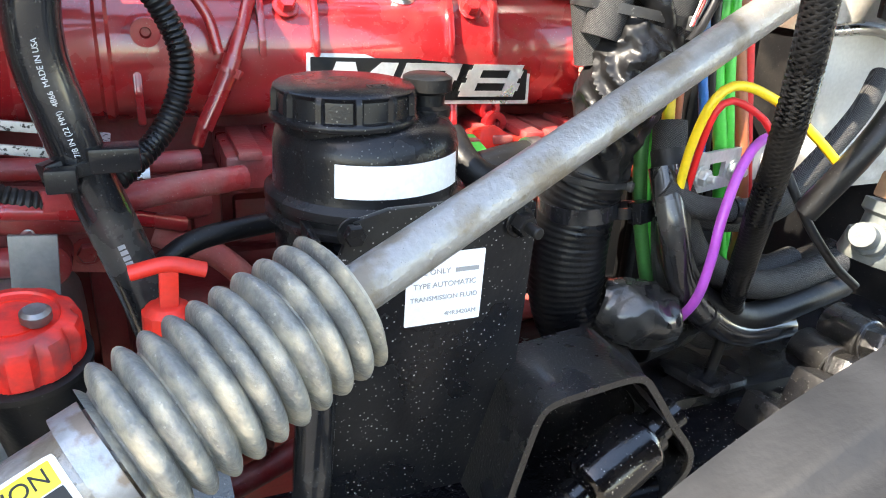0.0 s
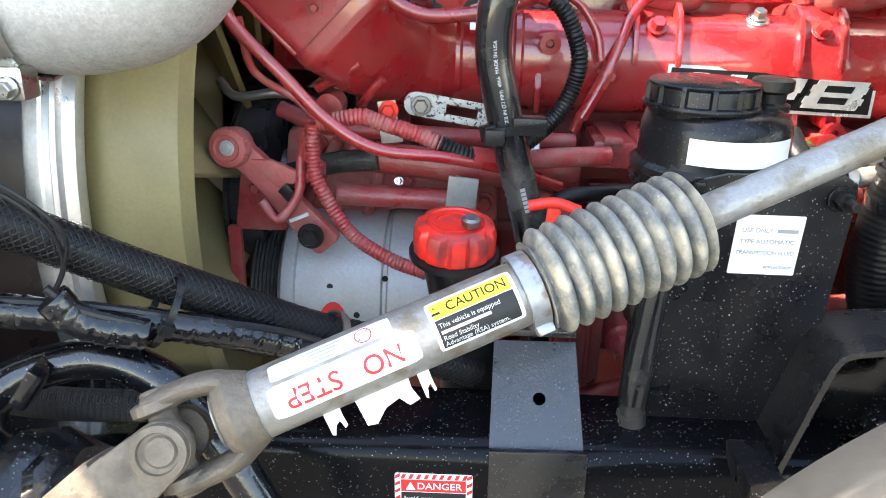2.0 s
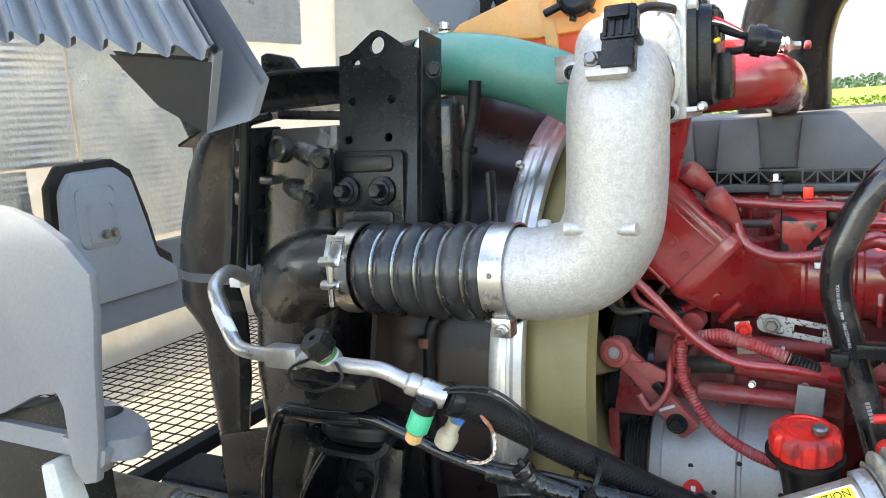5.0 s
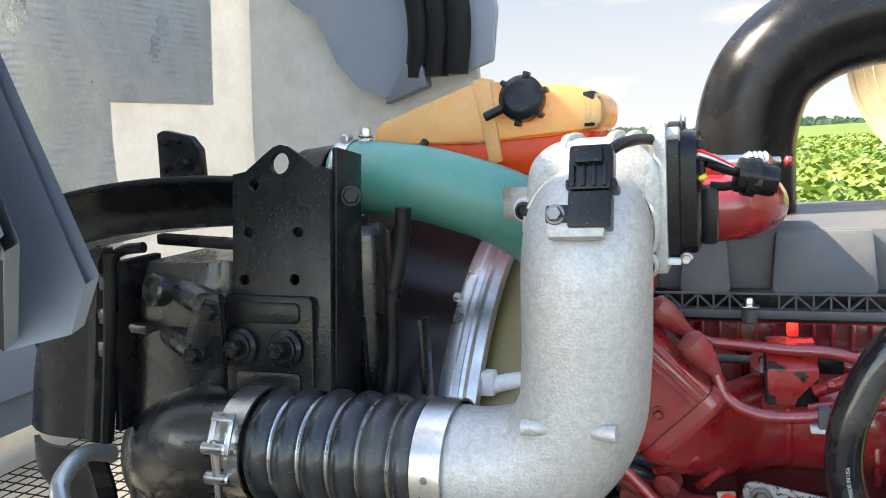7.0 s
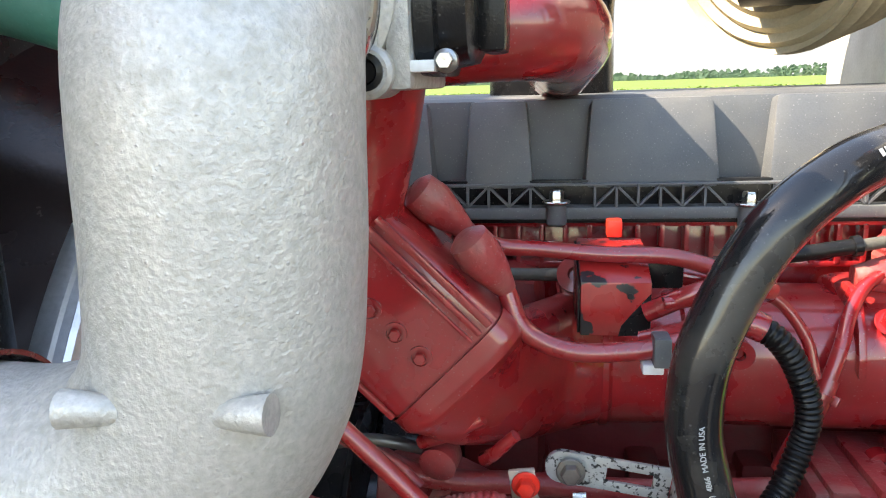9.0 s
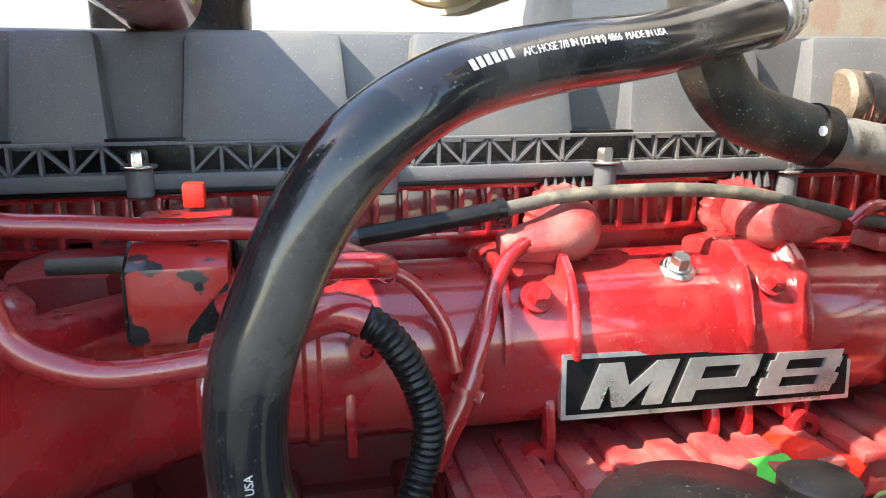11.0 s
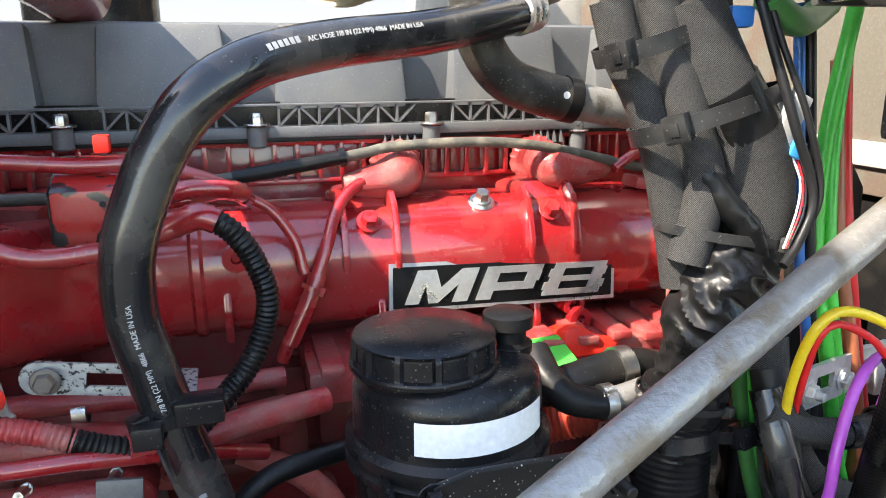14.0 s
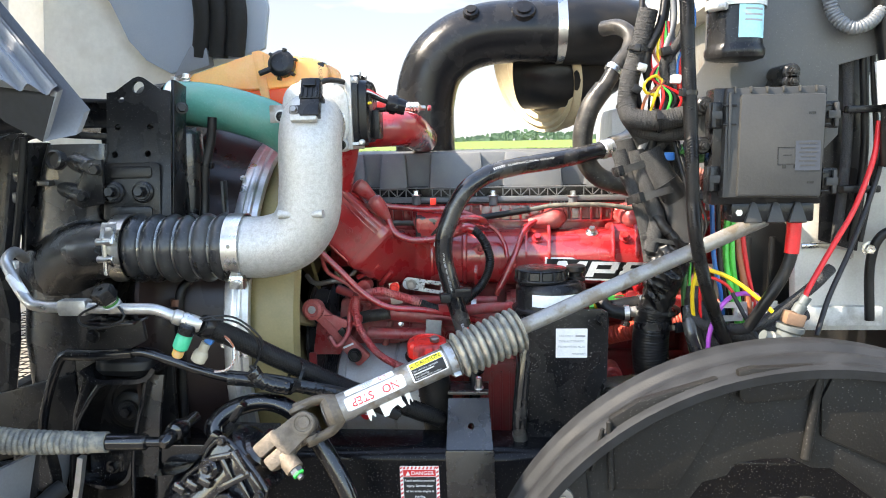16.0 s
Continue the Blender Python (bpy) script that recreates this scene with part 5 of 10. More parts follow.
cf = part("cover_flange", box(B(), (-0.2235, 0.56, 1.672), (0.011, 0.118, 0.124), 0.003), ALUMINIUM, thr)
for y_, z_ in ((0.512, 1.724), (0.54, 1.735), (0.60, 1.734)):
    part("cover_boss", cyl(B(), (-0.233, y_, z_), (-0.208, y_, z_), 0.0065, 16), ALUMINIUM, cf)
part("strap", box(B(), (-0.2365, 0.499, 1.663), (0.010, 0.006, 0.078), 0.002), ALUMINIUM, cf)
part("nut", hexbolt(lathe(B(), [(0.0085, 0), (0.0085, 0.0015), (0.007, 0.002)], (-0.2365, 0.496, 1.663), (0, -1, 0), 24), (-0.2365, 0.494, 1.663), (0, -1, 0), 0.0045, 0, 0.004, 0.007), STEEL, cf)
part("foot", box(B(), (-0.2365, 0.4985, 1.634), (0.012, 0.007, 0.018), 0.002), ALUMINIUM, cf)
act = part("actuator", loft(B(), [((-0.2175, 0.565, 1.676), (0, 0.060, 0), (0, 0, 0.060), 6.0), ((-0.209, 0.565, 1.676), (0, 0.060, 0), (0, 0, 0.060), 6.0), ((-0.208, 0.567, 1.674), (0, 0.053, 0), (0, 0, 0.054), 5.0), ((-0.196, 0.567, 1.674), (0, 0.051, 0), (0, 0, 0.052), 5.0), ((-0.193, 0.568, 1.674), (0, 0.046, 0), (0, 0, 0.047), 4.0)], 48), PLASTIC, thr, "black plastic actuator cover")
part("motor_can", box(B(), (-0.187, 0.575, 1.652), (0.014, 0.05, 0.05), 0.004), PLASTIC, act)
part("cover_screw", hexbolt(cyl(B(), (-0.204, 0.515, 1.622), (-0.204, 0.505, 1.622), 0.0052, 16), (-0.204, 0.505, 1.622), (0, -1, 0), 0.004, 0, 0.003), STEEL, act)
part("tab", box(B(), (-0.214, 0.508, 1.62), (0.012, 0.012, 0.005), 0.001), LABEL, act)
so = part("socket", loft(B(), [((-0.2025, 0.545, 1.703), (0.0135, 0, 0), (0, 0, 0.0165), 7.0), ((-0.2025, 0.527, 1.703), (0.0135, 0, 0), (0, 0, 0.0165), 7.0), ((-0.2025, 0.5255, 1.703), (0.0125, 0, 0), (0, 0, 0.0155), 7.0)], 32), PLASTIC, act)
part("socket_ring", ring(B(), (-0.2015, 0.526, 1.704), (0, -1, 0), 0.0085, 0.011, 0.0035, 28), PLASTIC, so)
part("pin_face", cyl(B(), (-0.2015, 0.527, 1.704), (-0.2015, 0.5245, 1.704), 0.0085, 20), INK, so)
part("plug_seal", cyl(B(), (-0.2045, 0.526, 1.7), (-0.2045, 0.5235, 1.7), 0.0024, 12), LABEL, so)
part("seal", tube(B(), [(-0.216, 0.5245, 1.6885), (-0.2115, 0.5225, 1.687), (-0.194, 0.5225, 1.687), (-0.189, 0.5245, 1.6885)], 0.0026, 10, 0.002), WIRE_YELLOW, act, "yellow seal")
part("socket_foot", box(B(), (-0.2045, 0.534, 1.6815), (0.024, 0.02, 0.009), 0.002), PLASTIC, act)
for k in range(3):
    cable("plug_wire", [(-0.2025 + 0.002 * k, 0.523, 1.701 + 0.0045 * k), (-0.193, 0.519, 1.704 + 0.003 * k), (-0.182, 0.523, 1.7 + 0.002 * k), (-0.168, 0.535, 1.693 + 0.001 * k)], 0.0015, (WIRE_BLACK, WIRE_WHITE, WIRE_RED)[k], "thin insulated plug wire", "wire", "throttle plug wires", 8)
cable("plug_lead", [(-0.188, 0.526, 1.7), (-0.178, 0.53, 1.695), (-0.165, 0.54, 1.69), (-0.155, 0.548, 1.687)], 0.0042, TAPE, "black taped lead to the round plug", "wire", "plug leads")
cable("plug_lead", [(-0.186, 0.56, 1.678), (-0.172, 0.557, 1.677), (-0.155, 0.555, 1.681)], 0.004, RUBBER, "black rubber lead under the round plug", "wire", "plug leads")
pl = thing("plug", (-0.13, 0.56, 1.68), "black round wiring plug", "plug")
part("body", lathe(B(), [(0.010, 0), (0.0145, 0.001), (0.0148, 0.003), (0.0148, 0.013), (0.0135, 0.0145), (0.0135, 0.03), (0.0125, 0.033), (0.0001, 0.0335)], (-0.166, 0.548, 1.688), (0.95, 0.18, -0.25), 28), PLASTIC, pl)
part("lock_ring", ring(B(), (-0.158, 0.5495, 1.686), (0.95, 0.18, -0.25), 0.0135, 0.0168, 0.009, 28), PLASTIC, pl)
part("latch", box(B(), (-0.149, 0.5365, 1.681), (0.008, 0.004, 0.006), 0.001, rot(0, 14, 0)), INK, pl)
red = thing("turbo_pipe", (-0.14, 0.7, 1.6), "red painted elbow pipe with sensor fitting", "pipe")
part("elbow", tube(B(), [(-0.235, 0.665, 1.645), (-0.20, 0.67, 1.647), (-0.17, 0.685, 1.647), (-0.15, 0.725, 1.645), (-0.145, 0.79, 1.64), (-0.145, 0.95, 1.628)], 0.0345, 32), RED, red)
part("pad", box(B(), (-0.19, 0.68, 1.688), (0.03, 0.022, 0.018), 0.004, rot(0, 4, 0)), RED, red)
part("fitting", lathe(B(), [(0.007, 0), (0.009, 0.004), (0.009, 0.02), (0.0075, 0.022), (0.0075, 0.05), (0.009, 0.052)] + [(0.0095 + 0.0022 * (k % 2), 0.054 + 0.0028 * k) for k in range(9)] + [(0.006, 0.08), (0.005, 0.083), (0.005, 0.09), (0.0001, 0.091)], (-0.205, 0.74, 1.692), (1, 0.35, -0.05), 20), STEEL, red, "plated threaded sensor fitting")
part("fitting_end", cyl(B(), (-0.115, 0.769, 1.6875), (-0.108, 0.771, 1.687), 0.0058, 14), RED, red)

# ---- green coolant hose ----
gh = thing("coolant_hose", (-0.45, 0.505, 1.65), "dusty green silicone coolant hose with steel clamp", "hose")
part("hose", tube(B(), [(-0.57, 0.60, 1.698), (-0.53, 0.60, 1.697), (-0.475, 0.60, 1.6885), (-0.425, 0.602, 1.674), (-0.387, 0.606, 1.659), (-0.355, 0.62, 1.635), (-0.335, 0.65, 1.60), (-0.33, 0.69, 1.56)], 0.04, 40, 0.005), GREEN_HOSE, gh)
cl = part("clamp", ring(B(), (-0.566, 0.60, 1.698), (1, 0, -0.02), 0.0402, 0.0422, 0.016, 48), STEEL, gh)
part("screw", cyl(B(), (-0.558, 0.60, 1.741), (-0.558, 0.585, 1.741), 0.005, 14), STEEL, cl)
part("spigot", tube(B(), [(-0.62, 0.62, 1.695), (-0.565, 0.60, 1.698)], 0.0385, 32, 0.006, None, 1, True, False), PLASTIC, gh)
part("throttle_bracket", box(B(), (-0.345, 0.512, 1.672), (0.03, 0.012, 0.03), 0.003), SHAFT, gh)

# ---- expansion tank ----
TANK = material("yellowed translucent tank plastic", (0.93, 0.60, 0.27), 0.28, dirt=(0.92, 0.44, 0.13), amount=0.7, scale=14, bump=0.05)
n = TANK.node_tree.nodes["Principled BSDF"]
n.inputs["Subsurface Weight"].default_value = 0.7
n.inputs["Subsurface Radius"].default_value = (0.08, 0.04, 0.012)
COOLANT = material("orange coolant behind plastic", (0.86, 0.11, 0.015), 0.3, dirt=(0.80, 0.05, 0.008), amount=0.6, scale=12, bump=0.05)
n = COOLANT.node_tree.nodes["Principled BSDF"]
n.inputs["Subsurface Weight"].default_value = 0.35
n.inputs["Subsurface Radius"].default_value = (0.03, 0.01, 0.004)
for m_, glow, f_ in ((TANK, (1.0, 0.62, 0.26, 1), 0.4), (COOLANT, (1.0, 0.2, 0.02, 1), 0.45)):      # light passes through the plastic
    tn, tl = m_.node_tree.nodes, m_.node_tree.links
    lit_ = tn.new("ShaderNodeBsdfTranslucent")
    lit_.inputs["Color"].default_value = glow
    two_ = tn.new("ShaderNodeMixShader")
    two_.inputs[0].default_value = f_
    tl.new(tn["Principled BSDF"].outputs[0], two_.inputs[1])
    tl.new(lit_.outputs[0], two_.inputs[2])
    tl.new(two_.outputs[0], tn["Material Output"].inputs["Surface"])
tank = thing("expansion_tank", (-0.44, 0.76, 1.69), "yellowed coolant expansion tank half full of orange coolant", "tank")
TM = facing((0, 0.715, 0), (1, 0, 0), (0, 0, 1))
part("upper_shell", prism(B(), [(-0.588, 1.732), (-0.585, 1.752), (-0.572, 1.762), (-0.46, 1.796), (-0.438, 1.799), (-0.335, 1.787), (-0.31, 1.776), (-0.302, 1.765), (-0.303, 1.744), (-0.31, 1.735), (-0.45, 1.728)], 0.13, TM, 0.008), TANK, tank)
part("lower_shell", prism(B(), [(-0.584, 1.731), (-0.45, 1.727), (-0.312, 1.7335), (-0.33, 1.712), (-0.37, 1.69), (-0.41, 1.686), (-0.50, 1.708), (-0.575, 1.722)], 0.125, TM @ Matrix.Translation((0, 0, -0.002)), 0.006), COOLANT, tank, "shell full of orange coolant")
part("seam", prism(B(), [(-0.452, 1.80), (-0.438, 1.803), (-0.430, 1.80), (-0.420, 1.705), (-0.428, 1.703), (-0.436, 1.703)], 0.02, TM @ Matrix.Translation((0, 0, 0.003)), 0.002), TANK, tank)
cp_ = part("filler_cap", lathe(B(), [(0.024, 0), (0.026, 0.004), (0.026, 0.016), (0.02, 0.022), (0.016, 0.023), (0.0001, 0.0215)], (-0.39, 0.713, 1.772), (0, -1, 0.25), 36), PLASTIC, tank, "black plastic filler cap")
for k in range(6):
    a = 2 * math.pi * k / 6 + 0.3
    part("grip", box(B(), V(-0.39 + 0.027 * math.cos(a), 0.705, 1.774 + 0.027 * math.sin(a)), (0.008, 0.016, 0.006), 0.0015, rot(0, -math.degrees(a), 0)), PLASTIC, cp_)
part("overflow_nipple", cyl(B(), (-0.405, 0.70, 1.768), (-0.432, 0.69, 1.756), 0.0055, 14), PLASTIC, tank)
part("level_sensor", box(B(), (-0.318, 0.73, 1.758), (0.016, 0.03, 0.04), 0.004), PLASTIC, tank)
part("nipple", cyl(B(), (-0.505, 0.69, 1.735), (-0.515, 0.68, 1.718), 0.005, 12), PLASTIC, tank)
hb = thing("spring_stud", (-0.54, 0.6, 1.70), "plated stud with coil spring", "stud")
part("spring", tube(B(), [(-0.54 + 0.008 * math.cos(k * 0.7), 0.60 + 0.008 * math.sin(k * 0.7), 1.715 + 0.0009 * k) for k in range(32)], 0.002, 8, 0.003), STEEL, hb)
part("head", hexbolt(cyl(B(), (-0.54, 0.6, 1.70), (-0.539, 0.6, 1.742), 0.005, 14), (-0.539, 0.6, 1.742), (0.05, 0, 1), 0.0065, 1.3, 0.008), STEEL, hb)

# ---- radiator stack ----
rad = thing("radiator", (-0.62, 0.6, 0.85), "black radiator and charge air cooler stack", "radiator")
part("core", box(B(), (-0.63, 1.05, 1.3), (0.15, 0.92, 0.78), 0.006), BLACK_SATIN, rad)
TK = ((1.628, -0.732, -0.622, 0.452, 6.0), (1.60, -0.742, -0.622, 0.446, 5.0), (1.56, -0.756, -0.628, 0.445, 4.0), (1.51, -0.772, -0.632, 0.445, 3.2), (1.45, -0.789, -0.635, 0.443, 3.0), (1.38, -0.80, -0.642, 0.44, 3.0), (1.30, -0.81, -0.66, 0.44, 3.0), (1.20, -0.808, -0.675, 0.445, 3.0), (1.08, -0.795, -0.685, 0.45, 3.0), (0.95, -0.785, -0.69, 0.46, 3.0))
et = part("end_tank", loft(B(), blend([(((x0 + x1) / 2, y0 + 0.07, z), ((x1 - x0) / 2, 0, 0), (0, 0.07, 0), pw) for z, x0, x1, y0, pw in TK], 4), 48), BLACK_CAST, rad, "black cast charge air cooler end tank")
part("outlet", tube(B(), [(-0.735, 0.515, 1.405), (-0.705, 0.475, 1.43), (-0.665, 0.445, 1.45), (-0.63, 0.437, 1.455), (-0.59, 0.436, 1.455)], 0.0485, 40, 0.004, lambda s, u: 1.0 + 0.75 * (1 - u) ** 2.2), BLACK_CAST, et)
part("top_flange", strip(B(), [[(-0.752 - 0.004 * k, 0.438 + 0.02 * j, 1.632 - 0.03 * k) for j in range(4)] for k in range(7)], 0.008), BLACK_CAST, et)
for k in range(3):
    part("flange_lug", box(B(), (-0.758 - 0.006 * k, 0.436, 1.612 - 0.035 * k), (0.016, 0.014, 0.018), 0.004), BLACK_CAST, et)
part("core_plug", lathe(B(), [(0.0165, -0.01), (0.0165, 0.008), (0.013, 0.010), (0.0115, 0.004), (0.0001, 0.0035)], (-0.703, 0.445, 1.602), (-0.25, -1, 0.2), 28), BLACK_CAST, et)
part("lug", box(B(), (-0.722, 0.44, 1.565), (0.022, 0.022, 0.010), 0.003, rot(0, 6, 0)), BLACK_CAST, et)
part("arm_boss", tube(B(), [(-0.70, 0.46, 1.555), (-0.675, 0.447, 1.548), (-0.655, 0.438, 1.543)], 0.014, 20, 0.003, lambda s, u: 1.25 - 0.25 * u), BLACK_CAST, et)
part("arm_boss", tube(B(), [(-0.685, 0.462, 1.60), (-0.655, 0.448, 1.592), (-0.632, 0.438, 1.586)], 0.014, 20, 0.003, lambda s, u: 1.2 - 0.2 * u), BLACK_CAST, et)
gus = part("gusset_plate", prism(B(), [(-0.643, 1.602), (-0.619, 1.602), (-0.621, 1.53), (-0.66, 1.523), (-0.671, 1.528), (-0.672, 1.541)], 0.008, facing((0, 0.43, 0), (1, 0, 0), (0, 0, 1)), 0.002), BLACK_SATIN, et)
for x, z in ((-0.629, 1.585), (-0.654, 1.542)):
    part("bolt", hexbolt(B(), (x, 0.43, z), (0, -1, 0.05), 0.0085, 1.35, 0.008), BLACK_SATIN, gus)
# recessed wall between the tank and the shroud, with a round boss
part("recess_wall", prism(B(), [(-0.70, 1.40), (-0.46, 1.40), (-0.46, 0.95), (-0.70, 0.95)], 0.02, facing((0, 0.545, 0), (1, 0, 0), (0, 0, 1)), 0.004), BLACK_SATIN, rad)
for x, z, r in ((-0.605, 1.36, 0.014), (-0.58, 1.40, 0.01)):
    part("wall_boss", lathe(B(), [(r, -0.004), (r, 0.004), (r * 0.8, 0.006), (r * 0.7, 0.003), (0.0001, 0.003)], (x, 0.545, z), (0, -1, 0), 24), BLACK_SATIN, rad)
part("gusset", prism(B(), [(-0.60, 1.345), (-0.585, 1.345), (-0.535, 1.26), (-0.54, 1.25), (-0.60, 1.25)], 0.05, facing((0, 0.49, 0), (1, 0, 0), (0, 0, 1)), 0.004), BLACK_GLOSS, rad)
# upright side channel with the lifting eye
PM = facing((-0.573, 0.4725, 1.655), (1, 0, 0.01), (0, 0.17, 1))
sp = thing("radiator_side_channel", (-0.575, 0.46, 1.5), "satin black steel side channel with lifting eye and holes", "bracket")
def holed(bm, outline, holes, depth, m):
    """A plate with round holes through it: holes are (x, y, r)."""
    pts, edges = [], []
    for loop in [outline] + [[(x + r * math.cos(2 * math.pi * k / 20), y + r * math.sin(2 * math.pi * k / 20)) for k in range(20)] for x, y, r in holes]:
        k0 = len(pts)
        pts += [Vector(p) for p in loop]
        edges += [(k0 + k, k0 + (k + 1) % len(loop)) for k in range(len(loop))]
    vs, es, fs = mathutils.geometry.delaunay_2d_cdt(pts, edges, [], 1, 1e-6)[:3]
    sub = bmesh.new()
    bv = [sub.verts.new((p.x, p.y, 0)) for p in vs]
    for q in fs:
        c = sum((vs[i] for i in q), Vector((0, 0))) / len(q)
        if any(math.hypot(c.x - x, c.y - y) < r * 0.99 for x, y, r in holes):
            continue
        sub.faces.new([bv[i] for i in q])
    r = bmesh.ops.extrude_face_region(sub, geom=sub.faces[:])
    for v in [g for g in r["geom"] if isinstance(g, bmesh.types.BMVert)]:
        v.co.z -= depth
    bmesh.ops.transform(sub, matrix=m, verts=sub.verts)
    merge(bm, sub)
    return bm


HOLES = [(-0.030, 0.046, 0.0055), (0.02, -0.001, 0.0055), (-0.036, 0.0, 0.0055), (0.016, -0.046, 0.0055), (-0.041, -0.046, 0.0055), (0, 0.066, 0.0105)]
bm = holed(B(), [(-0.055, -0.15), (0.055, -0.15), (0.055, 0.057), (0.048, 0.06), (0.04, 0.06), (0.017, 0.076), (0.008, 0.082), (0.0, 0.084), (-0.008, 0.082), (-0.017, 0.076), (-0.04, 0.06), (-0.055, 0.058)], HOLES, 0.005, PM)
part("face", bm, BLACK_SATIN, sp)
part("eye_boss", ring(B(), PM @ V(0, 0.066, -0.001), PM.to_3x3() @ V(0, 0, 1), 0.0105, 0.014, 0.0018), BLACK_SATIN, sp)
part("flank", box(B(), (-0.5185, 0.497, 1.60), (0.006, 0.05, 0.26), 0.002, rot(-9.6, 0, 0)), BLACK_SATIN, sp)
PL = facing((-0.582, 0.449, 1.547), (1, 0, 0), (0, 0.12, 1))
lp = part("lower_plate", prism(B(), rounded(0.098, 0.098, 0.008), 0.008, PL, 0.002), BLACK_SATIN, sp)
part("raised_band", prism(B(), rounded(0.072, 0.02, 0.006), 0.004, PL @ Matrix.Translation((0, 0.033, 0.003)), 0.002), BLACK_SATIN, lp)
part("raised_band", prism(B(), rounded(0.072, 0.02, 0.006), 0.004, PL @ Matrix.Translation((0, -0.033, 0.003)), 0.002), BLACK_SATIN, lp)
for x in (-0.029, 0.021):
    bm = cyl(B(), PL @ V(x, 0.0, 0), PL @ V(x, 0.0, 0.008), 0.018, 30, 0.003)
    cyl(bm, PL @ V(x, 0.0, 0.008), PL @ V(x, 0, 0.011), 0.0135, 26, 0.001)
    hexbolt(bm, PL @ V(x, 0, 0.011), PL.to_3x3() @ V(0, 0, 1), 0.009, 0, 0.009)
    part("bushing_bolt", bm, BLACK_SATIN, lp)
part("flange_bolt", hexbolt(B(), (-0.508, 0.50, 1.685), (0.5, -1, 0.1), 0.008, 1.3, 0.007), BLACK_SATIN, sp)
part("side_tank", loft(B(), blend([((-0.524, 0.56, 1.652), (0.012, 0, 0), (0, 0.012, 0), 2.4), ((-0.524, 0.555, 1.642), (0.024, 0, 0), (0, 0.026, 0), 2.0), ((-0.525, 0.555, 1.60), (0.0275, 0, 0), (0, 0.03, 0), 2.0), ((-0.53, 0.555, 1.45), (0.028, 0, 0), (0, 0.03, 0), 2.0), ((-0.535, 0.555, 1.0), (0.028, 0, 0), (0, 0.03, 0), 2.0)], 4), 32), BLACK_CAST, rad)
part("tank_flange", prism(B(), [(-0.578, 1.2), (-0.505, 1.2), (-0.505, 1.654), (-0.568, 1.652), (-0.575, 1.649), (-0.578, 1.642)], 0.005, facing((0, 0.548, 0), (1, 0, 0), (0, 0, 1)), 0.0012), BLACK_CAST, rad)
part("flange_bolt", hexbolt(B(), (-0.559, 0.5475, 1.592), (0, -1, 0), 0.0065, 1.6, 0.006, 0.004), BLACK_SATIN, rad)
for x in (-0.52, -0.455):
    part("seam_strip", box(B(), (x, 0.53, 1.25), (0.006, 0.02, 0.62), 0.002), BLACK_SATIN, rad)
cable("drain_line", [(-0.468, 0.53, 1.67), (-0.473, 0.53, 1.63), (-0.484, 0.525, 1.58), (-0.49, 0.52, 1.5), (-0.505, 0.48, 1.40), (-0.52, 0.46, 1.35), (-0.525, 0.46, 1.1)], 0.008, RUBBER, "black rubber drain line", "line")
single("line_clamp", tie(B(), (-0.482, 0.526, 1.588), (0.15, 0, 1), 0.009, 0.005, (1, -0.4, 0)), PLASTIC, "black cable tie on a drain line", "cable tie")
single("line_clamp", ring(B(), (-0.524, 0.46, 1.352), (0, 0, 1), 0.006, 0.0095, 0.012), material("rusty brown clamp", (0.14, 0.06, 0.035), 0.6, 0.3), "rusty hose clamp on a drain line", "clamp")
# side shield
sh = thing("radiator_side_shield", (-0.82, 0.44, 1.15), "black plastic air baffle beside the radiator", "air baffle")
def baffle(rows):
    """A plastic sheet between a left and a right edge, rolled back towards its left edge."""
    lines = []
    zs = np.linspace(rows[0][0], rows[-1][0], 22)
    for z in zs:
        for (z0, l0, r0), (z1, l1, r1) in zip(rows, rows[1:]):
            if z <= z0 + 1e-9 and z >= z1 - 1e-9:
                f = (z0 - z) / (z0 - z1)
                l_, r_ = l0 + (l1 - l0) * f, r0 + (r1 - r0) * f
        line = []
        for j in range(15):
            u = j / 14
            y = 0.438 + 0.022 * max(0, 1 - u * 2.2) ** 2 - 0.006 * math.exp(-((u - 0.88) / 0.05) ** 2)
            line.append((l_ + (r_ - l_) * u, y, z))
        lines.append(line)
    return strip(B(), lines, -0.006)


part("upper_sheet", baffle([(1.646, -0.79, -0.75), (1.637, -0.835, -0.752), (1.615, -0.862, -0.755), (1.575, -0.885, -0.76), (1.50, -0.912, -0.772), (1.437, -0.927, -0.785)]), PLASTIC, sh)
part("lower_sheet", baffle([(1.424, -0.926, -0.80), (1.385, -0.93, -0.79), (1.365, -0.91, -0.79), (1.345, -0.893, -0.79), (1.29, -0.895, -0.795), (1.167, -0.887, -0.818), (1.131, -0.884, -0.865)]), PLASTIC, sh)
part("edge_strip", tube(B(), [(-0.75, 0.434, 1.64), (-0.763, 0.432, 1.55), (-0.785, 0.432, 1.44)], 0.006, 12), RUBBER, sh)
part("inner_frame", tube(B(), [(-0.718, 0.447, 1.645), (-0.744, 0.445, 1.642), (-0.757, 0.443, 1.628), (-0.766, 0.442, 1.56), (-0.778, 0.442, 1.48)], 0.0055, 12), PLASTIC, sh)
part("clip", box(B(), (-0.79, 0.43, 1.43), (0.02, 0.012, 0.014), 0.003), LABEL, sh)
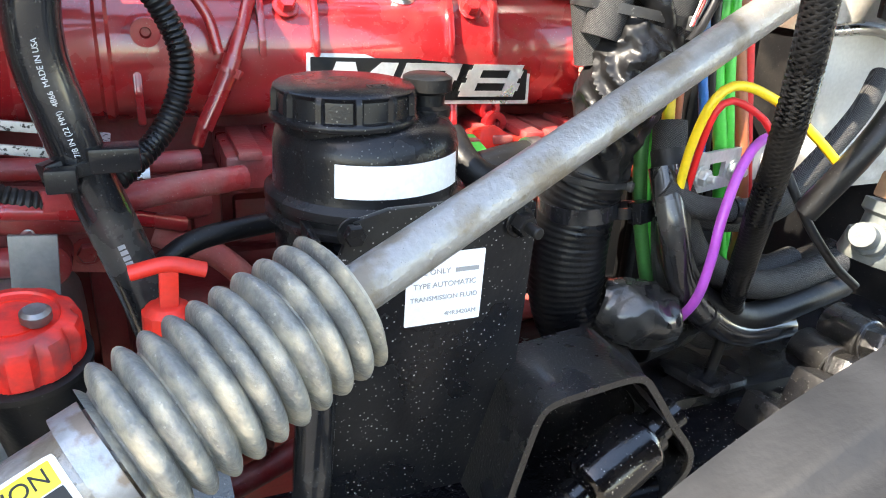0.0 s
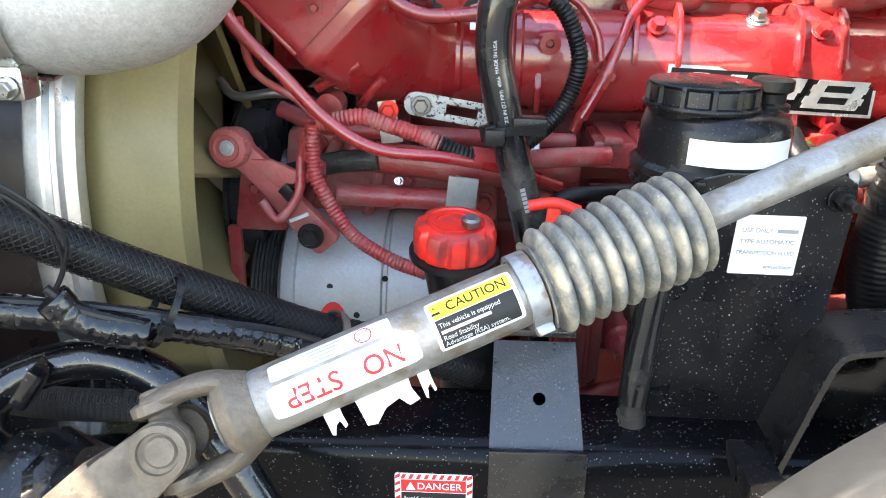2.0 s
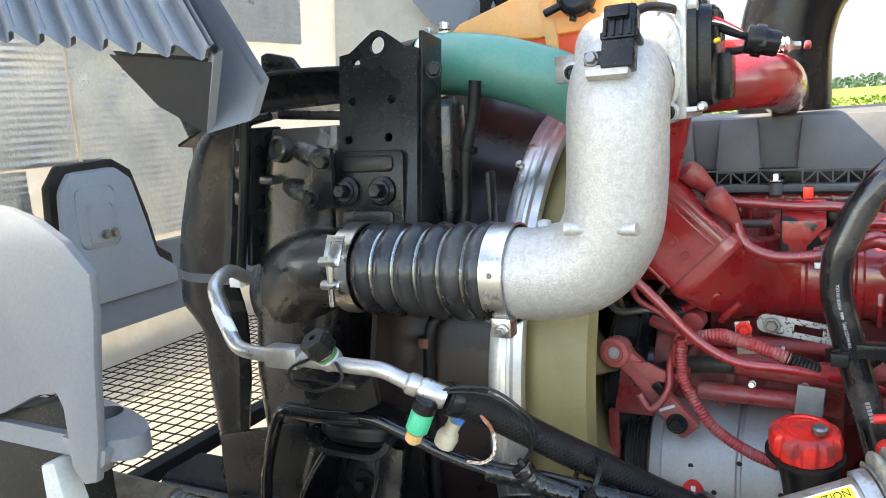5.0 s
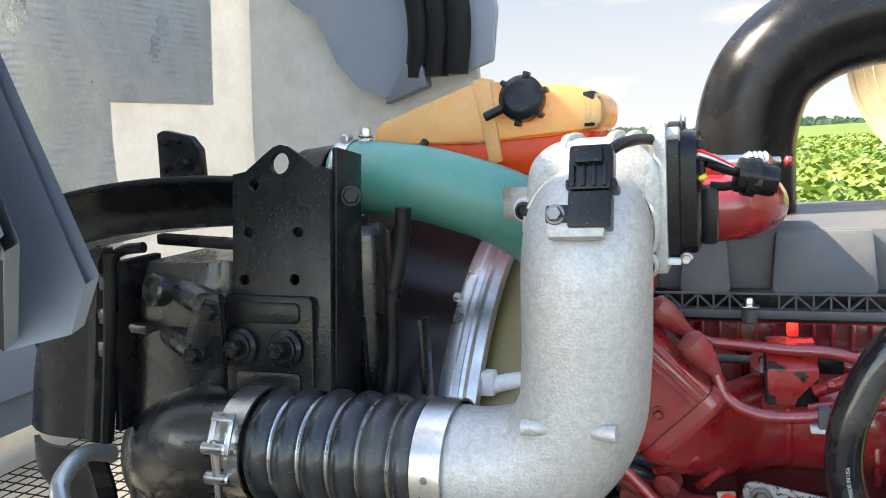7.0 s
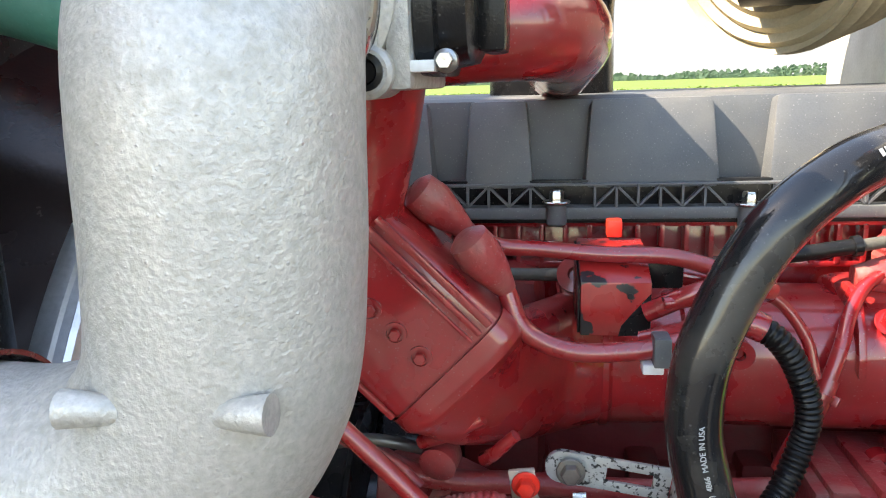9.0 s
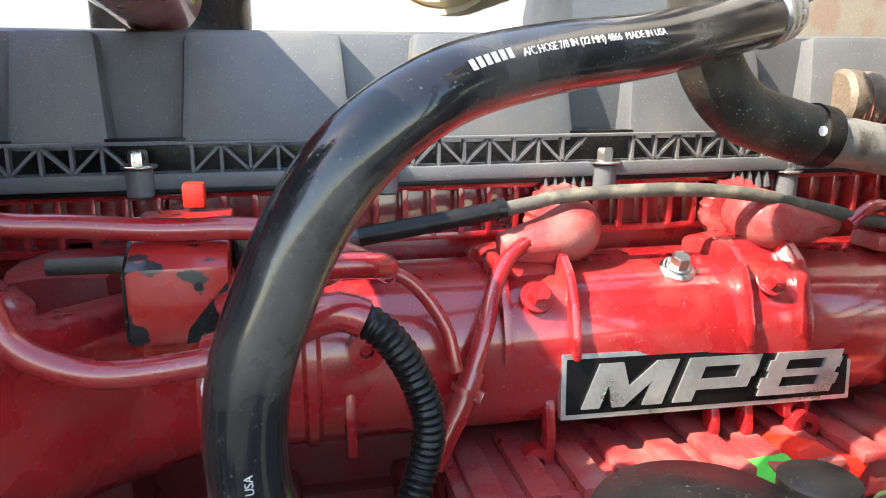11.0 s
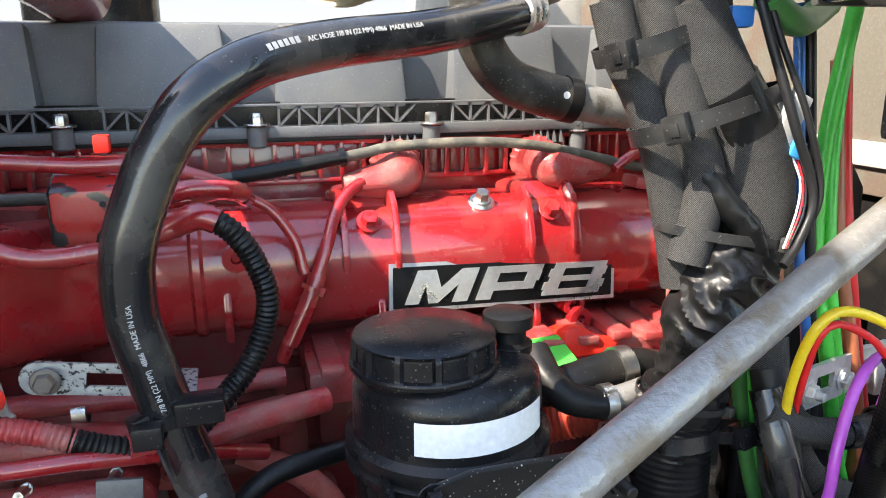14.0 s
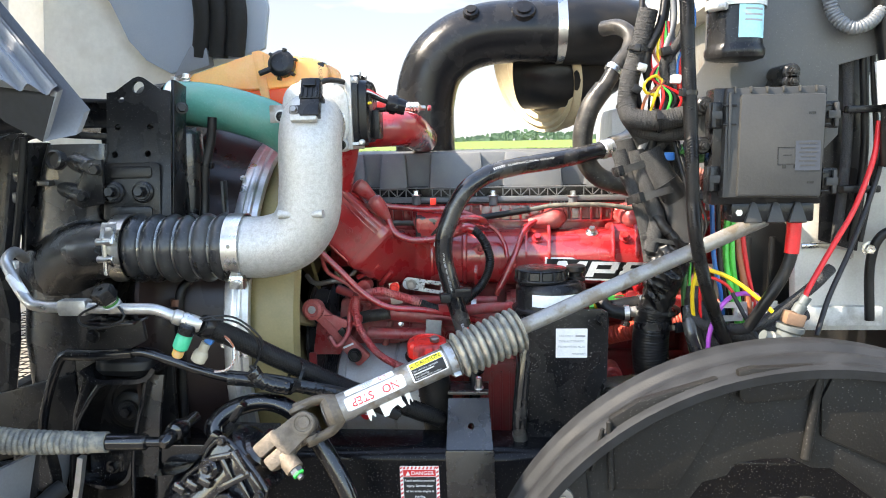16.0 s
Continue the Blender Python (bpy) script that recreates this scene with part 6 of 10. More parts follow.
# upper band that sweeps round the front of the radiator
rimz = [(-0.55, 0.60, 1.702, 1.65), (-0.66, 0.60, 1.703, 1.65), (-0.75, 0.60, 1.707, 1.648), (-0.83, 0.598, 1.706, 1.642), (-0.90, 0.592, 1.70, 1.63), (-0.97, 0.60, 1.69, 1.605), (-1.03, 0.63, 1.67, 1.57), (-1.07, 0.68, 1.64, 1.52)]
part("top_rim", strip(B(), [[(x, y + 0.012 * math.sin(math.pi * k / 6) + 0.02 * k / 6 - 0.03, z0 + (z1 - z0) * k / 6) for k in range(7)] for x, y, z0, z1 in rimz], 0.005), PLASTIC, sh)
part("rim_bead", tube(B(), [(x, y - 0.03, z0) for x, y, z0, z1 in rimz], 0.004, 10), LINER_EDGE, sh)
part("rim_shelf", strip(B(), [[(x, y - 0.01 - 0.06 * k / 3, z1 + 0.002 * k) for k in range(4)] for x, y, z0, z1 in rimz[:6]], 0.004), PLASTIC, sh)
part("cross_tab", box(B(), (-0.69, 0.50, 1.643), (0.11, 0.012, 0.012), 0.003, rot(0, 4, 0)), PLASTIC, sh)
hm = thing("hood_mount", (-1.13, 1.0, 1.70), "black hood mount plate with bolts", "mount")
HMF = facing((-1.14, 1.0, 1.745), (1, 0, 0), (0, 0, 1))
part("plate", prism(B(), [(-0.05, -0.05), (0.05, -0.05), (0.05, 0.005), (0.03, 0.03), (-0.03, 0.045), (-0.046, 0.04)], 0.02, HMF, 0.005), PLASTIC, hm)
for x, z, r in ((-0.025, 0.02, 0.009), (-0.03, -0.03, 0.007), (0.02, -0.02, 0.016), (0.005, 0.022, 0.008)):
    part("bolt", hexbolt(B(), HMF @ V(x, z, 0.001), (0, -1, 0), r * 0.8, 1.4, r), BLACK_SATIN, hm)

# ---- fan and shroud ----
FC = V(-0.44, 0.87, 1.25)
fan = thing("engine_fan", (-0.38, 0.87, 0.9), "yellowed nylon radiator fan with outer band", "fan")
part("band", lathe(B(), [(0.345, 0.0), (0.352, 0.0), (0.356, 0.02), (0.356, 0.07), (0.35, 0.088), (0.335, 0.096), (0.333, 0.092), (0.344, 0.082), (0.346, 0.07), (0.345, 0.0)], FC + V(0.01, 0, 0), (1, 0, 0), 120), FAN, fan)
for k in range(11):
    a = 2 * math.pi * k / 11
    part("blade", box(B(), FC + V(0.06, 0.235 * math.cos(a), 0.235 * math.sin(a)), (0.008, 0.21, 0.11), 0.003, rot(0, 0, 0) @ Matrix.Rotation(a, 4, "X") @ rot(0, 0, 0) @ Matrix.Rotation(radians(38), 4, "Y")), FAN, fan)
part("hub", lathe(B(), [(0.05, 0), (0.08, 0.004), (0.086, 0.015), (0.086, 0.05), (0.075, 0.06), (0.065, 0.075), (0.05, 0.08)], FC + V(0.05, 0, 0), (1, 0, 0), 48), BLACK_SATIN, fan)
part("clutch", cyl(B(), FC + V(0.12, 0, 0), FC + V(0.2, 0, 0), 0.075, 40, 0.008), BLACK_CAST, fan)
shroud = thing("fan_shroud", (-0.47, 0.87, 0.86), "black fan shroud tinted with red glow, with aluminium edge ring", "fan shroud")
part("barrel", lathe(B(), [(0.47, -0.135), (0.47, -0.128), (0.44, -0.124), (0.418, -0.112), (0.405, -0.09), (0.396, -0.05), (0.389, -0.012), (0.388, 0.0), (0.382, 0.0), (0.383, -0.02), (0.40, -0.095), (0.43, -0.13)], FC, (1, 0, 0), 140), SHROUD, shroud)
part("edge_ring", lathe(B(), [(0.367, -0.006), (0.3895, -0.016), (0.391, -0.014), (0.391, -0.002), (0.389, 0.0), (0.389, 0.006), (0.391, 0.008), (0.390, 0.012), (0.384, 0.014), (0.382, 0.024), (0.374, 0.026), (0.367, 0.024), (0.367, -0.006)], FC + V(0.002, 0, 0), (1, 0, 0), 140), SILVER, shroud)
for a in (128, 152, 176, 200):
    part("ring_bolt", hexbolt(B(), FC + V(-0.014, 0.391 * math.cos(radians(a)), 0.391 * math.sin(radians(a))), (0, math.cos(radians(a)), math.sin(radians(a))), 0.0045, 1.3, 0.004), STEEL, shroud)
part("clip_base", box(B(), (-0.41, 0.585, 1.478), (0.02, 0.02, 0.026), 0.005), LABEL, shroud)
part("clip", tube(B(), [(-0.405, 0.585, 1.475), (-0.39, 0.59, 1.478), (-0.372, 0.61, 1.476)], 0.009, 14), LABEL, shroud)

# ---- A/C line with fittings ----
ac = thing("refrigerant_pipe", (-0.6, 0.29, 1.37), "bare aluminium refrigerant pipe with fittings", "pipe")
part("pipe", tube(B(), [(-0.745, 0.40, 1.445), (-0.735, 0.36, 1.462), (-0.722, 0.32, 1.452), (-0.70, 0.305, 1.425), (-0.678, 0.295, 1.398), (-0.655, 0.29, 1.39), (-0.60, 0.29, 1.388), (-0.52, 0.29, 1.386), (-0.482, 0.29, 1.385), (-0.455, 0.292, 1.375), (-0.425, 0.30, 1.362)], 0.0082, 20, 0.005), PIPE_ALU, ac)
part("print_band", tube(B(), [(-0.708, 0.308, 1.433), (-0.695, 0.302, 1.418), (-0.684, 0.298, 1.404)], 0.0085, 20, 0.004), LABEL, ac, "white printed band")
part("block", box(B(), (-0.602, 0.29, 1.389), (0.044, 0.022, 0.024), 0.005), PIPE_ALU, ac)
vd = V(-0.22, -0.5, 0.82)
vf = part("valve", lathe(B(), [(0.012, 0), (0.013, 0.004), (0.013, 0.010), (0.0105, 0.012), (0.0105, 0.02)], (-0.541, 0.292, 1.386), vd, 20), PIPE_ALU, ac)
part("green_ring", ring(B(), V(-0.541, 0.292, 1.386) + vd * 0.0125, vd, 0.0105, 0.0122, 0.003, 24), WIRE_DKGREEN, vf)
part("valve_cap", lathe(B(), [(0.0125, 0), (0.0165, 0.002), (0.0165, 0.019), (0.0145, 0.022), (0.004, 0.0222), (0.0035, 0.019), (0.0001, 0.019)], V(-0.541, 0.292, 1.386) + vd * 0.018, vd, 6), BLACK_SATIN, ac, "black hexagon cap")
part("crimp", lathe(B(), [(0.009, 0), (0.0115, 0.003), (0.0115, 0.012), (0.010, 0.014), (0.012, 0.017), (0.012, 0.04), (0.010, 0.043)], (-0.455, 0.292, 1.375), (0.9, 0.25, -0.42), 24), PIPE_ALU, ac)
cable("cap_strap", [(-0.53, 0.28, 1.392), (-0.52, 0.275, 1.375), (-0.55, 0.272, 1.362), (-0.585, 0.274, 1.366), (-0.588, 0.278, 1.38), (-0.56, 0.276, 1.394)], 0.0018, RUBBER, "black cap retaining strap", "strap")
bmr = B()
box(bmr, (-0.555, 0.315, 1.362), (0.08, 0.05, 0.004), 0.001)
single("pipe_bracket", bmr, BLACK_GLOSS, "black steel pipe bracket", "bracket")
WEAVE = lambda s, u: 1.0 + 0.035 * math.sin(2 * math.pi * s / 0.0045)


def braid(bm, pts, r, n, pitch, w):
    """Crossing ribbons wound both ways round a hose, passing over and under one another."""
    line = glide(pts, 0.0022)
    fr = frames(line)
    for way in (1, -1):
        for k in range(n):
            last = None
            for i, (p, (_, a, b)) in enumerate(zip(line, fr)):
                t = 2 * math.pi * k / n + way * 2 * math.pi * i * 0.0022 / pitch
                rr = r + 0.0005 + 0.0004 * way * math.cos(n * t)
                now = [bm.verts.new(p + (a * math.cos(t + d) + b * math.sin(t + d)) * (rr + (0.0003 if d == 0 else 0))) for d in (-w / r, 0, w / r)]
                if last:
                    for j in (0, 1):
                        bm.faces.new((last[j], last[j + 1], now[j + 1], now[j]))
                last = now
    return bm


BH = [(-0.42, 0.305, 1.358), (-0.385, 0.34, 1.33), (-0.33, 0.38, 1.285), (-0.27, 0.42, 1.24), (-0.22, 0.45, 1.205), (-0.16, 0.48, 1.175), (-0.08, 0.52, 1.13)]
bh = thing("braided_hose", BH[0], "black refrigerant hose in a woven sleeve", "hose")
part("hose", tube(B(), BH, 0.0148, 20, 0.004), RUBBER, bh)
ws = part("woven_sleeve", braid(B(), BH, 0.0151, 14, 0.075, 0.0011), material("shiny black braid", (0.012, 0.012, 0.013), 0.3, dirt=(0.03, 0.028, 0.025), amount=0.4, scale=40, bump=0.05), bh)
tagged(ws, kind="stuff")
part("end_collar", lathe(B(), [(0.0165, 0), (0.0172, 0.002), (0.0172, 0.012), (0.0165, 0.014)], (-0.418, 0.307, 1.3565), (0.6, 0.6, -0.5), 24), PLASTIC, bh)
gcn = thing("wiring_plug", (-0.44, 0.29, 1.315), "green wiring plug with black cap", "plug")
part("body", lathe(B(), [(0.009, 0), (0.0115, 0.003), (0.0115, 0.022), (0.0095, 0.025)], (-0.447, 0.289, 1.325), (0.45, 0, 1), 20), material("sea green plastic", (0.03, 0.42, 0.22), 0.35), gcn)
part("cap", lathe(B(), [(0.012, 0), (0.012, 0.012), (0.009, 0.015)], (-0.4365, 0.289, 1.349), (0.45, 0, 1), 20), PLASTIC, gcn)
part("tip", lathe(B(), [(0.006, 0), (0.0085, 0.003), (0.0085, 0.012)], (-0.4525, 0.289, 1.313), (0.45, 0, 1), 18), TANK, gcn)
sn = thing("pressure_switch", (-0.43, 0.325, 1.29), "dusty cream pressure switch with coloured wires", "sensor")
part("body", lathe(B(), [(0.008, 0), (0.011, 0.002), (0.012, 0.012), (0.010, 0.018), (0.0075, 0.02), (0.0075, 0.034)], (-0.437, 0.325, 1.295), (0.55, 0, 1), 20), material("cream sensor plastic", (0.45, 0.40, 0.30), 0.55, dirt=(0.3, 0.22, 0.14), amount=0.5, scale=60), sn)
part("blue_seal", box(B(), (-0.413, 0.322, 1.331), (0.013, 0.012, 0.013), 0.002, rot(0, 30, 0)), WIRE_BLUE, sn, "blue seal")
for k, m_ in enumerate((WIRE_BROWN, WIRE_WHITE)):
    cable("switch_wire", [(-0.41, 0.322, 1.336), (-0.39, 0.318 + 0.003 * k, 1.338 - 0.004 * k), (-0.377, 0.32, 1.32), (-0.38, 0.325, 1.295), (-0.395, 0.33, 1.28), (-0.415, 0.335, 1.276)], 0.0018, m_, "thin pressure switch wire", "wire", "pressure switch wires", 8)
for k in range(2):
    cable("plug_lead", [(-0.432, 0.289, 1.36), (-0.41, 0.30, 1.366 + 0.004 * k), (-0.37, 0.315, 1.36 + 0.006 * k), (-0.345 + 0.008 * k, 0.33, 1.33), (-0.345, 0.34, 1.30), (-0.36, 0.345, 1.275)], 0.0016, WIRE_BLACK, "thin black plug lead", "wire", "plug leads", 8)
# glossy black lines
ln = thing("coolant_line", (-0.55, 0.34, 1.2), "glossy black steel coolant line", "line")
part("line", tube(B(), [(-0.72, 0.36, 1.16), (-0.70, 0.35, 1.22), (-0.665, 0.34, 1.292), (-0.64, 0.338, 1.302), (-0.58, 0.338, 1.302), (-0.535, 0.34, 1.306), (-0.49, 0.34, 1.294), (-0.437, 0.342, 1.275), (-0.378, 0.355, 1.255), (-0.33, 0.37, 1.246)], 0.0075, 18), BLACK_GLOSS, ln)
part("sleeve", tube(B(), [(-0.65, 0.339, 1.302), (-0.60, 0.338, 1.302), (-0.545, 0.34, 1.305)], 0.0098, 18), BLACK_GLOSS, ln)
part("collar", lathe(B(), [(0.009, 0), (0.0115, 0.003), (0.0115, 0.012), (0.009, 0.015)], (-0.40, 0.35, 1.262), (0.9, 0.2, -0.25), 18), RUBBER, ln)
CRINKLE = lambda s, u: 1.0 + 0.05 * math.sin(s * 320) * math.sin(s * 173 + 1) + 0.025 * math.sin(s * 900)
TAPE_GLOSS = material("shiny wet vinyl tape", (0.008, 0.008, 0.009), 0.14, coat=0.4, dirt=(0.03, 0.028, 0.025), amount=0.3, scale=60, fine=160, bump=0.5, speck=0.3)
for pts, r in (([(-0.40, 0.35, 1.262), (-0.34, 0.365, 1.25), (-0.28, 0.39, 1.232), (-0.22, 0.42, 1.205), (-0.15, 0.46, 1.16)], 0.0115), ([(-0.36, 0.345, 1.275), (-0.345, 0.35, 1.255), (-0.31, 0.365, 1.24)], 0.0115)):
    wb = thing("wiring_branch", pts[0], "black taped wiring branch with shiny crinkled tape", "wiring loom", "taped wiring branches")
    part("core", tube(B(), pts, r * 0.8, 14, 0.006), WIRE_BLACK, wb)
    part("tape", tube(B(), pts[:-1] if len(pts) > 3 else pts, r, 20, 0.002, CRINKLE), TAPE_GLOSS, wb)
    for k in range(3):
        part("strand", tube(B(), [V(*p) + V(0.002 * k, -0.004 + 0.005 * k, 0.009 - 0.006 * k + 0.003 * ((i + k) % 2)) for i, p in enumerate(pts)], 0.0032, 8, 0.006), WIRE_BLACK, wb)
single("cable_tie", tie(B(), (-0.305, 0.385, 1.25), (0.75, 0.4, -0.5), 0.027, 0.005, (-0.2, -1, 0.3)), PLASTIC, "black cable tie round a wiring branch", "cable tie")
single("cable_tie", tie(B(), (-0.2, 0.445, 1.195), (0.75, 0.4, -0.5), 0.026, 0.006, (0, -1, 0.6)), BOLT, "grey cable tie round a braided hose", "cable tie")

# ---- radiator mount ----
mt = thing("radiator_mount", (-0.6, 0.38, 0.98), "glossy black radiator mount bracket with rubber bush", "bracket")
part("left_cheek", fold(B(), [(-0.598, 1.253), (-0.618, 1.24), (-0.634, 1.215), (-0.652, 1.182), (-0.665, 1.13), (-0.672, 1.06), (-0.68, 0.98)], 0.0055, 0.35, 0.075), CAST_WET, mt)
part("right_cheek", fold(B(), [(-0.534, 1.256), (-0.54, 1.222), (-0.55, 1.19), (-0.561, 1.14), (-0.568, 1.06), (-0.572, 0.98)], 0.0055, 0.35, 0.075), CAST_WET, mt)
part("cradle", fold(B(), [(-0.632, 1.276), (-0.622, 1.265), (-0.604, 1.2585), (-0.57, 1.257), (-0.54, 1.2585), (-0.524, 1.266), (-0.514, 1.279)], 0.007, 0.338, 0.08), CAST_WET, mt)
part("cushion", loft(B(), blend([((-0.573, 0.385, 1.262), (0.045, 0, 0), (0, 0.032, 0), 3.0), ((-0.573, 0.385, 1.272), (0.052, 0, 0), (0, 0.038, 0), 3.0), ((-0.573, 0.385, 1.285), (0.05, 0, 0), (0, 0.036, 0), 3.0), ((-0.573, 0.385, 1.292), (0.04, 0, 0), (0, 0.03, 0), 3.0)], 3), 36), RUBBER, mt)
part("left_wing", prism(B(), [(-0.66, 1.26), (-0.612, 1.26), (-0.633, 1.225), (-0.651, 1.185), (-0.67, 1.10), (-0.70, 1.10), (-0.69, 1.18)], 0.008, facing((0, 0.40, 0), (1, 0, 0), (0, 0, 1)), 0.002), CAST_WET, mt)
part("right_wing", prism(B(), [(-0.533, 1.262), (-0.508, 1.262), (-0.52, 1.19), (-0.53, 1.09), (-0.566, 1.09), (-0.551, 1.19)], 0.008, facing((0, 0.36, 0), (1, 0, 0), (0, 0, 1)), 0.002), BLACK_CAST, mt)
part("back_plate", box(B(), (-0.61, 0.435, 1.13), (0.17, 0.012, 0.27), 0.004), BLACK_SATIN, mt)
part("side_plate", prism(B(), [(-0.86, 1.20), (-0.70, 1.24), (-0.68, 1.0), (-0.86, 1.0)], 0.012, facing((0, 0.43, 0), (1, 0, 0), (0, 0, 1)), 0.004), BLACK_SATIN, mt)
part("bush_ring", lathe(B(), [(0.046, 0), (0.048, 0.003), (0.048, 0.012), (0.044, 0.014), (0.036, 0.013), (0.034, 0.009)], (-0.594, 0.428, 1.195), (0, -1, 0), 40), RUBBER, mt)
part("bush", lathe(B(), [(0.031, 0), (0.032, 0.003), (0.031, 0.016), (0.027, 0.019), (0.018, 0.020), (0.016, 0.024), (0.0001, 0.0245)], (-0.594, 0.424, 1.187), (0, -1, 0), 36), RUBBER, mt)
part("bush_bolt", hexbolt(B(), (-0.594, 0.40, 1.187), (0, -1, 0), 0.0095, 1.5, 0.009), BLACK_SATIN, mt)
part("lower_saddle", fold(B(), [(-0.665, 1.115), (-0.648, 1.085), (-0.61, 1.075), (-0.58, 1.088), (-0.566, 1.12)], 0.006, 0.35, 0.07), CAST_WET, mt)
part("saddle_stud", hexbolt(cyl(B(), (-0.60, 0.38, 1.075), (-0.598, 0.375, 1.125), 0.009, 16), (-0.598, 0.375, 1.125), (0, -0.2, 1), 0.008, 1.3, 0.008), CAST_WET, mt)
part("edge_bead", tube(B(), [(-0.535, 0.352, 1.252), (-0.541, 0.351, 1.222), (-0.551, 0.351, 1.19), (-0.562, 0.351, 1.14), (-0.569, 0.351, 1.06), (-0.573, 0.351, 0.98)], 0.0042, 12), CAST_WET, mt)
part("edge_bead", tube(B(), [(-0.612, 0.352, 1.247), (-0.635, 0.351, 1.214), (-0.653, 0.351, 1.18), (-0.666, 0.351, 1.13), (-0.673, 0.351, 1.06), (-0.681, 0.351, 0.98)], 0.0042, 12), CAST_WET, mt)
part("upper_bracket", prism(B(), [(-0.045, 0.02), (0.045, 0.026), (0.05, -0.01), (0.01, -0.03), (-0.045, -0.024)], 0.01, facing((-0.57, 0.335, 1.335), (1, 0, 0), (0, 0, 1)), 0.003), BLACK_SATIN, mt)
part("bracket_bolt", hexbolt(B(), (-0.60, 0.329, 1.335), (0, -1, 0), 0.008, 1.4, 0.008), BLACK_SATIN, mt)
se = thing("spring_eye", (-0.52, 0.33, 0.98), "glossy black spring eye housing below the mount", "spring eye")
part("barrel", lathe(B(), [(0.03, 0), (0.043, 0.002), (0.046, 0.006), (0.046, 0.09)], (-0.525, 0.305, 1.02), (0.1, 1, 0.1), 36), BLACK_GLOSS, se)
part("cap", lathe(B(), [(0.03, 0), (0.032, -0.004), (0.02, -0.008), (0.0001, -0.008)], (-0.525, 0.305, 1.02), (0.1, 1, 0.1), 30), BLACK_CAST, se)
part("neck", loft(B(), blend([((-0.52, 0.345, 1.03), (0.034, 0, 0), (0, 0.03, 0), 2.4), ((-0.508, 0.348, 1.07), (0.022, 0, 0.004), (0, 0.022, 0), 2.4), ((-0.498, 0.352, 1.11), (0.028, 0, 0.004), (0, 0.026, 0), 3.0)], 4), 28), CAST_WET, se)
for x, z in ((-0.44, 1.06), (-0.405, 1.075)):
    part("bolt", hexbolt(cyl(B(), (x, 0.37, z), (x, 0.345, z), 0.014, 20), (x, 0.345, z), (0, -1, 0.1), 0.010, 1.3, 0.012, 0.018), BLACK_GLOSS, se)
part("web", prism(B(), [(-0.46, 1.10), (-0.38, 1.115), (-0.36, 1.06), (-0.40, 1.0), (-0.48, 1.0)], 0.03, facing((0, 0.375, 0), (1, 0, 0), (0, 0, 1)), 0.006), BLACK_CAST, se)
lk = thing("sway_link", (-0.63, 0.3, 0.98), "glossy black link with plated nut", "link")
# pale aluminium colour stands for the bright glint along the black link
part("rod", fold(B(), [(-0.62, 1.15), (-0.628, 1.11), (-0.637, 1.07), (-0.642, 1.04)], 0.009, 0.296, 0.012), PIPE_ALU, lk)
part("nut", lathe(B(), [(0.016, 0), (0.02, 0.004), (0.02, 0.012), (0.0145, 0.014), (0.0145, 0.028), (0.008, 0.03), (0.008, 0.045)], (-0.628, 0.30, 1.035), (-0.3, -0.9, -0.25), 6), BLACK_GLOSS, lk)
part("washer", cyl(B(), (-0.626, 0.31, 1.037), (-0.63, 0.297, 1.034), 0.024, 24), BLACK_GLOSS, lk)
part("arm", prism(B(), [(-0.725, 1.17), (-0.672, 1.175), (-0.664, 1.12), (-0.662, 1.06), (-0.672, 0.98), (-0.685, 0.93), (-0.745, 0.93), (-0.735, 1.02)], 0.03, facing((0, 0.29, 0), (1, 0, 0), (0, 0, 1)), 0.009), CAST_WET, lk)
# ---- hood strut ----
stt = thing("hood_strut", (-0.6, 0.27, 1.15), "hood strut with dusty ribbed boot and glossy black end", "strut")
part("boot", tube(B(), [(-0.765, 0.242, 1.208), (-0.70, 0.255, 1.194), (-0.645, 0.262, 1.19), (-0.585, 0.27, 1.187)], 0.0215, 24, 0.0012, lambda s, u: (1.0 - 0.22 * u) * (0.86 + 0.14 * abs(math.sin(math.pi * s / 0.0085)) ** 0.7)), BOOT, stt, "dusty ribbed rubber boot")
part("sleeve", tube(B(), [(-0.588, 0.27, 1.187), (-0.56, 0.272, 1.187)], 0.0155, 20, 0.004, None, 1, True, False), BOOT, stt)
part("rod", cyl(B(), (-0.562, 0.272, 1.187), (-0.502, 0.277, 1.186), 0.0125, 20), BLACK_GLOSS, stt)
part("tip", cyl(B(), (-0.504, 0.277, 1.186), (-0.475, 0.28, 1.185), 0.0075, 16), BLACK_GLOSS, stt)
part("ball_end", lathe(B(), [(0.006, -0.014), (0.011, -0.009), (0.0125, 0), (0.011, 0.009), (0.006, 0.014)], (-0.474, 0.285, 1.187), (0.2, 1, 0.3), 20), BLACK_GLOSS, stt)
part("ball_socket", lathe(B(), [(0.008, -0.016), (0.014, -0.012), (0.016, 0), (0.014, 0.012), (0.009, 0.02), (0.009, 0.05)], (-0.468, 0.31, 1.192), (0.15, 1, 0.05), 24), CAST_WET, stt)
part("tube", tube(B(), [(-0.98, 0.20, 1.245), (-0.85, 0.225, 1.222), (-0.755, 0.244, 1.206)], 0.024, 24), YOKE, stt, "dirty steel strut tube")
single("lower_hose", tube(B(), [(-0.46, 0.40, 1.16), (-0.40, 0.40, 1.155), (-0.34, 0.41, 1.15)], 0.013, 16, 0.0015, WEAVE), BRAID, "short braided hose below the radiator", "hose")
cb = thing("cross_bracket", (-0.5, 0.4, 1.08), "glossy black cross bracket with bolts", "bracket")
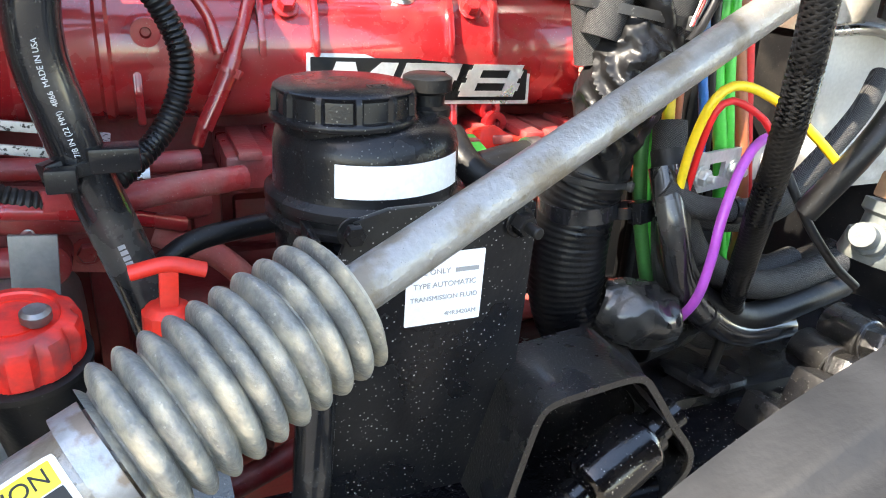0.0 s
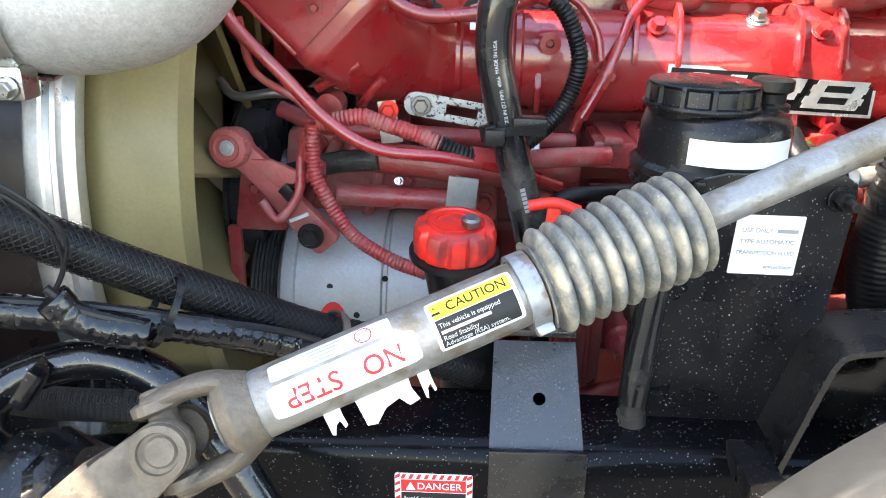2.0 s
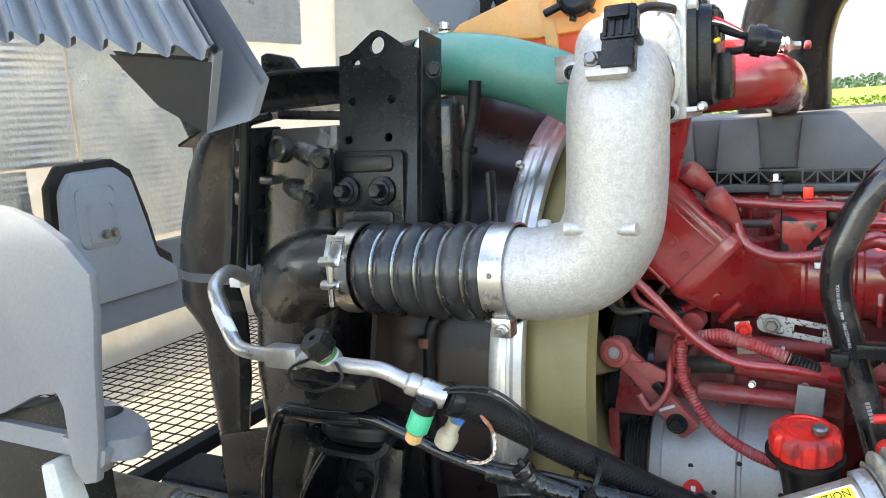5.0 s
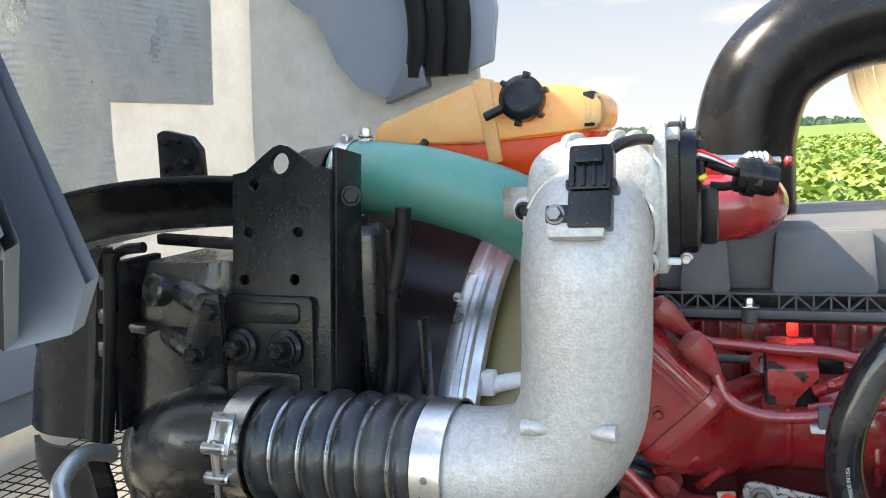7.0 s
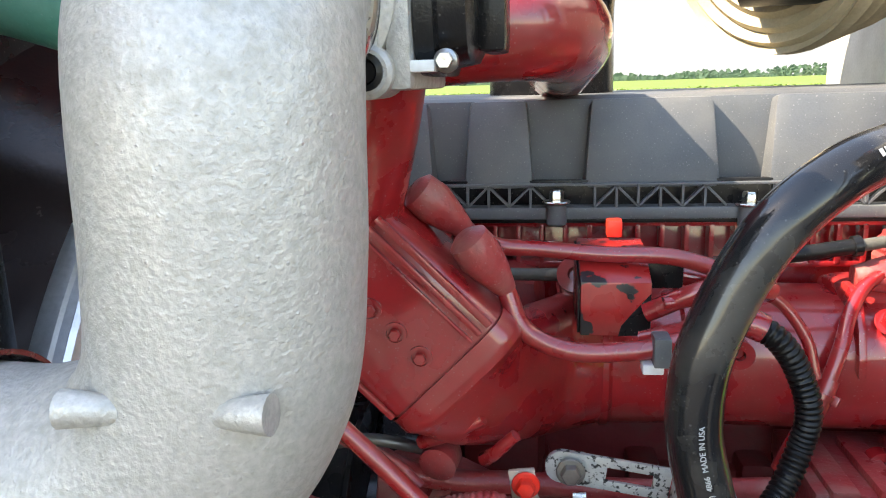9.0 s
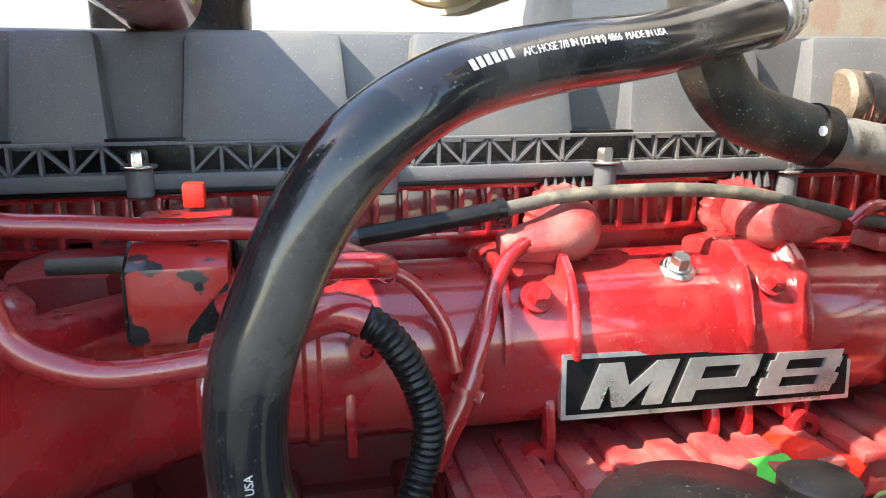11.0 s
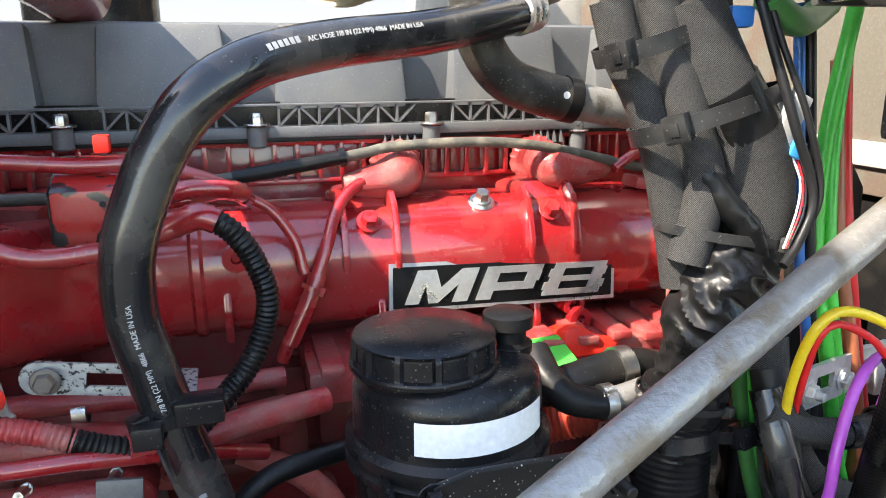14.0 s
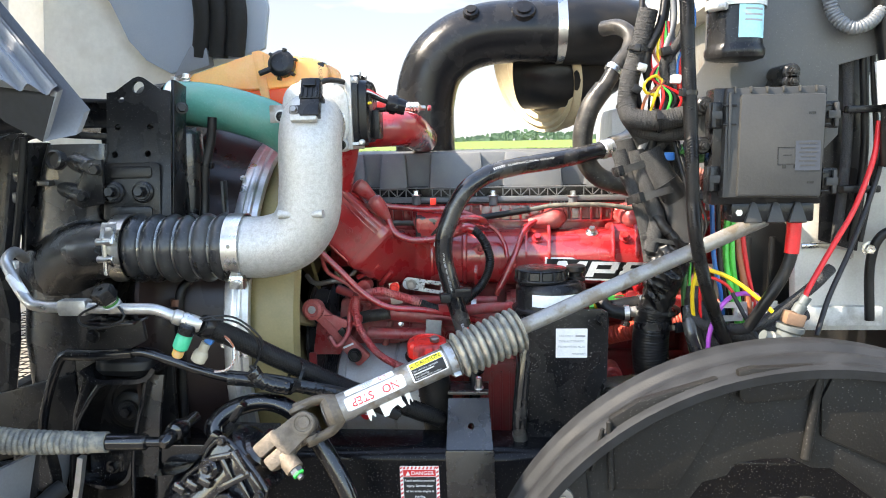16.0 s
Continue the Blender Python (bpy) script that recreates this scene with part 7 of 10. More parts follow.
part("bar", box(B(), (-0.5, 0.4, 1.105), (0.3, 0.06, 0.05), 0.006), CAST_WET, cb)
part("lip", box(B(), (-0.5, 0.3685, 1.128), (0.29, 0.005, 0.03), 0.002), CAST_WET, cb)
for x in (-0.61, -0.5, -0.40):
    part("bolt", hexbolt(B(), (x, 0.37, 1.103), (0, -1, 0), 0.008, 1.5, 0.008), CAST_WET, cb)

# ---- steering gear ----
gear = thing("steering_gear", (-0.39, 0.29, 1.02), "glossy black cast steering gear with hose fittings", "steering gear")
gd = V(0.62, -0.03, 0.60).normalized()
g0 = V(-0.475, 0.285, 1.03)
gup = (V(0, -1, 0.4) - gd * gd.dot(V(0, -1, 0.4))).normalized()
gs = gup.cross(gd)
part("cylinder", lathe(B(), [(0.05, -0.16), (0.055, -0.12), (0.056, -0.02), (0.054, 0.06), (0.053, 0.10), (0.05, 0.12), (0.048, 0.19)], g0, gd, 48), CAST_WET, gear)
part("end_flange", lathe(B(), [(0.046, 0), (0.053, 0.003), (0.053, 0.016), (0.044, 0.02), (0.034, 0.021), (0.03, 0.027), (0.02, 0.028), (0.018, 0.034), (0.018, 0.05)], g0 + gd * 0.186, gd, 10), CAST_WET, gear)
GM = facing(g0 + gd * 0.205 + gup * 0.048, gd, gs)
GR = GM.to_3x3().to_4x4()
part("cover", prism(B(), [(-0.115, 0.028), (-0.1, 0.046), (-0.06, 0.044), (-0.035, 0.052), (-0.004, 0.04), (0.0, -0.052), (-0.035, -0.06), (-0.05, -0.05), (-0.072, -0.058), (-0.09, -0.04), (-0.092, -0.01)], 0.03, GM @ Matrix.Translation((0, 0, -0.004)), 0.006), CAST_WET, gear)


def web(x0, y0, x1, y1, w=0.008, h=0.014):
    """An upright rib of the casting between two places on its face."""
    d = V(x1 - x0, y1 - y0, 0)
    m = Matrix.Translation(((x0 + x1) / 2, (y0 + y1) / 2, -0.006 + h / 2)) @ rot(0, 0, math.degrees(math.atan2(d.y, d.x)))
    bm = box(B(), (0, 0, 0), (d.length + w, w, h), w * 0.34)
    bmesh.ops.transform(bm, matrix=GM @ m, verts=bm.verts)
    part("rib", bm, CAST_WET, gear)


web(-0.055, -0.008, -0.006, -0.02, 0.010, 0.016)
web(-0.04, 0.034, -0.004, 0.014, 0.009, 0.014)
web(-0.034, -0.012, -0.026, 0.02, 0.010, 0.012)
web(-0.008, -0.02, -0.004, 0.014, 0.010, 0.016)
web(-0.03, -0.052, -0.024, -0.022, 0.008, 0.012)
web(-0.006, -0.046, -0.004, -0.024, 0.009, 0.014)
rim_ = [GM @ V(x, y, -0.003) for x, y in ((-0.108, 0.026), (-0.098, 0.042), (-0.06, 0.04), (-0.035, 0.048), (-0.006, 0.037), (-0.003, -0.05), (-0.034, -0.056), (-0.05, -0.046), (-0.071, -0.054), (-0.087, -0.038), (-0.088, -0.01), (-0.108, 0.026))]
part("cover_rim", tube(B(), rim_, 0.0042, 12, 0.004), CAST_WET, gear)
for k in range(3):
    part("lug", box(B(), GM @ V(-0.108 + 0.02 * k, 0.036 - 0.01 * k, -0.002), (0.013, 0.022, 0.022), 0.004, GR @ rot(0, 0, 20)), CAST_WET, gear)
part("adjuster_boss", lathe(B(), [(0.024, -0.01), (0.024, 0.008), (0.021, 0.012), (0.013, 0.012), (0.012, 0.016), (0.0001, 0.016)], GM @ V(-0.066, -0.034, 0), GM.to_3x3() @ V(0, 0, 1), 32), CAST_WET, gear)
part("ear", lathe(B(), [(0.014, -0.012), (0.0155, -0.01), (0.0155, 0.006), (0.0125, 0.009), (0.0105, 0.0085), (0.0001, 0.006)], GM @ V(-0.052, 0.026, 0), GM.to_3x3() @ V(0, 0, 1), 26), CAST_WET, gear)
for x, y in ((-0.052, 0.026), (-0.012, -0.054), (-0.006, 0.04)):
    part("bolt", hexbolt(B(), GM @ V(x, y, 0.006), GM.to_3x3() @ V(0, 0, 1), 0.0065, 1.3, 0.006), CAST_WET, gear)
hl = thing("steering_hose", (-0.36, 0.35, 1.1), "glossy black steering hose looping from the gear", "hose")
part("hose", tube(B(), [(-0.418, 0.335, 1.165), (-0.42, 0.345, 1.19), (-0.395, 0.36, 1.208), (-0.35, 0.37, 1.216), (-0.31, 0.37, 1.203), (-0.28, 0.365, 1.175), (-0.248, 0.355, 1.132), (-0.215, 0.345, 1.07), (-0.20, 0.34, 1.0)], 0.0148, 22), CAST_WET, hl)
part("fitting", lathe(B(), [(0.012, 0), (0.0155, 0.003), (0.0155, 0.022), (0.013, 0.026)], (-0.408, 0.325, 1.145), (-0.35, 0.2, 1), 6), CAST_WET, hl)
part("collar", box(B(), (-0.385, 0.345, 1.208), (0.012, 0.02, 0.034), 0.003, rot(0, 35, 0)), CAST_WET, hl)
part("lug", box(B(), (-0.412, 0.325, 1.165), (0.034, 0.02, 0.03), 0.005, rot(0, 35, 0)), CAST_WET, hl)
# ---- rail bracket and danger label ----
fb = thing("folded_bracket", (-0.02, 0.45, 0.95), "glossy black folded steel bracket with a hole", "bracket")
bm = holed(B(), [(-0.037, 0.047), (0.033, 0.047), (0.039, -0.047), (-0.04, -0.047)], [(0.002, -0.002, 0.0055)], 0.005, facing((-0.027, 0.463, 1.142), (1, 0, 0.02), (0.03, 0.42, 0.6)))
part("slope", bm, BLACK_CAST, fb)
part("front", prism(B(), [(-0.04, 0.06), (0.041, 0.06), (0.041, -0.06), (-0.03, -0.06), (-0.04, -0.02)], 0.006, facing((-0.0255, 0.424, 1.052), (1, 0, 0.02), (0, 0.02, 1)), 0.0015), BLACK_CAST, fb)
part("top", box(B(), (-0.03, 0.515, 1.19), (0.07, 0.06, 0.006), 0.0015), BLACK_CAST, fb)
part("bolt", hexbolt(B(), (-0.012, 0.50, 1.195), (0, -0.3, 1), 0.006, 1.4, 0.02), STEEL, fb)
dg = thing("danger_label", (-0.112, 0.428, 1.03), "white danger label with red hatched border", "label")
DM = facing((-0.111, 0.4288, 1.045), (1, 0, 0.02), (0, 0, 1))
part("sheet", prism(B(), rounded(0.066, 0.075, 0.002), 0.001, DM), LABEL, dg)
for k in range(11):
    y = 0.034 - 0.0075 * k
    for x in (-0.0305, 0.0305):
        part("hatch", prism(B(), [(x - 0.0022, y - 0.002), (x + 0.0022, y + 0.0008), (x + 0.0022, y + 0.0038), (x - 0.0022, y + 0.001)], 0.0004, DM @ Matrix.Translation((0, 0, 0.0004))), INK_RED, dg)
for k in range(9):
    x = -0.026 + 0.0065 * k
    part("hatch", prism(B(), [(x - 0.002, 0.0325), (x + 0.0012, 0.0325), (x + 0.003, 0.037), (x, 0.037)], 0.0004, DM @ Matrix.Translation((0, 0, 0.0004))), INK_RED, dg)
part("header", prism(B(), rounded(0.055, 0.012, 0.0005), 0.0004, DM @ Matrix.Translation((0, 0.0255, 0.0005))), INK_RED, dg)
part("panel", prism(B(), rounded(0.055, 0.05, 0.0005), 0.0004, DM @ Matrix.Translation((0, -0.0065, 0.0005))), INK, dg)
letters("DANGER", 0.0095, LABEL, DM @ Matrix.Translation((0.005, 0.0253, 0.0008)), dg)
bm = prism(B(), [(-0.0235, 0.0215), (-0.0155, 0.0215), (-0.0195, 0.0295)], 0.0004, DM @ Matrix.Translation((0, 0, 0.0008)))
part("warning_mark", bm, LABEL, dg)
for k, tx in enumerate(("Avoid serious personal", "injury. Remain clear", "of fan when engine is", "running.")):
    letters(tx, 0.0056, LABEL, DM @ Matrix.Translation((0, 0.0125 - 0.0095 * k, 0.0008)), dg)


# ---- reservoir, filler cap, dipstick ----
RC = V(0.0995, 0.553, 1.370)
res = thing("fluid_reservoir", (0.116, 0.559, 1.175), "black plastic power steering fluid reservoir with screw cap", "reservoir")
RS = 0.92      # the profiles below are drawn a little over size
part("body", lathe(B(), [(r * RS, h * RS) for r, h in [(0.062, 0), (0.067, 0.02), (0.0675, 0.143), (0.074, 0.147), (0.0742, 0.149), (0.074, 0.152), (0.0705, 0.154), (0.0705, 0.158), (0.074, 0.16), (0.0742, 0.163), (0.074, 0.166), (0.0685, 0.17), (0.0677, 0.174), (0.067, 0.2), (0.065, 0.209), (0.06, 0.2155), (0.052, 0.2185), (0.03, 0.22), (0.0001, 0.22)]], (0.116, 0.559, 1.175), (0, 0, 1), 64), PLASTIC, res)
part("neck", cyl(B(), (0.0995, 0.553, 1.368), (0.0995, 0.553, 1.386), 0.0415, 40), PLASTIC, res)
part("cap", lathe(B(), [(r * RS, h * RS) for r, h in [(0.046, 0.006), (0.0515, 0.0065), (0.0522, 0.0075), (0.0522, 0.0105), (0.0515, 0.0115), (0.051, 0.0125), (0.0508, 0.0135), (0.0505, 0.024), (0.0502, 0.0255), (0.049, 0.0285), (0.0475, 0.0297), (0.02, 0.0302), (0.0001, 0.0302)]], RC, (0, 0, 1), 168, lambda a, r, h: r - (0.003 if (0.011 < h < 0.024 and (a * 12 / (2 * math.pi)) % 1 < 0.72) else 0.0)), PLASTIC, res, "ribbed black screw cap")
bars([(0.017, -0.011, 0.011, 0.0011), (0.017, -0.0185, 0.011, 0.0011), (0.0115, -0.0148, 0.0011, 0.0075), (0.0225, -0.0148, 0.0011, 0.0075), (0.017, -0.0148, 0.0055, 0.0037)], RUBBER, Matrix.Translation(RC + V(0, 0, 0.0279)), res, "raised_mark")
part("breather", lathe(B(), [(r * RS, h * RS) for r, h in [(0.018, 0), (0.018, 0.006), (0.0135, 0.008), (0.0135, 0.016), (0.0185, 0.019), (0.0185, 0.028), (0.015, 0.030), (0.0001, 0.030)]], (0.161, 0.567, 1.372), (0, 0, 1), 32), RUBBER, res, "small black breather cap")
bm = B()
N = 24
loop = []
for k in range(N + 1):
    a = radians(-124 + 86 * k / N)
    loop.append([bm.verts.new(V(0.116, 0.559, z) + V(math.cos(a), math.sin(a), 0) * r) for z, r in ((1.3375, 0.0629), (1.3585, 0.0623))])
for p, q in zip(loop, loop[1:]):
    bm.faces.new((p[0], q[0], q[1], p[1]))
part("blank_label", bm, LABEL, res, "blank white label")
br = thing("reservoir_bracket", (0.135, 0.49, 1.06), "black painted steel reservoir bracket with white fluid label", "bracket")
BP = facing((0.137, 0.4855, 1.2), (1, 0, 0), (0, -0.05, 1))
part("plate", prism(B(), [(-0.062, 0.105), (-0.052, 0.132), (-0.03, 0.138), (0.058, 0.140), (0.068, 0.134), (0.07, 0.12), (0.068, -0.03), (0.05, -0.105), (0.03, -0.14), (-0.075, -0.14), (-0.078, -0.10), (-0.066, -0.02)], 0.005, BP, 0.0012), material("speckled black paint", (0.008, 0.008, 0.009), 0.3, dirt=(0.03, 0.028, 0.024), amount=0.4, scale=20, bump=0.1, speck=1.0), br)
part("flank", box(B(), (0.065, 0.52, 1.19), (0.005, 0.07, 0.26), 0.0015), BLACK_SATIN, br)
lab = part("label", prism(B(), rounded(0.0525, 0.051, 0.001), 0.0006, BP @ Matrix.Translation((0.0085, 0.081, 0.001))), LABEL, br, "white fluid label")
LM = BP @ Matrix.Translation((0.0085, 0.081, 0.0012))
letters("USE ONLY", 0.0052, INK_GREY, LM @ Matrix.Translation((-0.009, 0.0125, 0)), lab)
bars([(0.0145, 0.0125, 0.016, 0.003)], INK_GREY, LM, lab)
for k, tx in enumerate(("TYPE AUTOMATIC", "TRANSMISSION FLUID")):
    letters(tx, 0.0052 - 0.0005 * k, INK_GREY, LM @ Matrix.Translation((0, 0.003 - 0.0095 * k, 0)), lab)
letters("4MR3420AM", 0.0042, INK_GREY, LM @ Matrix.Translation((0.012, -0.019, 0)), lab)
part("stud", hexbolt(cyl(B(), (0.194, 0.487, 1.322), (0.194, 0.48, 1.322), 0.011, 20), (0.194, 0.48, 1.322), (0.15, -1, -0.05), 0.008, 1.35, 0.009, 0.02), BLACK_SATIN, br)
part("stud", hexbolt(B(), (0.085, 0.482, 1.325), (0, -1, 0), 0.007, 1.35, 0.008), BLACK_SATIN, br)
part("foot_bolt", hexbolt(B(), (0.055, 0.46, 1.062), (0, -0.8, 0.6), 0.008, 1.4, 0.008, 0.012), BOLT, br)
part("tube", tube(B(), [(0.072, 0.50, 1.30), (0.062, 0.485, 1.2), (0.058, 0.48, 1.12), (0.07, 0.49, 1.06)], 0.013, 16), RUBBER_GLOSS, br)

eh = thing("coolant_elbow", (0.215, 0.61, 1.3), "black rubber elbow clamped to a dull grey pipe", "hose")
part("elbow", tube(B(), [(0.212, 0.64, 1.335), (0.214, 0.617, 1.322), (0.226, 0.604, 1.31), (0.25, 0.60, 1.304), (0.262, 0.60, 1.304)], 0.0125, 20, 0.003), RUBBER, eh)
part("pipe", tube(B(), [(0.25, 0.60, 1.304), (0.28, 0.602, 1.308), (0.33, 0.61, 1.315)], 0.0095, 18), SHAFT, eh, "dull grey pipe")
clamp_ = part("clamp", ring(B(), (0.252, 0.60, 1.304), (1, 0, 0.05), 0.0127, 0.0145, 0.009), STEEL, eh, "steel worm clamp")
part("screw", box(B(), (0.254, 0.592, 1.286), (0.014, 0.009, 0.009), 0.0015, rot(0, 15, 20)), STEEL, clamp_)

OC = V(-0.103, 0.53, 1.246)
oil = thing("oil_filler_cap", (-0.095, 0.54, 1.05), "chipped red plastic oil filler cap on black neck", "filler cap")
part("cap", lathe(B(), [(0.034, 0), (0.0365, 0.003), (0.0365, 0.02), (0.034, 0.026), (0.030, 0.028), (0.0255, 0.029), (0.0245, 0.0275), (0.0001, 0.0275)], OC, (0.02, -0.15, 1), 80, lambda a, r, h: r - (0.0042 * max(0, math.cos(10 * a)) ** 2 if 0.002 < h < 0.0275 and r > 0.03 else 0.0)), material("chipped red plastic", (0.72, 0.022, 0.014), 0.4, dirt=(0.10, 0.03, 0.03), amount=0.8, scale=45, bump=0.06), oil)
part("ring_mark", ring(B(), OC + V(0, -0.0035, 0.0272), (0.02, -0.15, 1), 0.0165, 0.018, 0.0012), RED_PLASTIC, oil)
part("centre_bolt", lathe(B(), [(0.007, 0), (0.0085, 0.002), (0.0085, 0.007), (0.006, 0.009), (0.0001, 0.0085)], OC + V(0.014, -0.012, 0.0275), (0.02, -0.15, 1), 16), BOLT, oil)
part("gasket", lathe(B(), [(0.036, -0.006), (0.040, -0.004), (0.040, 0), (0.036, 0.001)], OC, (0.02, -0.15, 1), 40), RUBBER, oil)
part("neck", tube(B(), [OC, (-0.095, 0.538, 1.2), (-0.085, 0.55, 1.12), (-0.08, 0.58, 1.02)], 0.03, 28), RUBBER, oil)
dip = thing("dipstick", (-0.016, 0.548, 1.2), "bright red plastic dipstick handle", "dipstick")
part("grip", tube(B(), [(-0.039, 0.545, 1.285), (-0.016, 0.545, 1.2885), (0.006, 0.545, 1.282)], 0.0062, 14, 0.003, None, 0.8), RED_PLASTIC, dip)
part("stem", box(B(), (-0.017, 0.546, 1.272), (0.012, 0.009, 0.026), 0.002, rot(0, 4, 0)), RED_PLASTIC, dip)
part("collar", lathe(B(), [(0.014, 0), (0.016, 0.003), (0.016, 0.02), (0.012, 0.024), (0.01, 0.025)], (-0.02, 0.548, 1.235), (0.05, 0, 1), 28, lambda a, r, h: r + 0.0006 * math.sin(16 * a)), RED_PLASTIC, dip)
part("tube", tube(B(), [(-0.02, 0.548, 1.236), (-0.02, 0.55, 1.15), (-0.01, 0.58, 1.0)], 0.01, 14), BLACK_SATIN, dip)

# ---- A/C hose ----
ACP = [(-0.02, 0.597, 1.19), (-0.035, 0.597, 1.255), (-0.054, 0.597, 1.321), (-0.068, 0.597, 1.375), (-0.0755, 0.597, 1.412), (-0.073, 0.597, 1.452), (-0.0595, 0.599, 1.49), (-0.044, 0.60, 1.519), (-0.028, 0.603, 1.538), (-0.007, 0.612, 1.553), (0.02, 0.628, 1.564), (0.067, 0.655, 1.573), (0.141, 0.69, 1.582), (0.225, 0.73, 1.598)]
ach = thing("air_conditioning_hose", (-0.05, 0.56, 1.16), "shiny black air conditioning hose with white print", "hose")
part("hose", tube(B(), ACP, 0.0165, 28, 0.005), RUBBER_GLOSS, ach)
acl = glide(ACP, 0.002)
acf = frames(acl)


def along_hose(s0, turn, flip_=1):
    """Print that runs along the hose from s0 metres, turned round it."""
    def bend(x, y, z):
        k = max(0, min(len(acl) - 1, (s0 + flip_ * x) / 0.002))
        i = int(k)
        j = min(len(acl) - 1, i + 1)
        p = acl[i].lerp(acl[j], k - i)
        _, a, b = acf[i]
        w = turn + flip_ * y / 0.0165
        return p + (a * math.cos(w) + b * math.sin(w)) * (0.0168 + z)
    return bend


def print_turn(i):
    """The angle round the hose that faces the open side of the bay."""
    _, a, b = acf[i]
    d = V(0.0, -1.0, 0.35)
    return math.atan2(d.dot(b), d.dot(a))


s_ = 0.105
su = next(i for i, p in enumerate(acl) if p.x > 0.036 and p.z > 1.5) * 0.002
letters("7/8 IN (22 MM)  4866  MADE IN USA", 0.0047, INK_WHITE, None, ach, align="LEFT", wrap=along_hose(s_ + 0.06, print_turn(90)))
letters("A/C HOSE 7/8 IN (22 MM) 4866  MADE IN USA", 0.005, INK_WHITE, None, ach, align="LEFT", wrap=along_hose(su, print_turn(int(su / 0.002) + 20)))
for s0 in (0.078, su - 0.03):
    fn = along_hose(s0, print_turn(int(s0 / 0.002)))
    for k in range(6):
        x = 0.0042 * k
        bm = B()
        bm.faces.new([bm.verts.new(fn(px_, py_, 0.0002)) for px_, py_ in ((x, -0.0023), (x + 0.0031, -0.0023), (x + 0.0031, 0.0023), (x, 0.0023))])
        part("print_bar", bm, INK_GREY, ach)
part("crimp", lathe(B(), [(0.0165, 0), (0.0185, 0.002), (0.0185, 0.006), (0.0172, 0.008), (0.0185, 0.010), (0.0185, 0.014), (0.0172, 0.016), (0.0185, 0.018), (0.0185, 0.024), (0.012, 0.028), (0.0115, 0.03)], ACP[-1], (0.8, 0.5, 0.2), 28), SILVER, ach, "crimped aluminium end")
part("pipe", tube(B(), [(0.245, 0.741, 1.613), (0.28, 0.76, 1.625), (0.30, 0.78, 1.65), (0.33, 0.82, 1.67)], 0.011, 18), SHAFT, ach)
bm = tie(B(), (-0.06, 0.597, 1.342), (-0.2, 0, 1), 0.0175, 0.008, (-1, -0.6, 0))
box(bm, (-0.071, 0.575, 1.338), (0.018, 0.012, 0.015), 0.002)
box(bm, (-0.04, 0.588, 1.347), (0.03, 0.02, 0.016), 0.002)
single("hose_clip", bm, PLASTIC, "black plastic hose clip with strap", "clip")


# ---- wiring trunk ----
loom = thing("wiring_loom", (0.3, 0.58, 1.15), "thick black braided wiring loom with cable ties", "wiring loom")
RIB = lambda p, d: (lambda s, u: 1.0 + 0.5 * d * math.sin(2 * math.pi * s / p))
part("main_sleeve", tube(B(), [(0.283, 0.572, 1.60), (0.295, 0.572, 1.573), (0.312, 0.57, 1.54), (0.332, 0.568, 1.511), (0.345, 0.568, 1.476), (0.348, 0.568, 1.44), (0.338, 0.566, 1.41)], 0.0255, 32, 0.0009, lambda s, u: (0.86 + 0.22 * math.sin(math.pi * min(1, u * 0.85))) * (1 + 0.0005 * math.sin(2 * math.pi * s / 0.003))), BRAID, loom)
part("sleeve_wrap", tube(B(), [(0.311, 0.569, 1.543), (0.321, 0.568, 1.528), (0.331, 0.567, 1.513)], 0.0265, 32, 0.003, None), TAPE, loom, "smooth black tape wrap")
part("left_strand", tube(B(), [(0.238, 0.59, 1.60), (0.248, 0.588, 1.566), (0.26, 0.583, 1.541), (0.273, 0.578, 1.507), (0.283, 0.577, 1.472), (0.289, 0.574, 1.441), (0.294, 0.57, 1.405)], 0.0145, 24, 0.0008, RIB(0.0028, 0.0015)), BRAID, loom)
part("middle_strand", tube(B(), [(0.264, 0.574, 1.60), (0.272, 0.572, 1.565), (0.28, 0.567, 1.543), (0.289, 0.562, 1.512), (0.299, 0.56, 1.483), (0.296, 0.558, 1.457), (0.288, 0.557, 1.425)], 0.0142, 24, 0.0008, RIB(0.0028, 0.0015)), BRAID, loom)
part("back_strand", tube(B(), [(0.25, 0.595, 1.62), (0.262, 0.597, 1.566), (0.28, 0.594, 1.53), (0.30, 0.59, 1.50), (0.318, 0.588, 1.46), (0.32, 0.585, 1.42)], 0.019, 22, 0.001, RIB(0.003, 0.003)), BRAID, loom)
part("tape_strand", tube(B(), [(0.296, 0.556, 1.487), (0.308, 0.548, 1.468), (0.325, 0.543, 1.448), (0.335, 0.545, 1.425)], 0.0095, 18, 0.002, lambda s, u: 1 + 0.03 * math.sin(s * 420)), TAPE, loom)
part("rear_sleeve", tube(B(), [(0.31, 0.60, 1.62), (0.335, 0.605, 1.56), (0.358, 0.60, 1.50), (0.365, 0.595, 1.43), (0.35, 0.59, 1.37)], 0.017, 20, 0.0016, RIB(0.005, 0.02)), BRAID, loom)
bm = tube(B(), [(0.33, 0.562, 1.43), (0.32, 0.56, 1.405), (0.312, 0.558, 1.38), (0.306, 0.562, 1.345), (0.302, 0.568, 1.31)], 0.0335, 64, 0.0014, lambda s, u: 0.9 + 0.12 * math.sin(math.pi * min(1, u * 1.6)) - 0.16 * u)      # tape drawn into folds
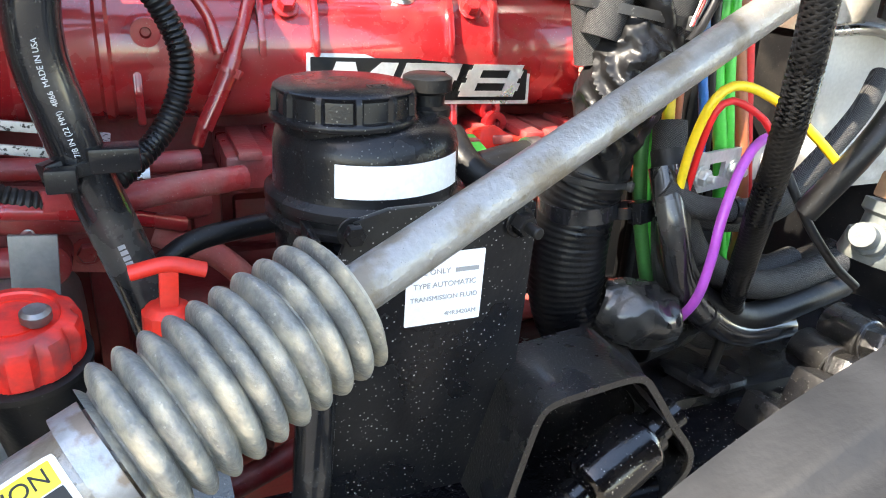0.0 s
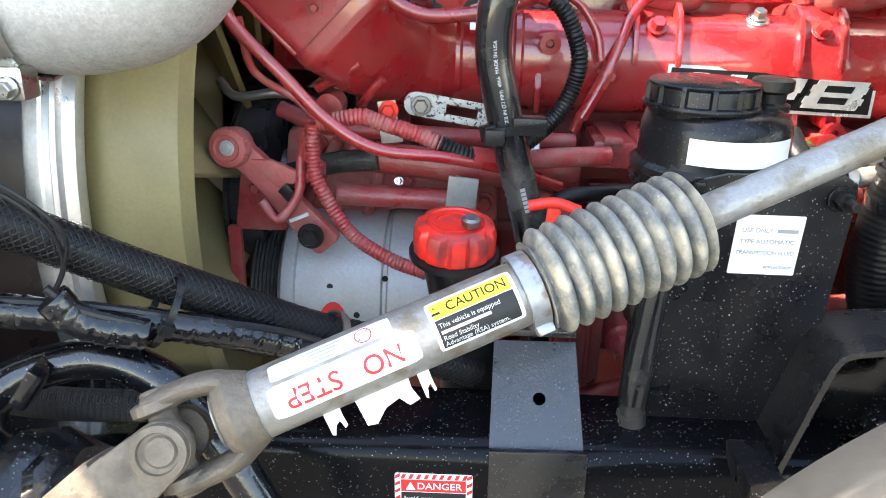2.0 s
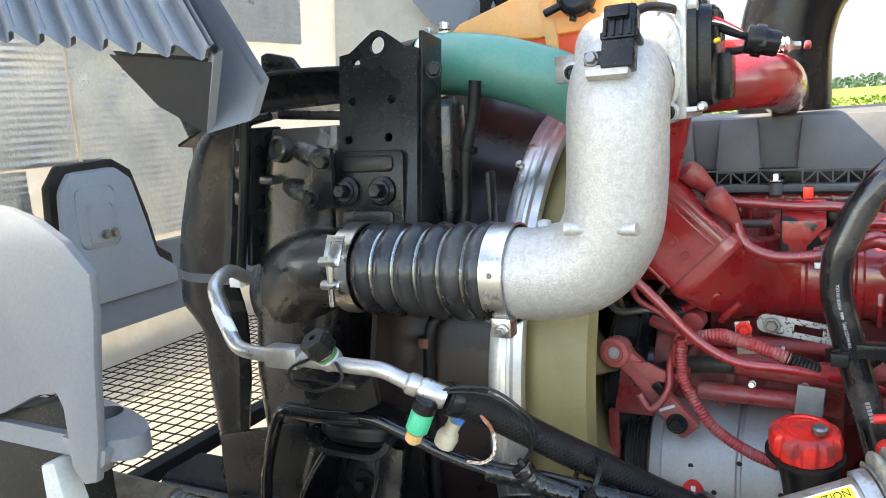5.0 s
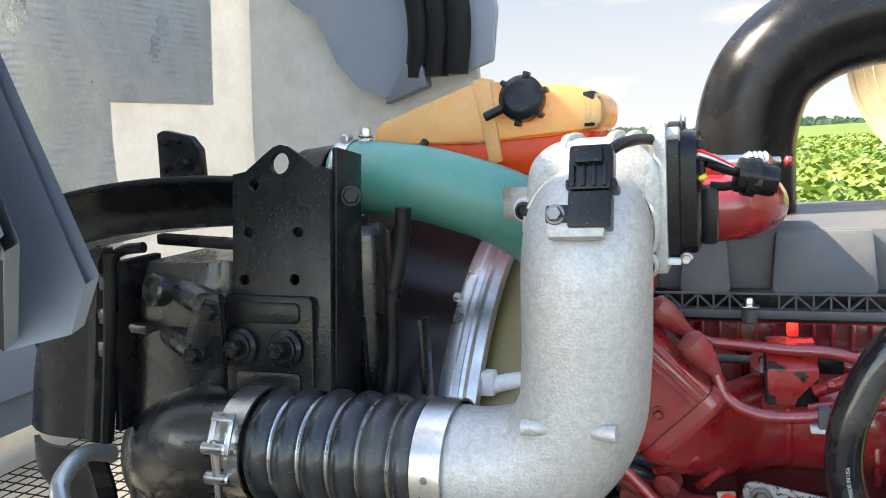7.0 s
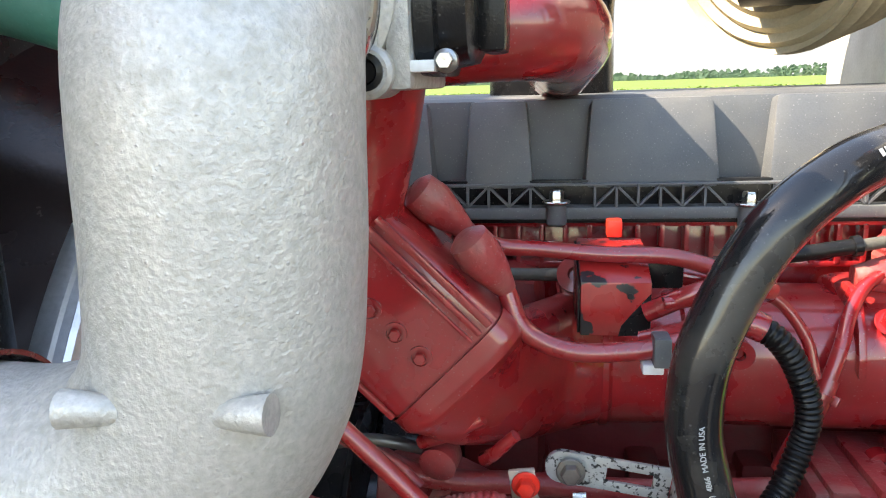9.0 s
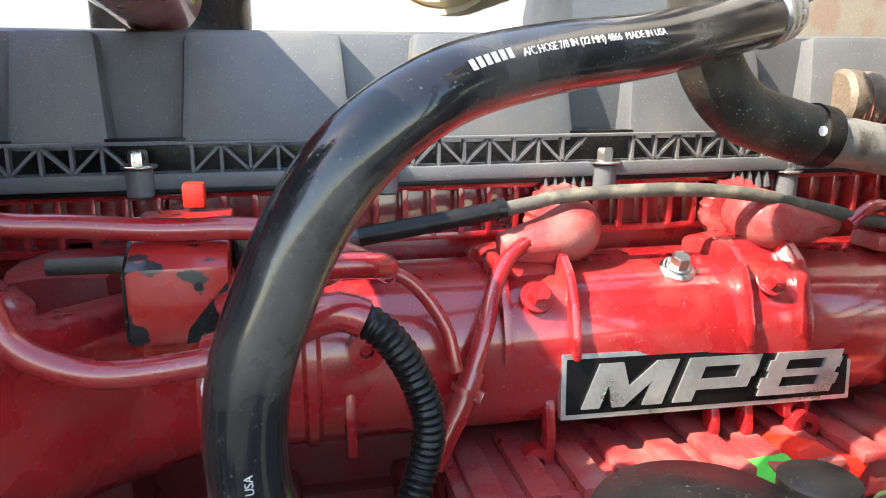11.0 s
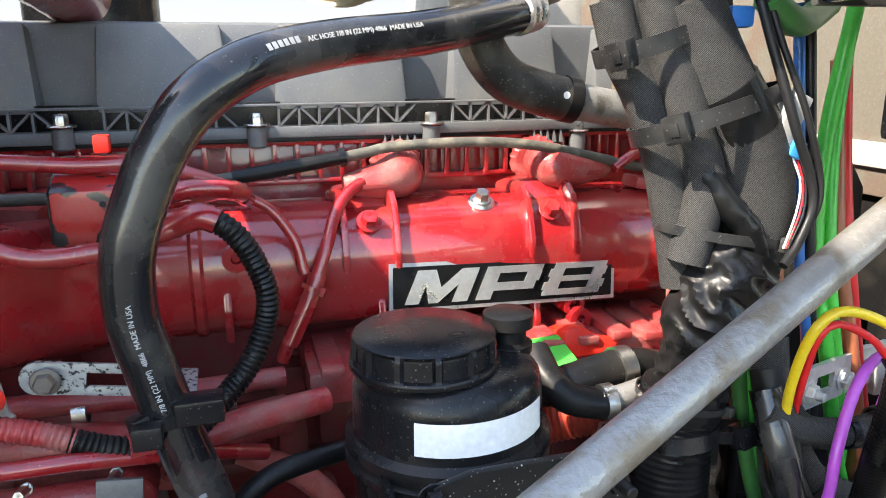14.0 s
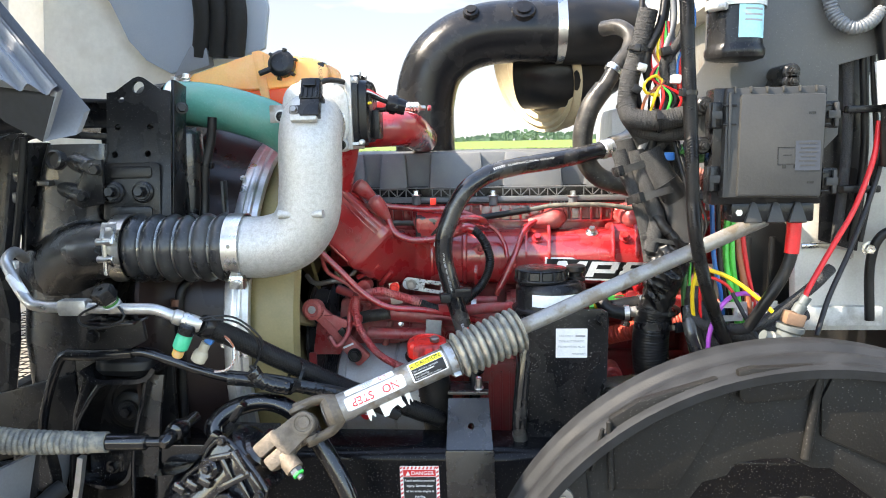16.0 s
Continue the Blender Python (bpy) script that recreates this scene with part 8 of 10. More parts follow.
for v in bm.verts:
    x, y, z = v.co
    w = 1 - 2.6 * abs(noise.noise(Vector((x * 60 + z * 40, y * 60, z * 34)))) + 0.5 * noise.noise(Vector((x * 160, y * 160, z * 90)))
    v.co += (v.co - V(0.314, 0.561, z)).normalized() * (0.0034 * w)
part("taped_neck", bm, TAPE, loom, "wrinkled black tape")
part("lower_sleeve", tube(B(), [(0.303, 0.568, 1.325), (0.297, 0.572, 1.29), (0.295, 0.573, 1.24), (0.302, 0.572, 1.20), (0.318, 0.568, 1.165), (0.33, 0.57, 1.13)], 0.0305, 28, 0.0016, lambda s, u: (1 + 0.06 * math.sin(math.pi * u)) * (1 + 0.013 * math.sin(2 * math.pi * s / 0.0052))), TAPE, loom, "black ribbed tape sleeve")
part("band", ring(B(), (0.2985, 0.571, 1.287), (-0.08, 0, 1), 0.031, 0.0332, 0.013), RUBBER_GLOSS, loom)
part("foot_branch", tube(B(), [(0.32, 0.565, 1.17), (0.34, 0.54, 1.15), (0.35, 0.52, 1.12)], 0.016, 18, 0.0016, RIB(0.004, 0.02)), BRAID, loom)


def belt(c, a, b, w, lock):
    """A flat strap round an oval bundle: centre, the two half axes, width, and the angle of its lock."""
    bm = B()
    c, a, b = V(*c), V(*a), V(*b)
    n = a.cross(b).normalized()
    loops = []
    for k in range(40):
        t = 2 * math.pi * k / 40
        p = a * math.cos(t) + b * math.sin(t)
        loops.append([bm.verts.new(c + p * s + n * h) for s, h in ((1.0, -w / 2), (1.035, -w / 2), (1.035, w / 2), (1.0, w / 2))])
    for k in range(40):
        p, q = loops[k], loops[(k + 1) % 40]
        for i in range(4):
            bm.faces.new((p[i], p[(i + 1) % 4], q[(i + 1) % 4], q[i]))
    ob = thing("cable_tie", c, "wide black cable tie round the wiring loom", "cable tie", "loom cable ties")
    part("strap", bm, TIE, ob)
    t = radians(lock)
    o = a * math.cos(t) + b * math.sin(t)
    m_ = facing(c + o * 1.08, n, o.cross(n))
    bm = B()
    box(bm, m_.translation, (w * 1.5, w * 1.3, w), 0.0012, m_.to_3x3().to_4x4())
    box(bm, m_ @ V(0, 0, w * 0.45), (w * 0.7, w * 0.5, w * 0.3), 0.0008, m_.to_3x3().to_4x4())
    part("lock", bm, TIE, ob)


for c_, a_, b_, w_, k_ in (((0.308, 0.576, 1.525), (0.058, 0.004, 0.015), (-0.006, -0.036, 0.004), 0.012, 128), ((0.266, 0.583, 1.573), (0.04, 0.0, 0.012), (-0.004, -0.028, 0.0), 0.012, 135), ((0.324, 0.57, 1.441), (0.049, 0.002, -0.008), (0.004, -0.034, 0), 0.007, 62), ((0.303, 0.57, 1.318), (0.034, 0, -0.004), (0, -0.033, 0), 0.005, 60)):
    belt(c_, a_, b_, w_, k_)
bm = tie(B(), (0.335, 0.56, 1.288), (-0.1, 0.2, 1), 0.014, 0.009, (0.3, -1, 0))
box(bm, (0.365, 0.55, 1.292), (0.07, 0.004, 0.011), 0.001, rot(0, -8, 12))
single("strap", bm, PLASTIC, "black strap tying the loom to the bracket", "strap")
bc = thing("wiring_connector", (0.36, 0.55, 1.5), "white and blue wiring connector on the loom", "connector")
part("body", box(B(), (0.354, 0.552, 1.52), (0.015, 0.013, 0.04), 0.002, rot(0, 25, 0)), material("pale grey connector", (0.36, 0.36, 0.35), 0.45), bc)
part("lock", box(B(), (0.359, 0.549, 1.502), (0.011, 0.012, 0.013), 0.002, rot(0, 25, 0)), material("sky blue plastic", (0.03, 0.28, 0.6), 0.35), bc, "blue lock")
bc2 = thing("wiring_connector", (0.325, 0.57, 1.585), "small blue wiring connector on the loom", "connector")
part("lock", box(B(), (0.318, 0.566, 1.588), (0.018, 0.014, 0.014), 0.003), WIRE_BLUE, bc2)
for k in range(3):
    cable("loom_wire", [(0.357 + 0.003 * k, 0.547, 1.497), (0.362 + 0.002 * k, 0.542, 1.48), (0.358 + 0.003 * k, 0.538, 1.46), (0.347 + 0.002 * k, 0.534, 1.436)], 0.0008, (WIRE_WHITE, WIRE_RED, WIRE_BLACK)[k], "thin wire below the blue connector", "wire", "wires along the loom")
for k, m_ in enumerate((WIRE_BLACK, WIRE_BLACK)):
    cable("loom_wire", [(0.325 + 0.006 * k, 0.565, 1.62), (0.335 + 0.008 * k, 0.55, 1.57), (0.35 + 0.012 * k, 0.54, 1.52), (0.372 + 0.006 * k, 0.54, 1.47), (0.36, 0.535, 1.44), (0.345, 0.53, 1.425)], 0.0034 - 0.001 * k, m_, "thin wire lying along the loom", "wire", "wires along the loom")
# upper branches
up = thing("upper_loom", (0.27, 0.56, 1.62), "braided wiring branches with clips", "wiring loom")
part("riser", tube(B(), [(0.285, 0.59, 1.60), (0.27, 0.57, 1.63), (0.245, 0.555, 1.665), (0.246, 0.55, 1.715), (0.262, 0.55, 1.77), (0.275, 0.55, 1.83)], 0.016, 20, 0.0016, RIB(0.0042, 0.05)), BRAID, up)
part("cross_branch", tube(B(), [(0.238, 0.545, 1.68), (0.25, 0.535, 1.655), (0.29, 0.53, 1.648), (0.33, 0.53, 1.655), (0.37, 0.53, 1.662)], 0.0165, 20, 0.0016, RIB(0.0042, 0.05)), BRAID, up)
part("cross_branch", tube(B(), [(0.255, 0.56, 1.64), (0.30, 0.55, 1.628), (0.34, 0.55, 1.63), (0.38, 0.55, 1.635)], 0.0145, 20, 0.0016, RIB(0.0042, 0.05)), BRAID, up)
part("ribbed_tube", tube(B(), [(0.318, 0.55, 1.70), (0.315, 0.548, 1.74), (0.312, 0.55, 1.80)], 0.0075, 14, 0.0008, WAVE), PLASTIC_GREY, up, "grey ribbed loom tube")
part("clip_tube", cyl(B(), (0.283, 0.548, 1.66), (0.285, 0.548, 1.735), 0.0065, 16), STEEL, up, "bright metal sleeve")
for k, (m_, dx) in enumerate(((WIRE_RED, 0.0), (WIRE_YELLOW, -0.006), (WIRE_GREEN, 0.005), (WIRE_RED, 0.012), (WIRE_BROWN, -0.012), (WIRE_BLACK, 0.008))):
    cable("harness_wire", [(0.30 + dx * 0.5, 0.545, 1.81), (0.296 + dx, 0.542, 1.76), (0.292 - dx, 0.538, 1.72), (0.30 + 2.2 * dx, 0.535, 1.69), (0.295 + dx * 2.5, 0.54, 1.665)], 0.0026, m_, "thin coloured harness wire", "wire", "upper harness wires", 8, 0.006)
cable("harness_wire", [(0.294, 0.54, 1.69), (0.27, 0.533, 1.695), (0.268, 0.531, 1.71), (0.285, 0.533, 1.722), (0.298, 0.54, 1.712)], 0.0026, WIRE_YELLOW, "yellow harness wire in a loop", "wire", "upper harness wires", 8)
for pts, m_, r in (([(0.33, 0.55, 1.69), (0.328, 0.55, 1.74), (0.345, 0.56, 1.80)], WIRE_RED, 0.0055), ([(0.335, 0.56, 1.60), (0.37, 0.57, 1.585), (0.42, 0.60, 1.60)], WIRE_DKGREEN, 0.010)):
    cable("power_cable", pts, r, m_, "insulated power cable beside the loom", "cable", "power cables")
single("cable_tie", tie(B(), (0.262, 0.545, 1.765), (0.2, 0, 1), 0.02, 0.006, (-0.4, -1, 0)), PLASTIC, "black cable tie on an upper branch", "cable tie")
single("cable_tie", tie(B(), (0.29, 0.53, 1.648), (1, 0, 0.1), 0.0185, 0.006, (0, -1, 0.3)), PLASTIC, "black cable tie on a cross branch", "cable tie")

# braided sleeve in front
bs = thing("braided_sleeve", (0.4, 0.45, 1.2), "black braided sleeve hanging in front of the loom", "wiring loom")
part("sleeve", tube(B(), [(0.296, 0.40, 1.90), (0.303, 0.40, 1.76), (0.312, 0.40, 1.62), (0.322, 0.405, 1.49), (0.345, 0.425, 1.40), (0.39, 0.475, 1.30), (0.436, 0.525, 1.205)], 0.0092, 18, 0.004), RUBBER, bs)
BSP = [(0.296, 0.40, 1.90), (0.303, 0.40, 1.76), (0.312, 0.40, 1.62), (0.322, 0.405, 1.49), (0.345, 0.425, 1.40), (0.39, 0.475, 1.30), (0.436, 0.525, 1.205)]
part("weave", braid(B(), BSP, 0.0096, 8, 0.036, 0.0022), TAPE, bs, "open weave of glossy black strands")
part("end_collar", lathe(B(), [(0.009, 0), (0.012, 0.003), (0.012, 0.018), (0.007, 0.021)], (0.436, 0.525, 1.208), (0.4, 0.4, -0.8), 18), RUBBER, bs)
part("tail", tube(B(), [(0.444, 0.533, 1.19), (0.44, 0.53, 1.16), (0.435, 0.53, 1.13)], 0.005, 12), RUBBER, bs)
single("cable_tie", tie(B(), (0.308, 0.40, 1.685), (0.05, 0, 1), 0.0105, 0.006, (-1, -0.5, 0)), PLASTIC, "black cable tie on a braided sleeve", "cable tie")

# coloured air lines
GA = "coloured air lines"
for m_, pts, r in ((WIRE_BLUE, [(0.395, 0.60, 1.60), (0.40, 0.59, 1.50), (0.404, 0.58, 1.407), (0.42, 0.58, 1.336), (0.44, 0.60, 1.22)], 0.0042),
                   (WIRE_BLACK, [(0.402, 0.60, 1.62), (0.41, 0.59, 1.50), (0.413, 0.58, 1.41), (0.425, 0.58, 1.33), (0.445, 0.60, 1.22)], 0.0042),
                   (WIRE_GREEN, [(0.446, 0.60, 1.60), (0.433, 0.60, 1.50), (0.428, 0.59, 1.407), (0.441, 0.58, 1.33), (0.462, 0.58, 1.243), (0.50, 0.60, 1.18)], 0.0062),
                   (WIRE_GREEN, [(0.455, 0.61, 1.60), (0.442, 0.60, 1.50), (0.437, 0.585, 1.41), (0.449, 0.578, 1.33), (0.468, 0.58, 1.25), (0.49, 0.60, 1.2)], 0.0045),
                   (WIRE_BROWN, [(0.445, 0.61, 1.56), (0.447, 0.60, 1.48), (0.45, 0.59, 1.412), (0.466, 0.58, 1.328), (0.485, 0.58, 1.245), (0.50, 0.60, 1.2)], 0.0058),
                   (WIRE_RED, [(0.45, 0.61, 1.58), (0.455, 0.60, 1.48), (0.459, 0.59, 1.416), (0.476, 0.585, 1.328), (0.496, 0.58, 1.24)], 0.0048),
                   (WIRE_DKGREEN, [(0.352, 0.58, 1.42), (0.353, 0.575, 1.34), (0.362, 0.57, 1.27), (0.38, 0.565, 1.205), (0.41, 0.57, 1.16)], 0.0062),
                   (WIRE_GREEN, [(0.362, 0.578, 1.42), (0.361, 0.572, 1.34), (0.368, 0.568, 1.27), (0.386, 0.565, 1.205)], 0.0026),
                   (WIRE_YELLOW, [(0.372, 0.58, 1.42), (0.376, 0.572, 1.34), (0.385, 0.568, 1.27), (0.405, 0.565, 1.19)], 0.0052),
                   (WIRE_BROWN, [(0.384, 0.58, 1.42), (0.386, 0.575, 1.34), (0.394, 0.57, 1.27), (0.41, 0.57, 1.19)], 0.004),
                   (WIRE_YELLOW, [(0.36, 0.53, 1.30), (0.351, 0.515, 1.35), (0.352, 0.502, 1.389), (0.372, 0.50, 1.40), (0.406, 0.495, 1.388), (0.443, 0.485, 1.361), (0.47, 0.475, 1.335)], 0.0036),
                   (WIRE_RED, [(0.372, 0.535, 1.30), (0.365, 0.52, 1.35), (0.365, 0.512, 1.378), (0.378, 0.51, 1.387), (0.403, 0.505, 1.375), (0.415, 0.50, 1.36)], 0.0028),
                   (WIRE_PURPLE, [(0.40, 0.56, 1.16), (0.378, 0.525, 1.195), (0.372, 0.50, 1.23), (0.374, 0.495, 1.266), (0.378, 0.497, 1.30), (0.396, 0.507, 1.335), (0.419, 0.515, 1.354), (0.45, 0.52, 1.356), (0.47, 0.54, 1.34), (0.48, 0.56, 1.28)], 0.004),
                   (WIRE_BLACK, [(0.412, 0.50, 1.362), (0.425, 0.49, 1.335), (0.443, 0.475, 1.298), (0.47, 0.465, 1.265), (0.495, 0.46, 1.245)], 0.0036)):
    cable("air_line", pts, r, m_, "coloured plastic air line", "air line", GA, 12)
for pts, r in (([(0.344, 0.53, 1.318), (0.371, 0.525, 1.302), (0.407, 0.52, 1.296), (0.448, 0.52, 1.297), (0.49, 0.53, 1.315), (0.56, 0.55, 1.36), (0.60, 0.57, 1.39)], 0.0095),
               ([(0.388, 0.57, 1.30), (0.393, 0.565, 1.258), (0.406, 0.56, 1.213), (0.441, 0.56, 1.178), (0.50, 0.57, 1.165)], 0.0105),
               ([(0.376, 0.565, 1.30), (0.38, 0.56, 1.25), (0.395, 0.555, 1.20), (0.43, 0.55, 1.16), (0.48, 0.56, 1.14)], 0.009),
               ([(0.40, 0.575, 1.30), (0.41, 0.57, 1.25), (0.43, 0.565, 1.215), (0.47, 0.565, 1.20), (0.56, 0.58, 1.21)], 0.0125)):
    bh_ = cable("black_hose", pts, r, BRAID, "black sleeved hose behind the loom", "hose", "black hoses", 14, 0.0018, RIB(0.004, 0.02))
    part("hose_tie", ring(B(), V(*pts[2]), V(*pts[3]) - V(*pts[1]), r * 0.98, r + 0.0018, 0.006, 24), PLASTIC, bh_)
sb2 = thing("slotted_bar", (0.45, 0.57, 1.29), "galvanised slotted bar with bolts", "bracket")
GALV = material("galvanised steel", (0.5, 0.5, 0.48), 0.5, 0.5, dirt=(0.25, 0.22, 0.18), amount=0.5, scale=45, bump=0.2)
BM_ = facing((0.455, 0.573, 1.313), (1, 0.37, -0.06), (0, 0, 1))
bm = B()
for x0, x1, y0, y1 in ((-0.072, 0.072, 0.007, 0.017), (-0.072, 0.072, -0.017, -0.007), (-0.072, -0.045, -0.007, 0.007), (-0.018, 0.01, -0.007, 0.007), (0.035, 0.072, -0.007, 0.007)):
    prism(bm, [(x0, y0), (x1, y0), (x1, y1), (x0, y1)], 0.004, BM_)
part("bar", bm, GALV, sb2)
for x in (-0.058, -0.004):
    part("bolt", hexbolt(B(), BM_ @ V(x, -0.002, 0), BM_.to_3x3() @ V(0, 0, 1), 0.0075, 1.3, 0.006, 0.012), GALV, sb2)
ch = thing("support_channel", (0.6, 0.57, 1.28), "galvanised support channel under the cab wall", "bracket")
part("channel", box(B(), (0.60, 0.60, 1.30), (0.2, 0.03, 0.035), 0.003), GALV, ch)
# ribbed engine hose at the back
rh = thing("ribbed_hose", (0.5, 0.85, 1.4), "dusty red ribbed breather hose with clamp collar", "hose")
part("hose", tube(B(), [(0.40, 0.86, 1.54), (0.44, 0.855, 1.537), (0.468, 0.85, 1.522), (0.485, 0.845, 1.49), (0.505, 0.84, 1.455), (0.535, 0.84, 1.41), (0.56, 0.82, 1.33), (0.56, 0.80, 1.22)], 0.021, 20, 0.0012, convolute(0.0056, 0.12)), material("dusty red ribbed hose", (0.24, 0.07, 0.045), 0.6, dirt=(0.14, 0.09, 0.07), amount=0.6, scale=20), rh)
part("collar", lathe(B(), [(0.022, 0), (0.026, 0.004), (0.026, 0.016), (0.023, 0.02), (0.026, 0.024), (0.026, 0.03), (0.022, 0.034)], (0.392, 0.865, 1.545), (1, -0.1, -0.1), 28), YOKE, rh, "dusty clamp collar")
# coolant pipe that rises behind the hose
cp3 = thing("coolant_pipe", (0.22, 0.75, 1.5), "grey coolant pipe with black elbow hose and clamps", "pipe")
part("upper_pipe", tube(B(), [(0.245, 0.86, 1.845), (0.272, 0.83, 1.843), (0.291, 0.80, 1.82), (0.283, 0.78, 1.79), (0.262, 0.76, 1.765), (0.243, 0.75, 1.735), (0.22, 0.745, 1.70)], 0.0155, 22), HOSE_OLD, cp3)
part("elbow_hose", tube(B(), [(0.232, 0.748, 1.718), (0.205, 0.742, 1.68), (0.192, 0.74, 1.635), (0.192, 0.74, 1.60), (0.202, 0.742, 1.57), (0.225, 0.745, 1.545), (0.26, 0.746, 1.532), (0.29, 0.746, 1.525)], 0.0195, 26), HOSE_OLD, cp3, "dusty black elbow hose")
part("lower_pipe", tube(B(), [(0.285, 0.746, 1.526), (0.34, 0.748, 1.516), (0.41, 0.75, 1.503)], 0.0165, 22), material("blotched grey pipe", (0.2, 0.195, 0.18), 0.5, 0.3, dirt=(0.07, 0.062, 0.05), amount=0.9, scale=60, fine=240, bump=0.3, edge=0.06, speck=0.4), cp3)
bm = B()
lines_ = []
for k in range(6):
    x_ = 0.335 + 0.044 * k / 5
    lines_.append([V(x_, 0.7468, 1.5175 - 0.19 * (x_ - 0.335)) + V(0, -math.cos(radians(q)), math.sin(radians(q))) * 0.0169 for q in (-18, -4, 10, 24, 38)])
strip(bm, lines_, 0.0004)
part("pipe_label", bm, LABEL, cp3, "white pipe label")
part("clamp", ring(B(), (0.278, 0.746, 1.528), (0.97, 0.02, -0.2), 0.0185, 0.0205, 0.012), RUBBER, cp3)
part("clamp", ring(B(), (0.256, 0.757, 1.755), (-0.6, -0.2, -0.75), 0.0165, 0.0195, 0.011), STEEL, cp3)
part("paint_dot", cyl(B(), (0.2735, 0.7275, 1.5315), (0.2735, 0.7265, 1.5315), 0.0032, 12, 0.0001), LABEL, cp3)
single("manifold_plug", lathe(B(), [(0.012, 0), (0.014, 0.003), (0.014, 0.012), (0.008, 0.014), (0.008, 0.03)], (0.43, 0.79, 1.40), (0.6, -1, 0.1), 18), RUBBER, "black sensor plug at the manifold end", "plug")
single("manifold_clip", box(B(), (0.405, 0.80, 1.437), (0.05, 0.03, 0.012), 0.003, rot(0, 10, 0)), RED_DUSTY, "dusty red wiring clip on the manifold", "clip")
single("radiator_hose", tube(B(), [(0.215, 0.645, 1.302), (0.237, 0.64, 1.303), (0.268, 0.64, 1.309), (0.30, 0.645, 1.31), (0.345, 0.66, 1.295), (0.38, 0.68, 1.27)], 0.016, 20), RUBBER, "dusty black hose with band clamp", "hose")
single("hose_clamp", ring(B(), (0.285, 0.642, 1.31), (1, 0.1, 0), 0.0165, 0.019, 0.013), STEEL, "worn steel band clamp on a hose", "clamp")

# ---- fuse box ----
fuse = thing("fuse_box", (0.43, 0.45, 1.49), "dusty grey plastic fuse box with latched lid", "fuse box")
FL = facing((0.4365, 0.412, 1.608), (1, 0, 0), (0, 0.05, 1))
lid = part("lid", prism(B(), [(-0.074, -0.080), (0.070, -0.082), (0.074, 0.085), (-0.070, 0.084)], 0.03, FL, 0.004), FUSE_GREY, fuse)
part("raised_panel", prism(B(), [(-0.054, -0.077), (0.068, -0.079), (0.0725, 0.073), (-0.0505, 0.0735)], 0.012, facing((0.4365, 0.405, 1.608), (1, 0, 0), (0, 0.05, 1)), 0.0035), FUSE_GREY, lid)
for k in range(6):
    part("edge_rib", box(B(), FL @ V(-0.058 + 0.0235 * k, 0.081, -0.001), (0.003, 0.012, 0.009), 0.001), FUSE_GREY, lid)
part("side_rib", box(B(), FL @ V(-0.066, 0.002, 0.0), (0.004, 0.006, 0.15), 0.0015), FUSE_GREY, lid)
FM = facing((0.4365, 0.4047, 1.608), (1, 0, 0), (0, 0.05, 1))
bars([(0.004, -0.018, 0.001, 0.026), (0.036, -0.018, 0.001, 0.026), (0.02, -0.0055, 0.032, 0.001), (0.02, -0.0305, 0.032, 0.001), (0.018, -0.017, 0.012, 0.0012), (0.013, -0.034, 0.006, 0.005), (0.03, -0.034, 0.006, 0.005), (0.052, 0.045, 0.01, 0.003), (0.052, -0.058, 0.01, 0.003)], PLASTIC, FM, lid, "moulded_mark")
part("lid_label", prism(B(), rounded(0.036, 0.044, 0.001), 0.0005, FM @ Matrix.Translation((0.047, -0.018, 0.0008))), material("faded grey label", (0.04, 0.045, 0.055), 0.5, bump=0.03), lid)
bars([(0.047, 0.0 - 0.0065 * k, 0.026 - 0.004 * (k % 2), 0.0022) for k in range(6)], FUSE_GREY, FM @ Matrix.Translation((0, 0, 0.001)), lid)
part("base", box(B(), (0.435, 0.452, 1.604), (0.168, 0.045, 0.178), 0.005), PLASTIC, fuse)
part("lower_housing", box(B(), (0.445, 0.452, 1.503), (0.125, 0.05, 0.03), 0.005), PLASTIC, fuse)
for k in range(3):
    part("web", prism(B(), [(-0.014, -0.02), (0.014, -0.02), (0.004, 0.012), (-0.004, 0.012)], 0.012, facing((0.415 + 0.033 * k, 0.421, 1.508), (1, 0, 0), (0, 0.2, 1)), 0.003), FUSE_GREY, fuse)
for x, z, w in ((0.353, 1.652, 0.02), (0.353, 1.556, 0.02), (0.524, 1.65, 0.022), (0.526, 1.55, 0.022)):
    lt = part("latch", box(B(), (x, 0.434, z), (w, 0.02, 0.04), 0.003), PLASTIC, fuse)
    part("latch_bar", box(B(), (x + (0.004 if x > 0.4 else -0.004), 0.418, z), (0.006, 0.006, 0.036), 0.0015), FUSE_GREY, lt)
    part("latch_tongue", box(B(), (x, 0.417, z), (w * 0.8, 0.005, 0.012), 0.001), FUSE_GREY, lt)
    for dz in (-0.014, 0.014):
        part("latch_rib", box(B(), (x + (0.018 if x < 0.4 else -0.016), 0.414, z + dz), (0.02, 0.006, 0.003), 0.001), PLASTIC, lt)
part("nut_tab", cyl(B(), (0.394, 0.45, 1.503), (0.394, 0.43, 1.503), 0.013, 20), PLASTIC, fuse)
part("mount_bolt", hexbolt(B(), (0.394, 0.43, 1.503), (0, -1, 0.1), 0.006, 1.3, 0.004), STEEL, fuse)
fpn = thing("mounting_panel", (0.45, 0.52, 1.5), "dark grey steel mounting panel behind the fuse box", "panel")
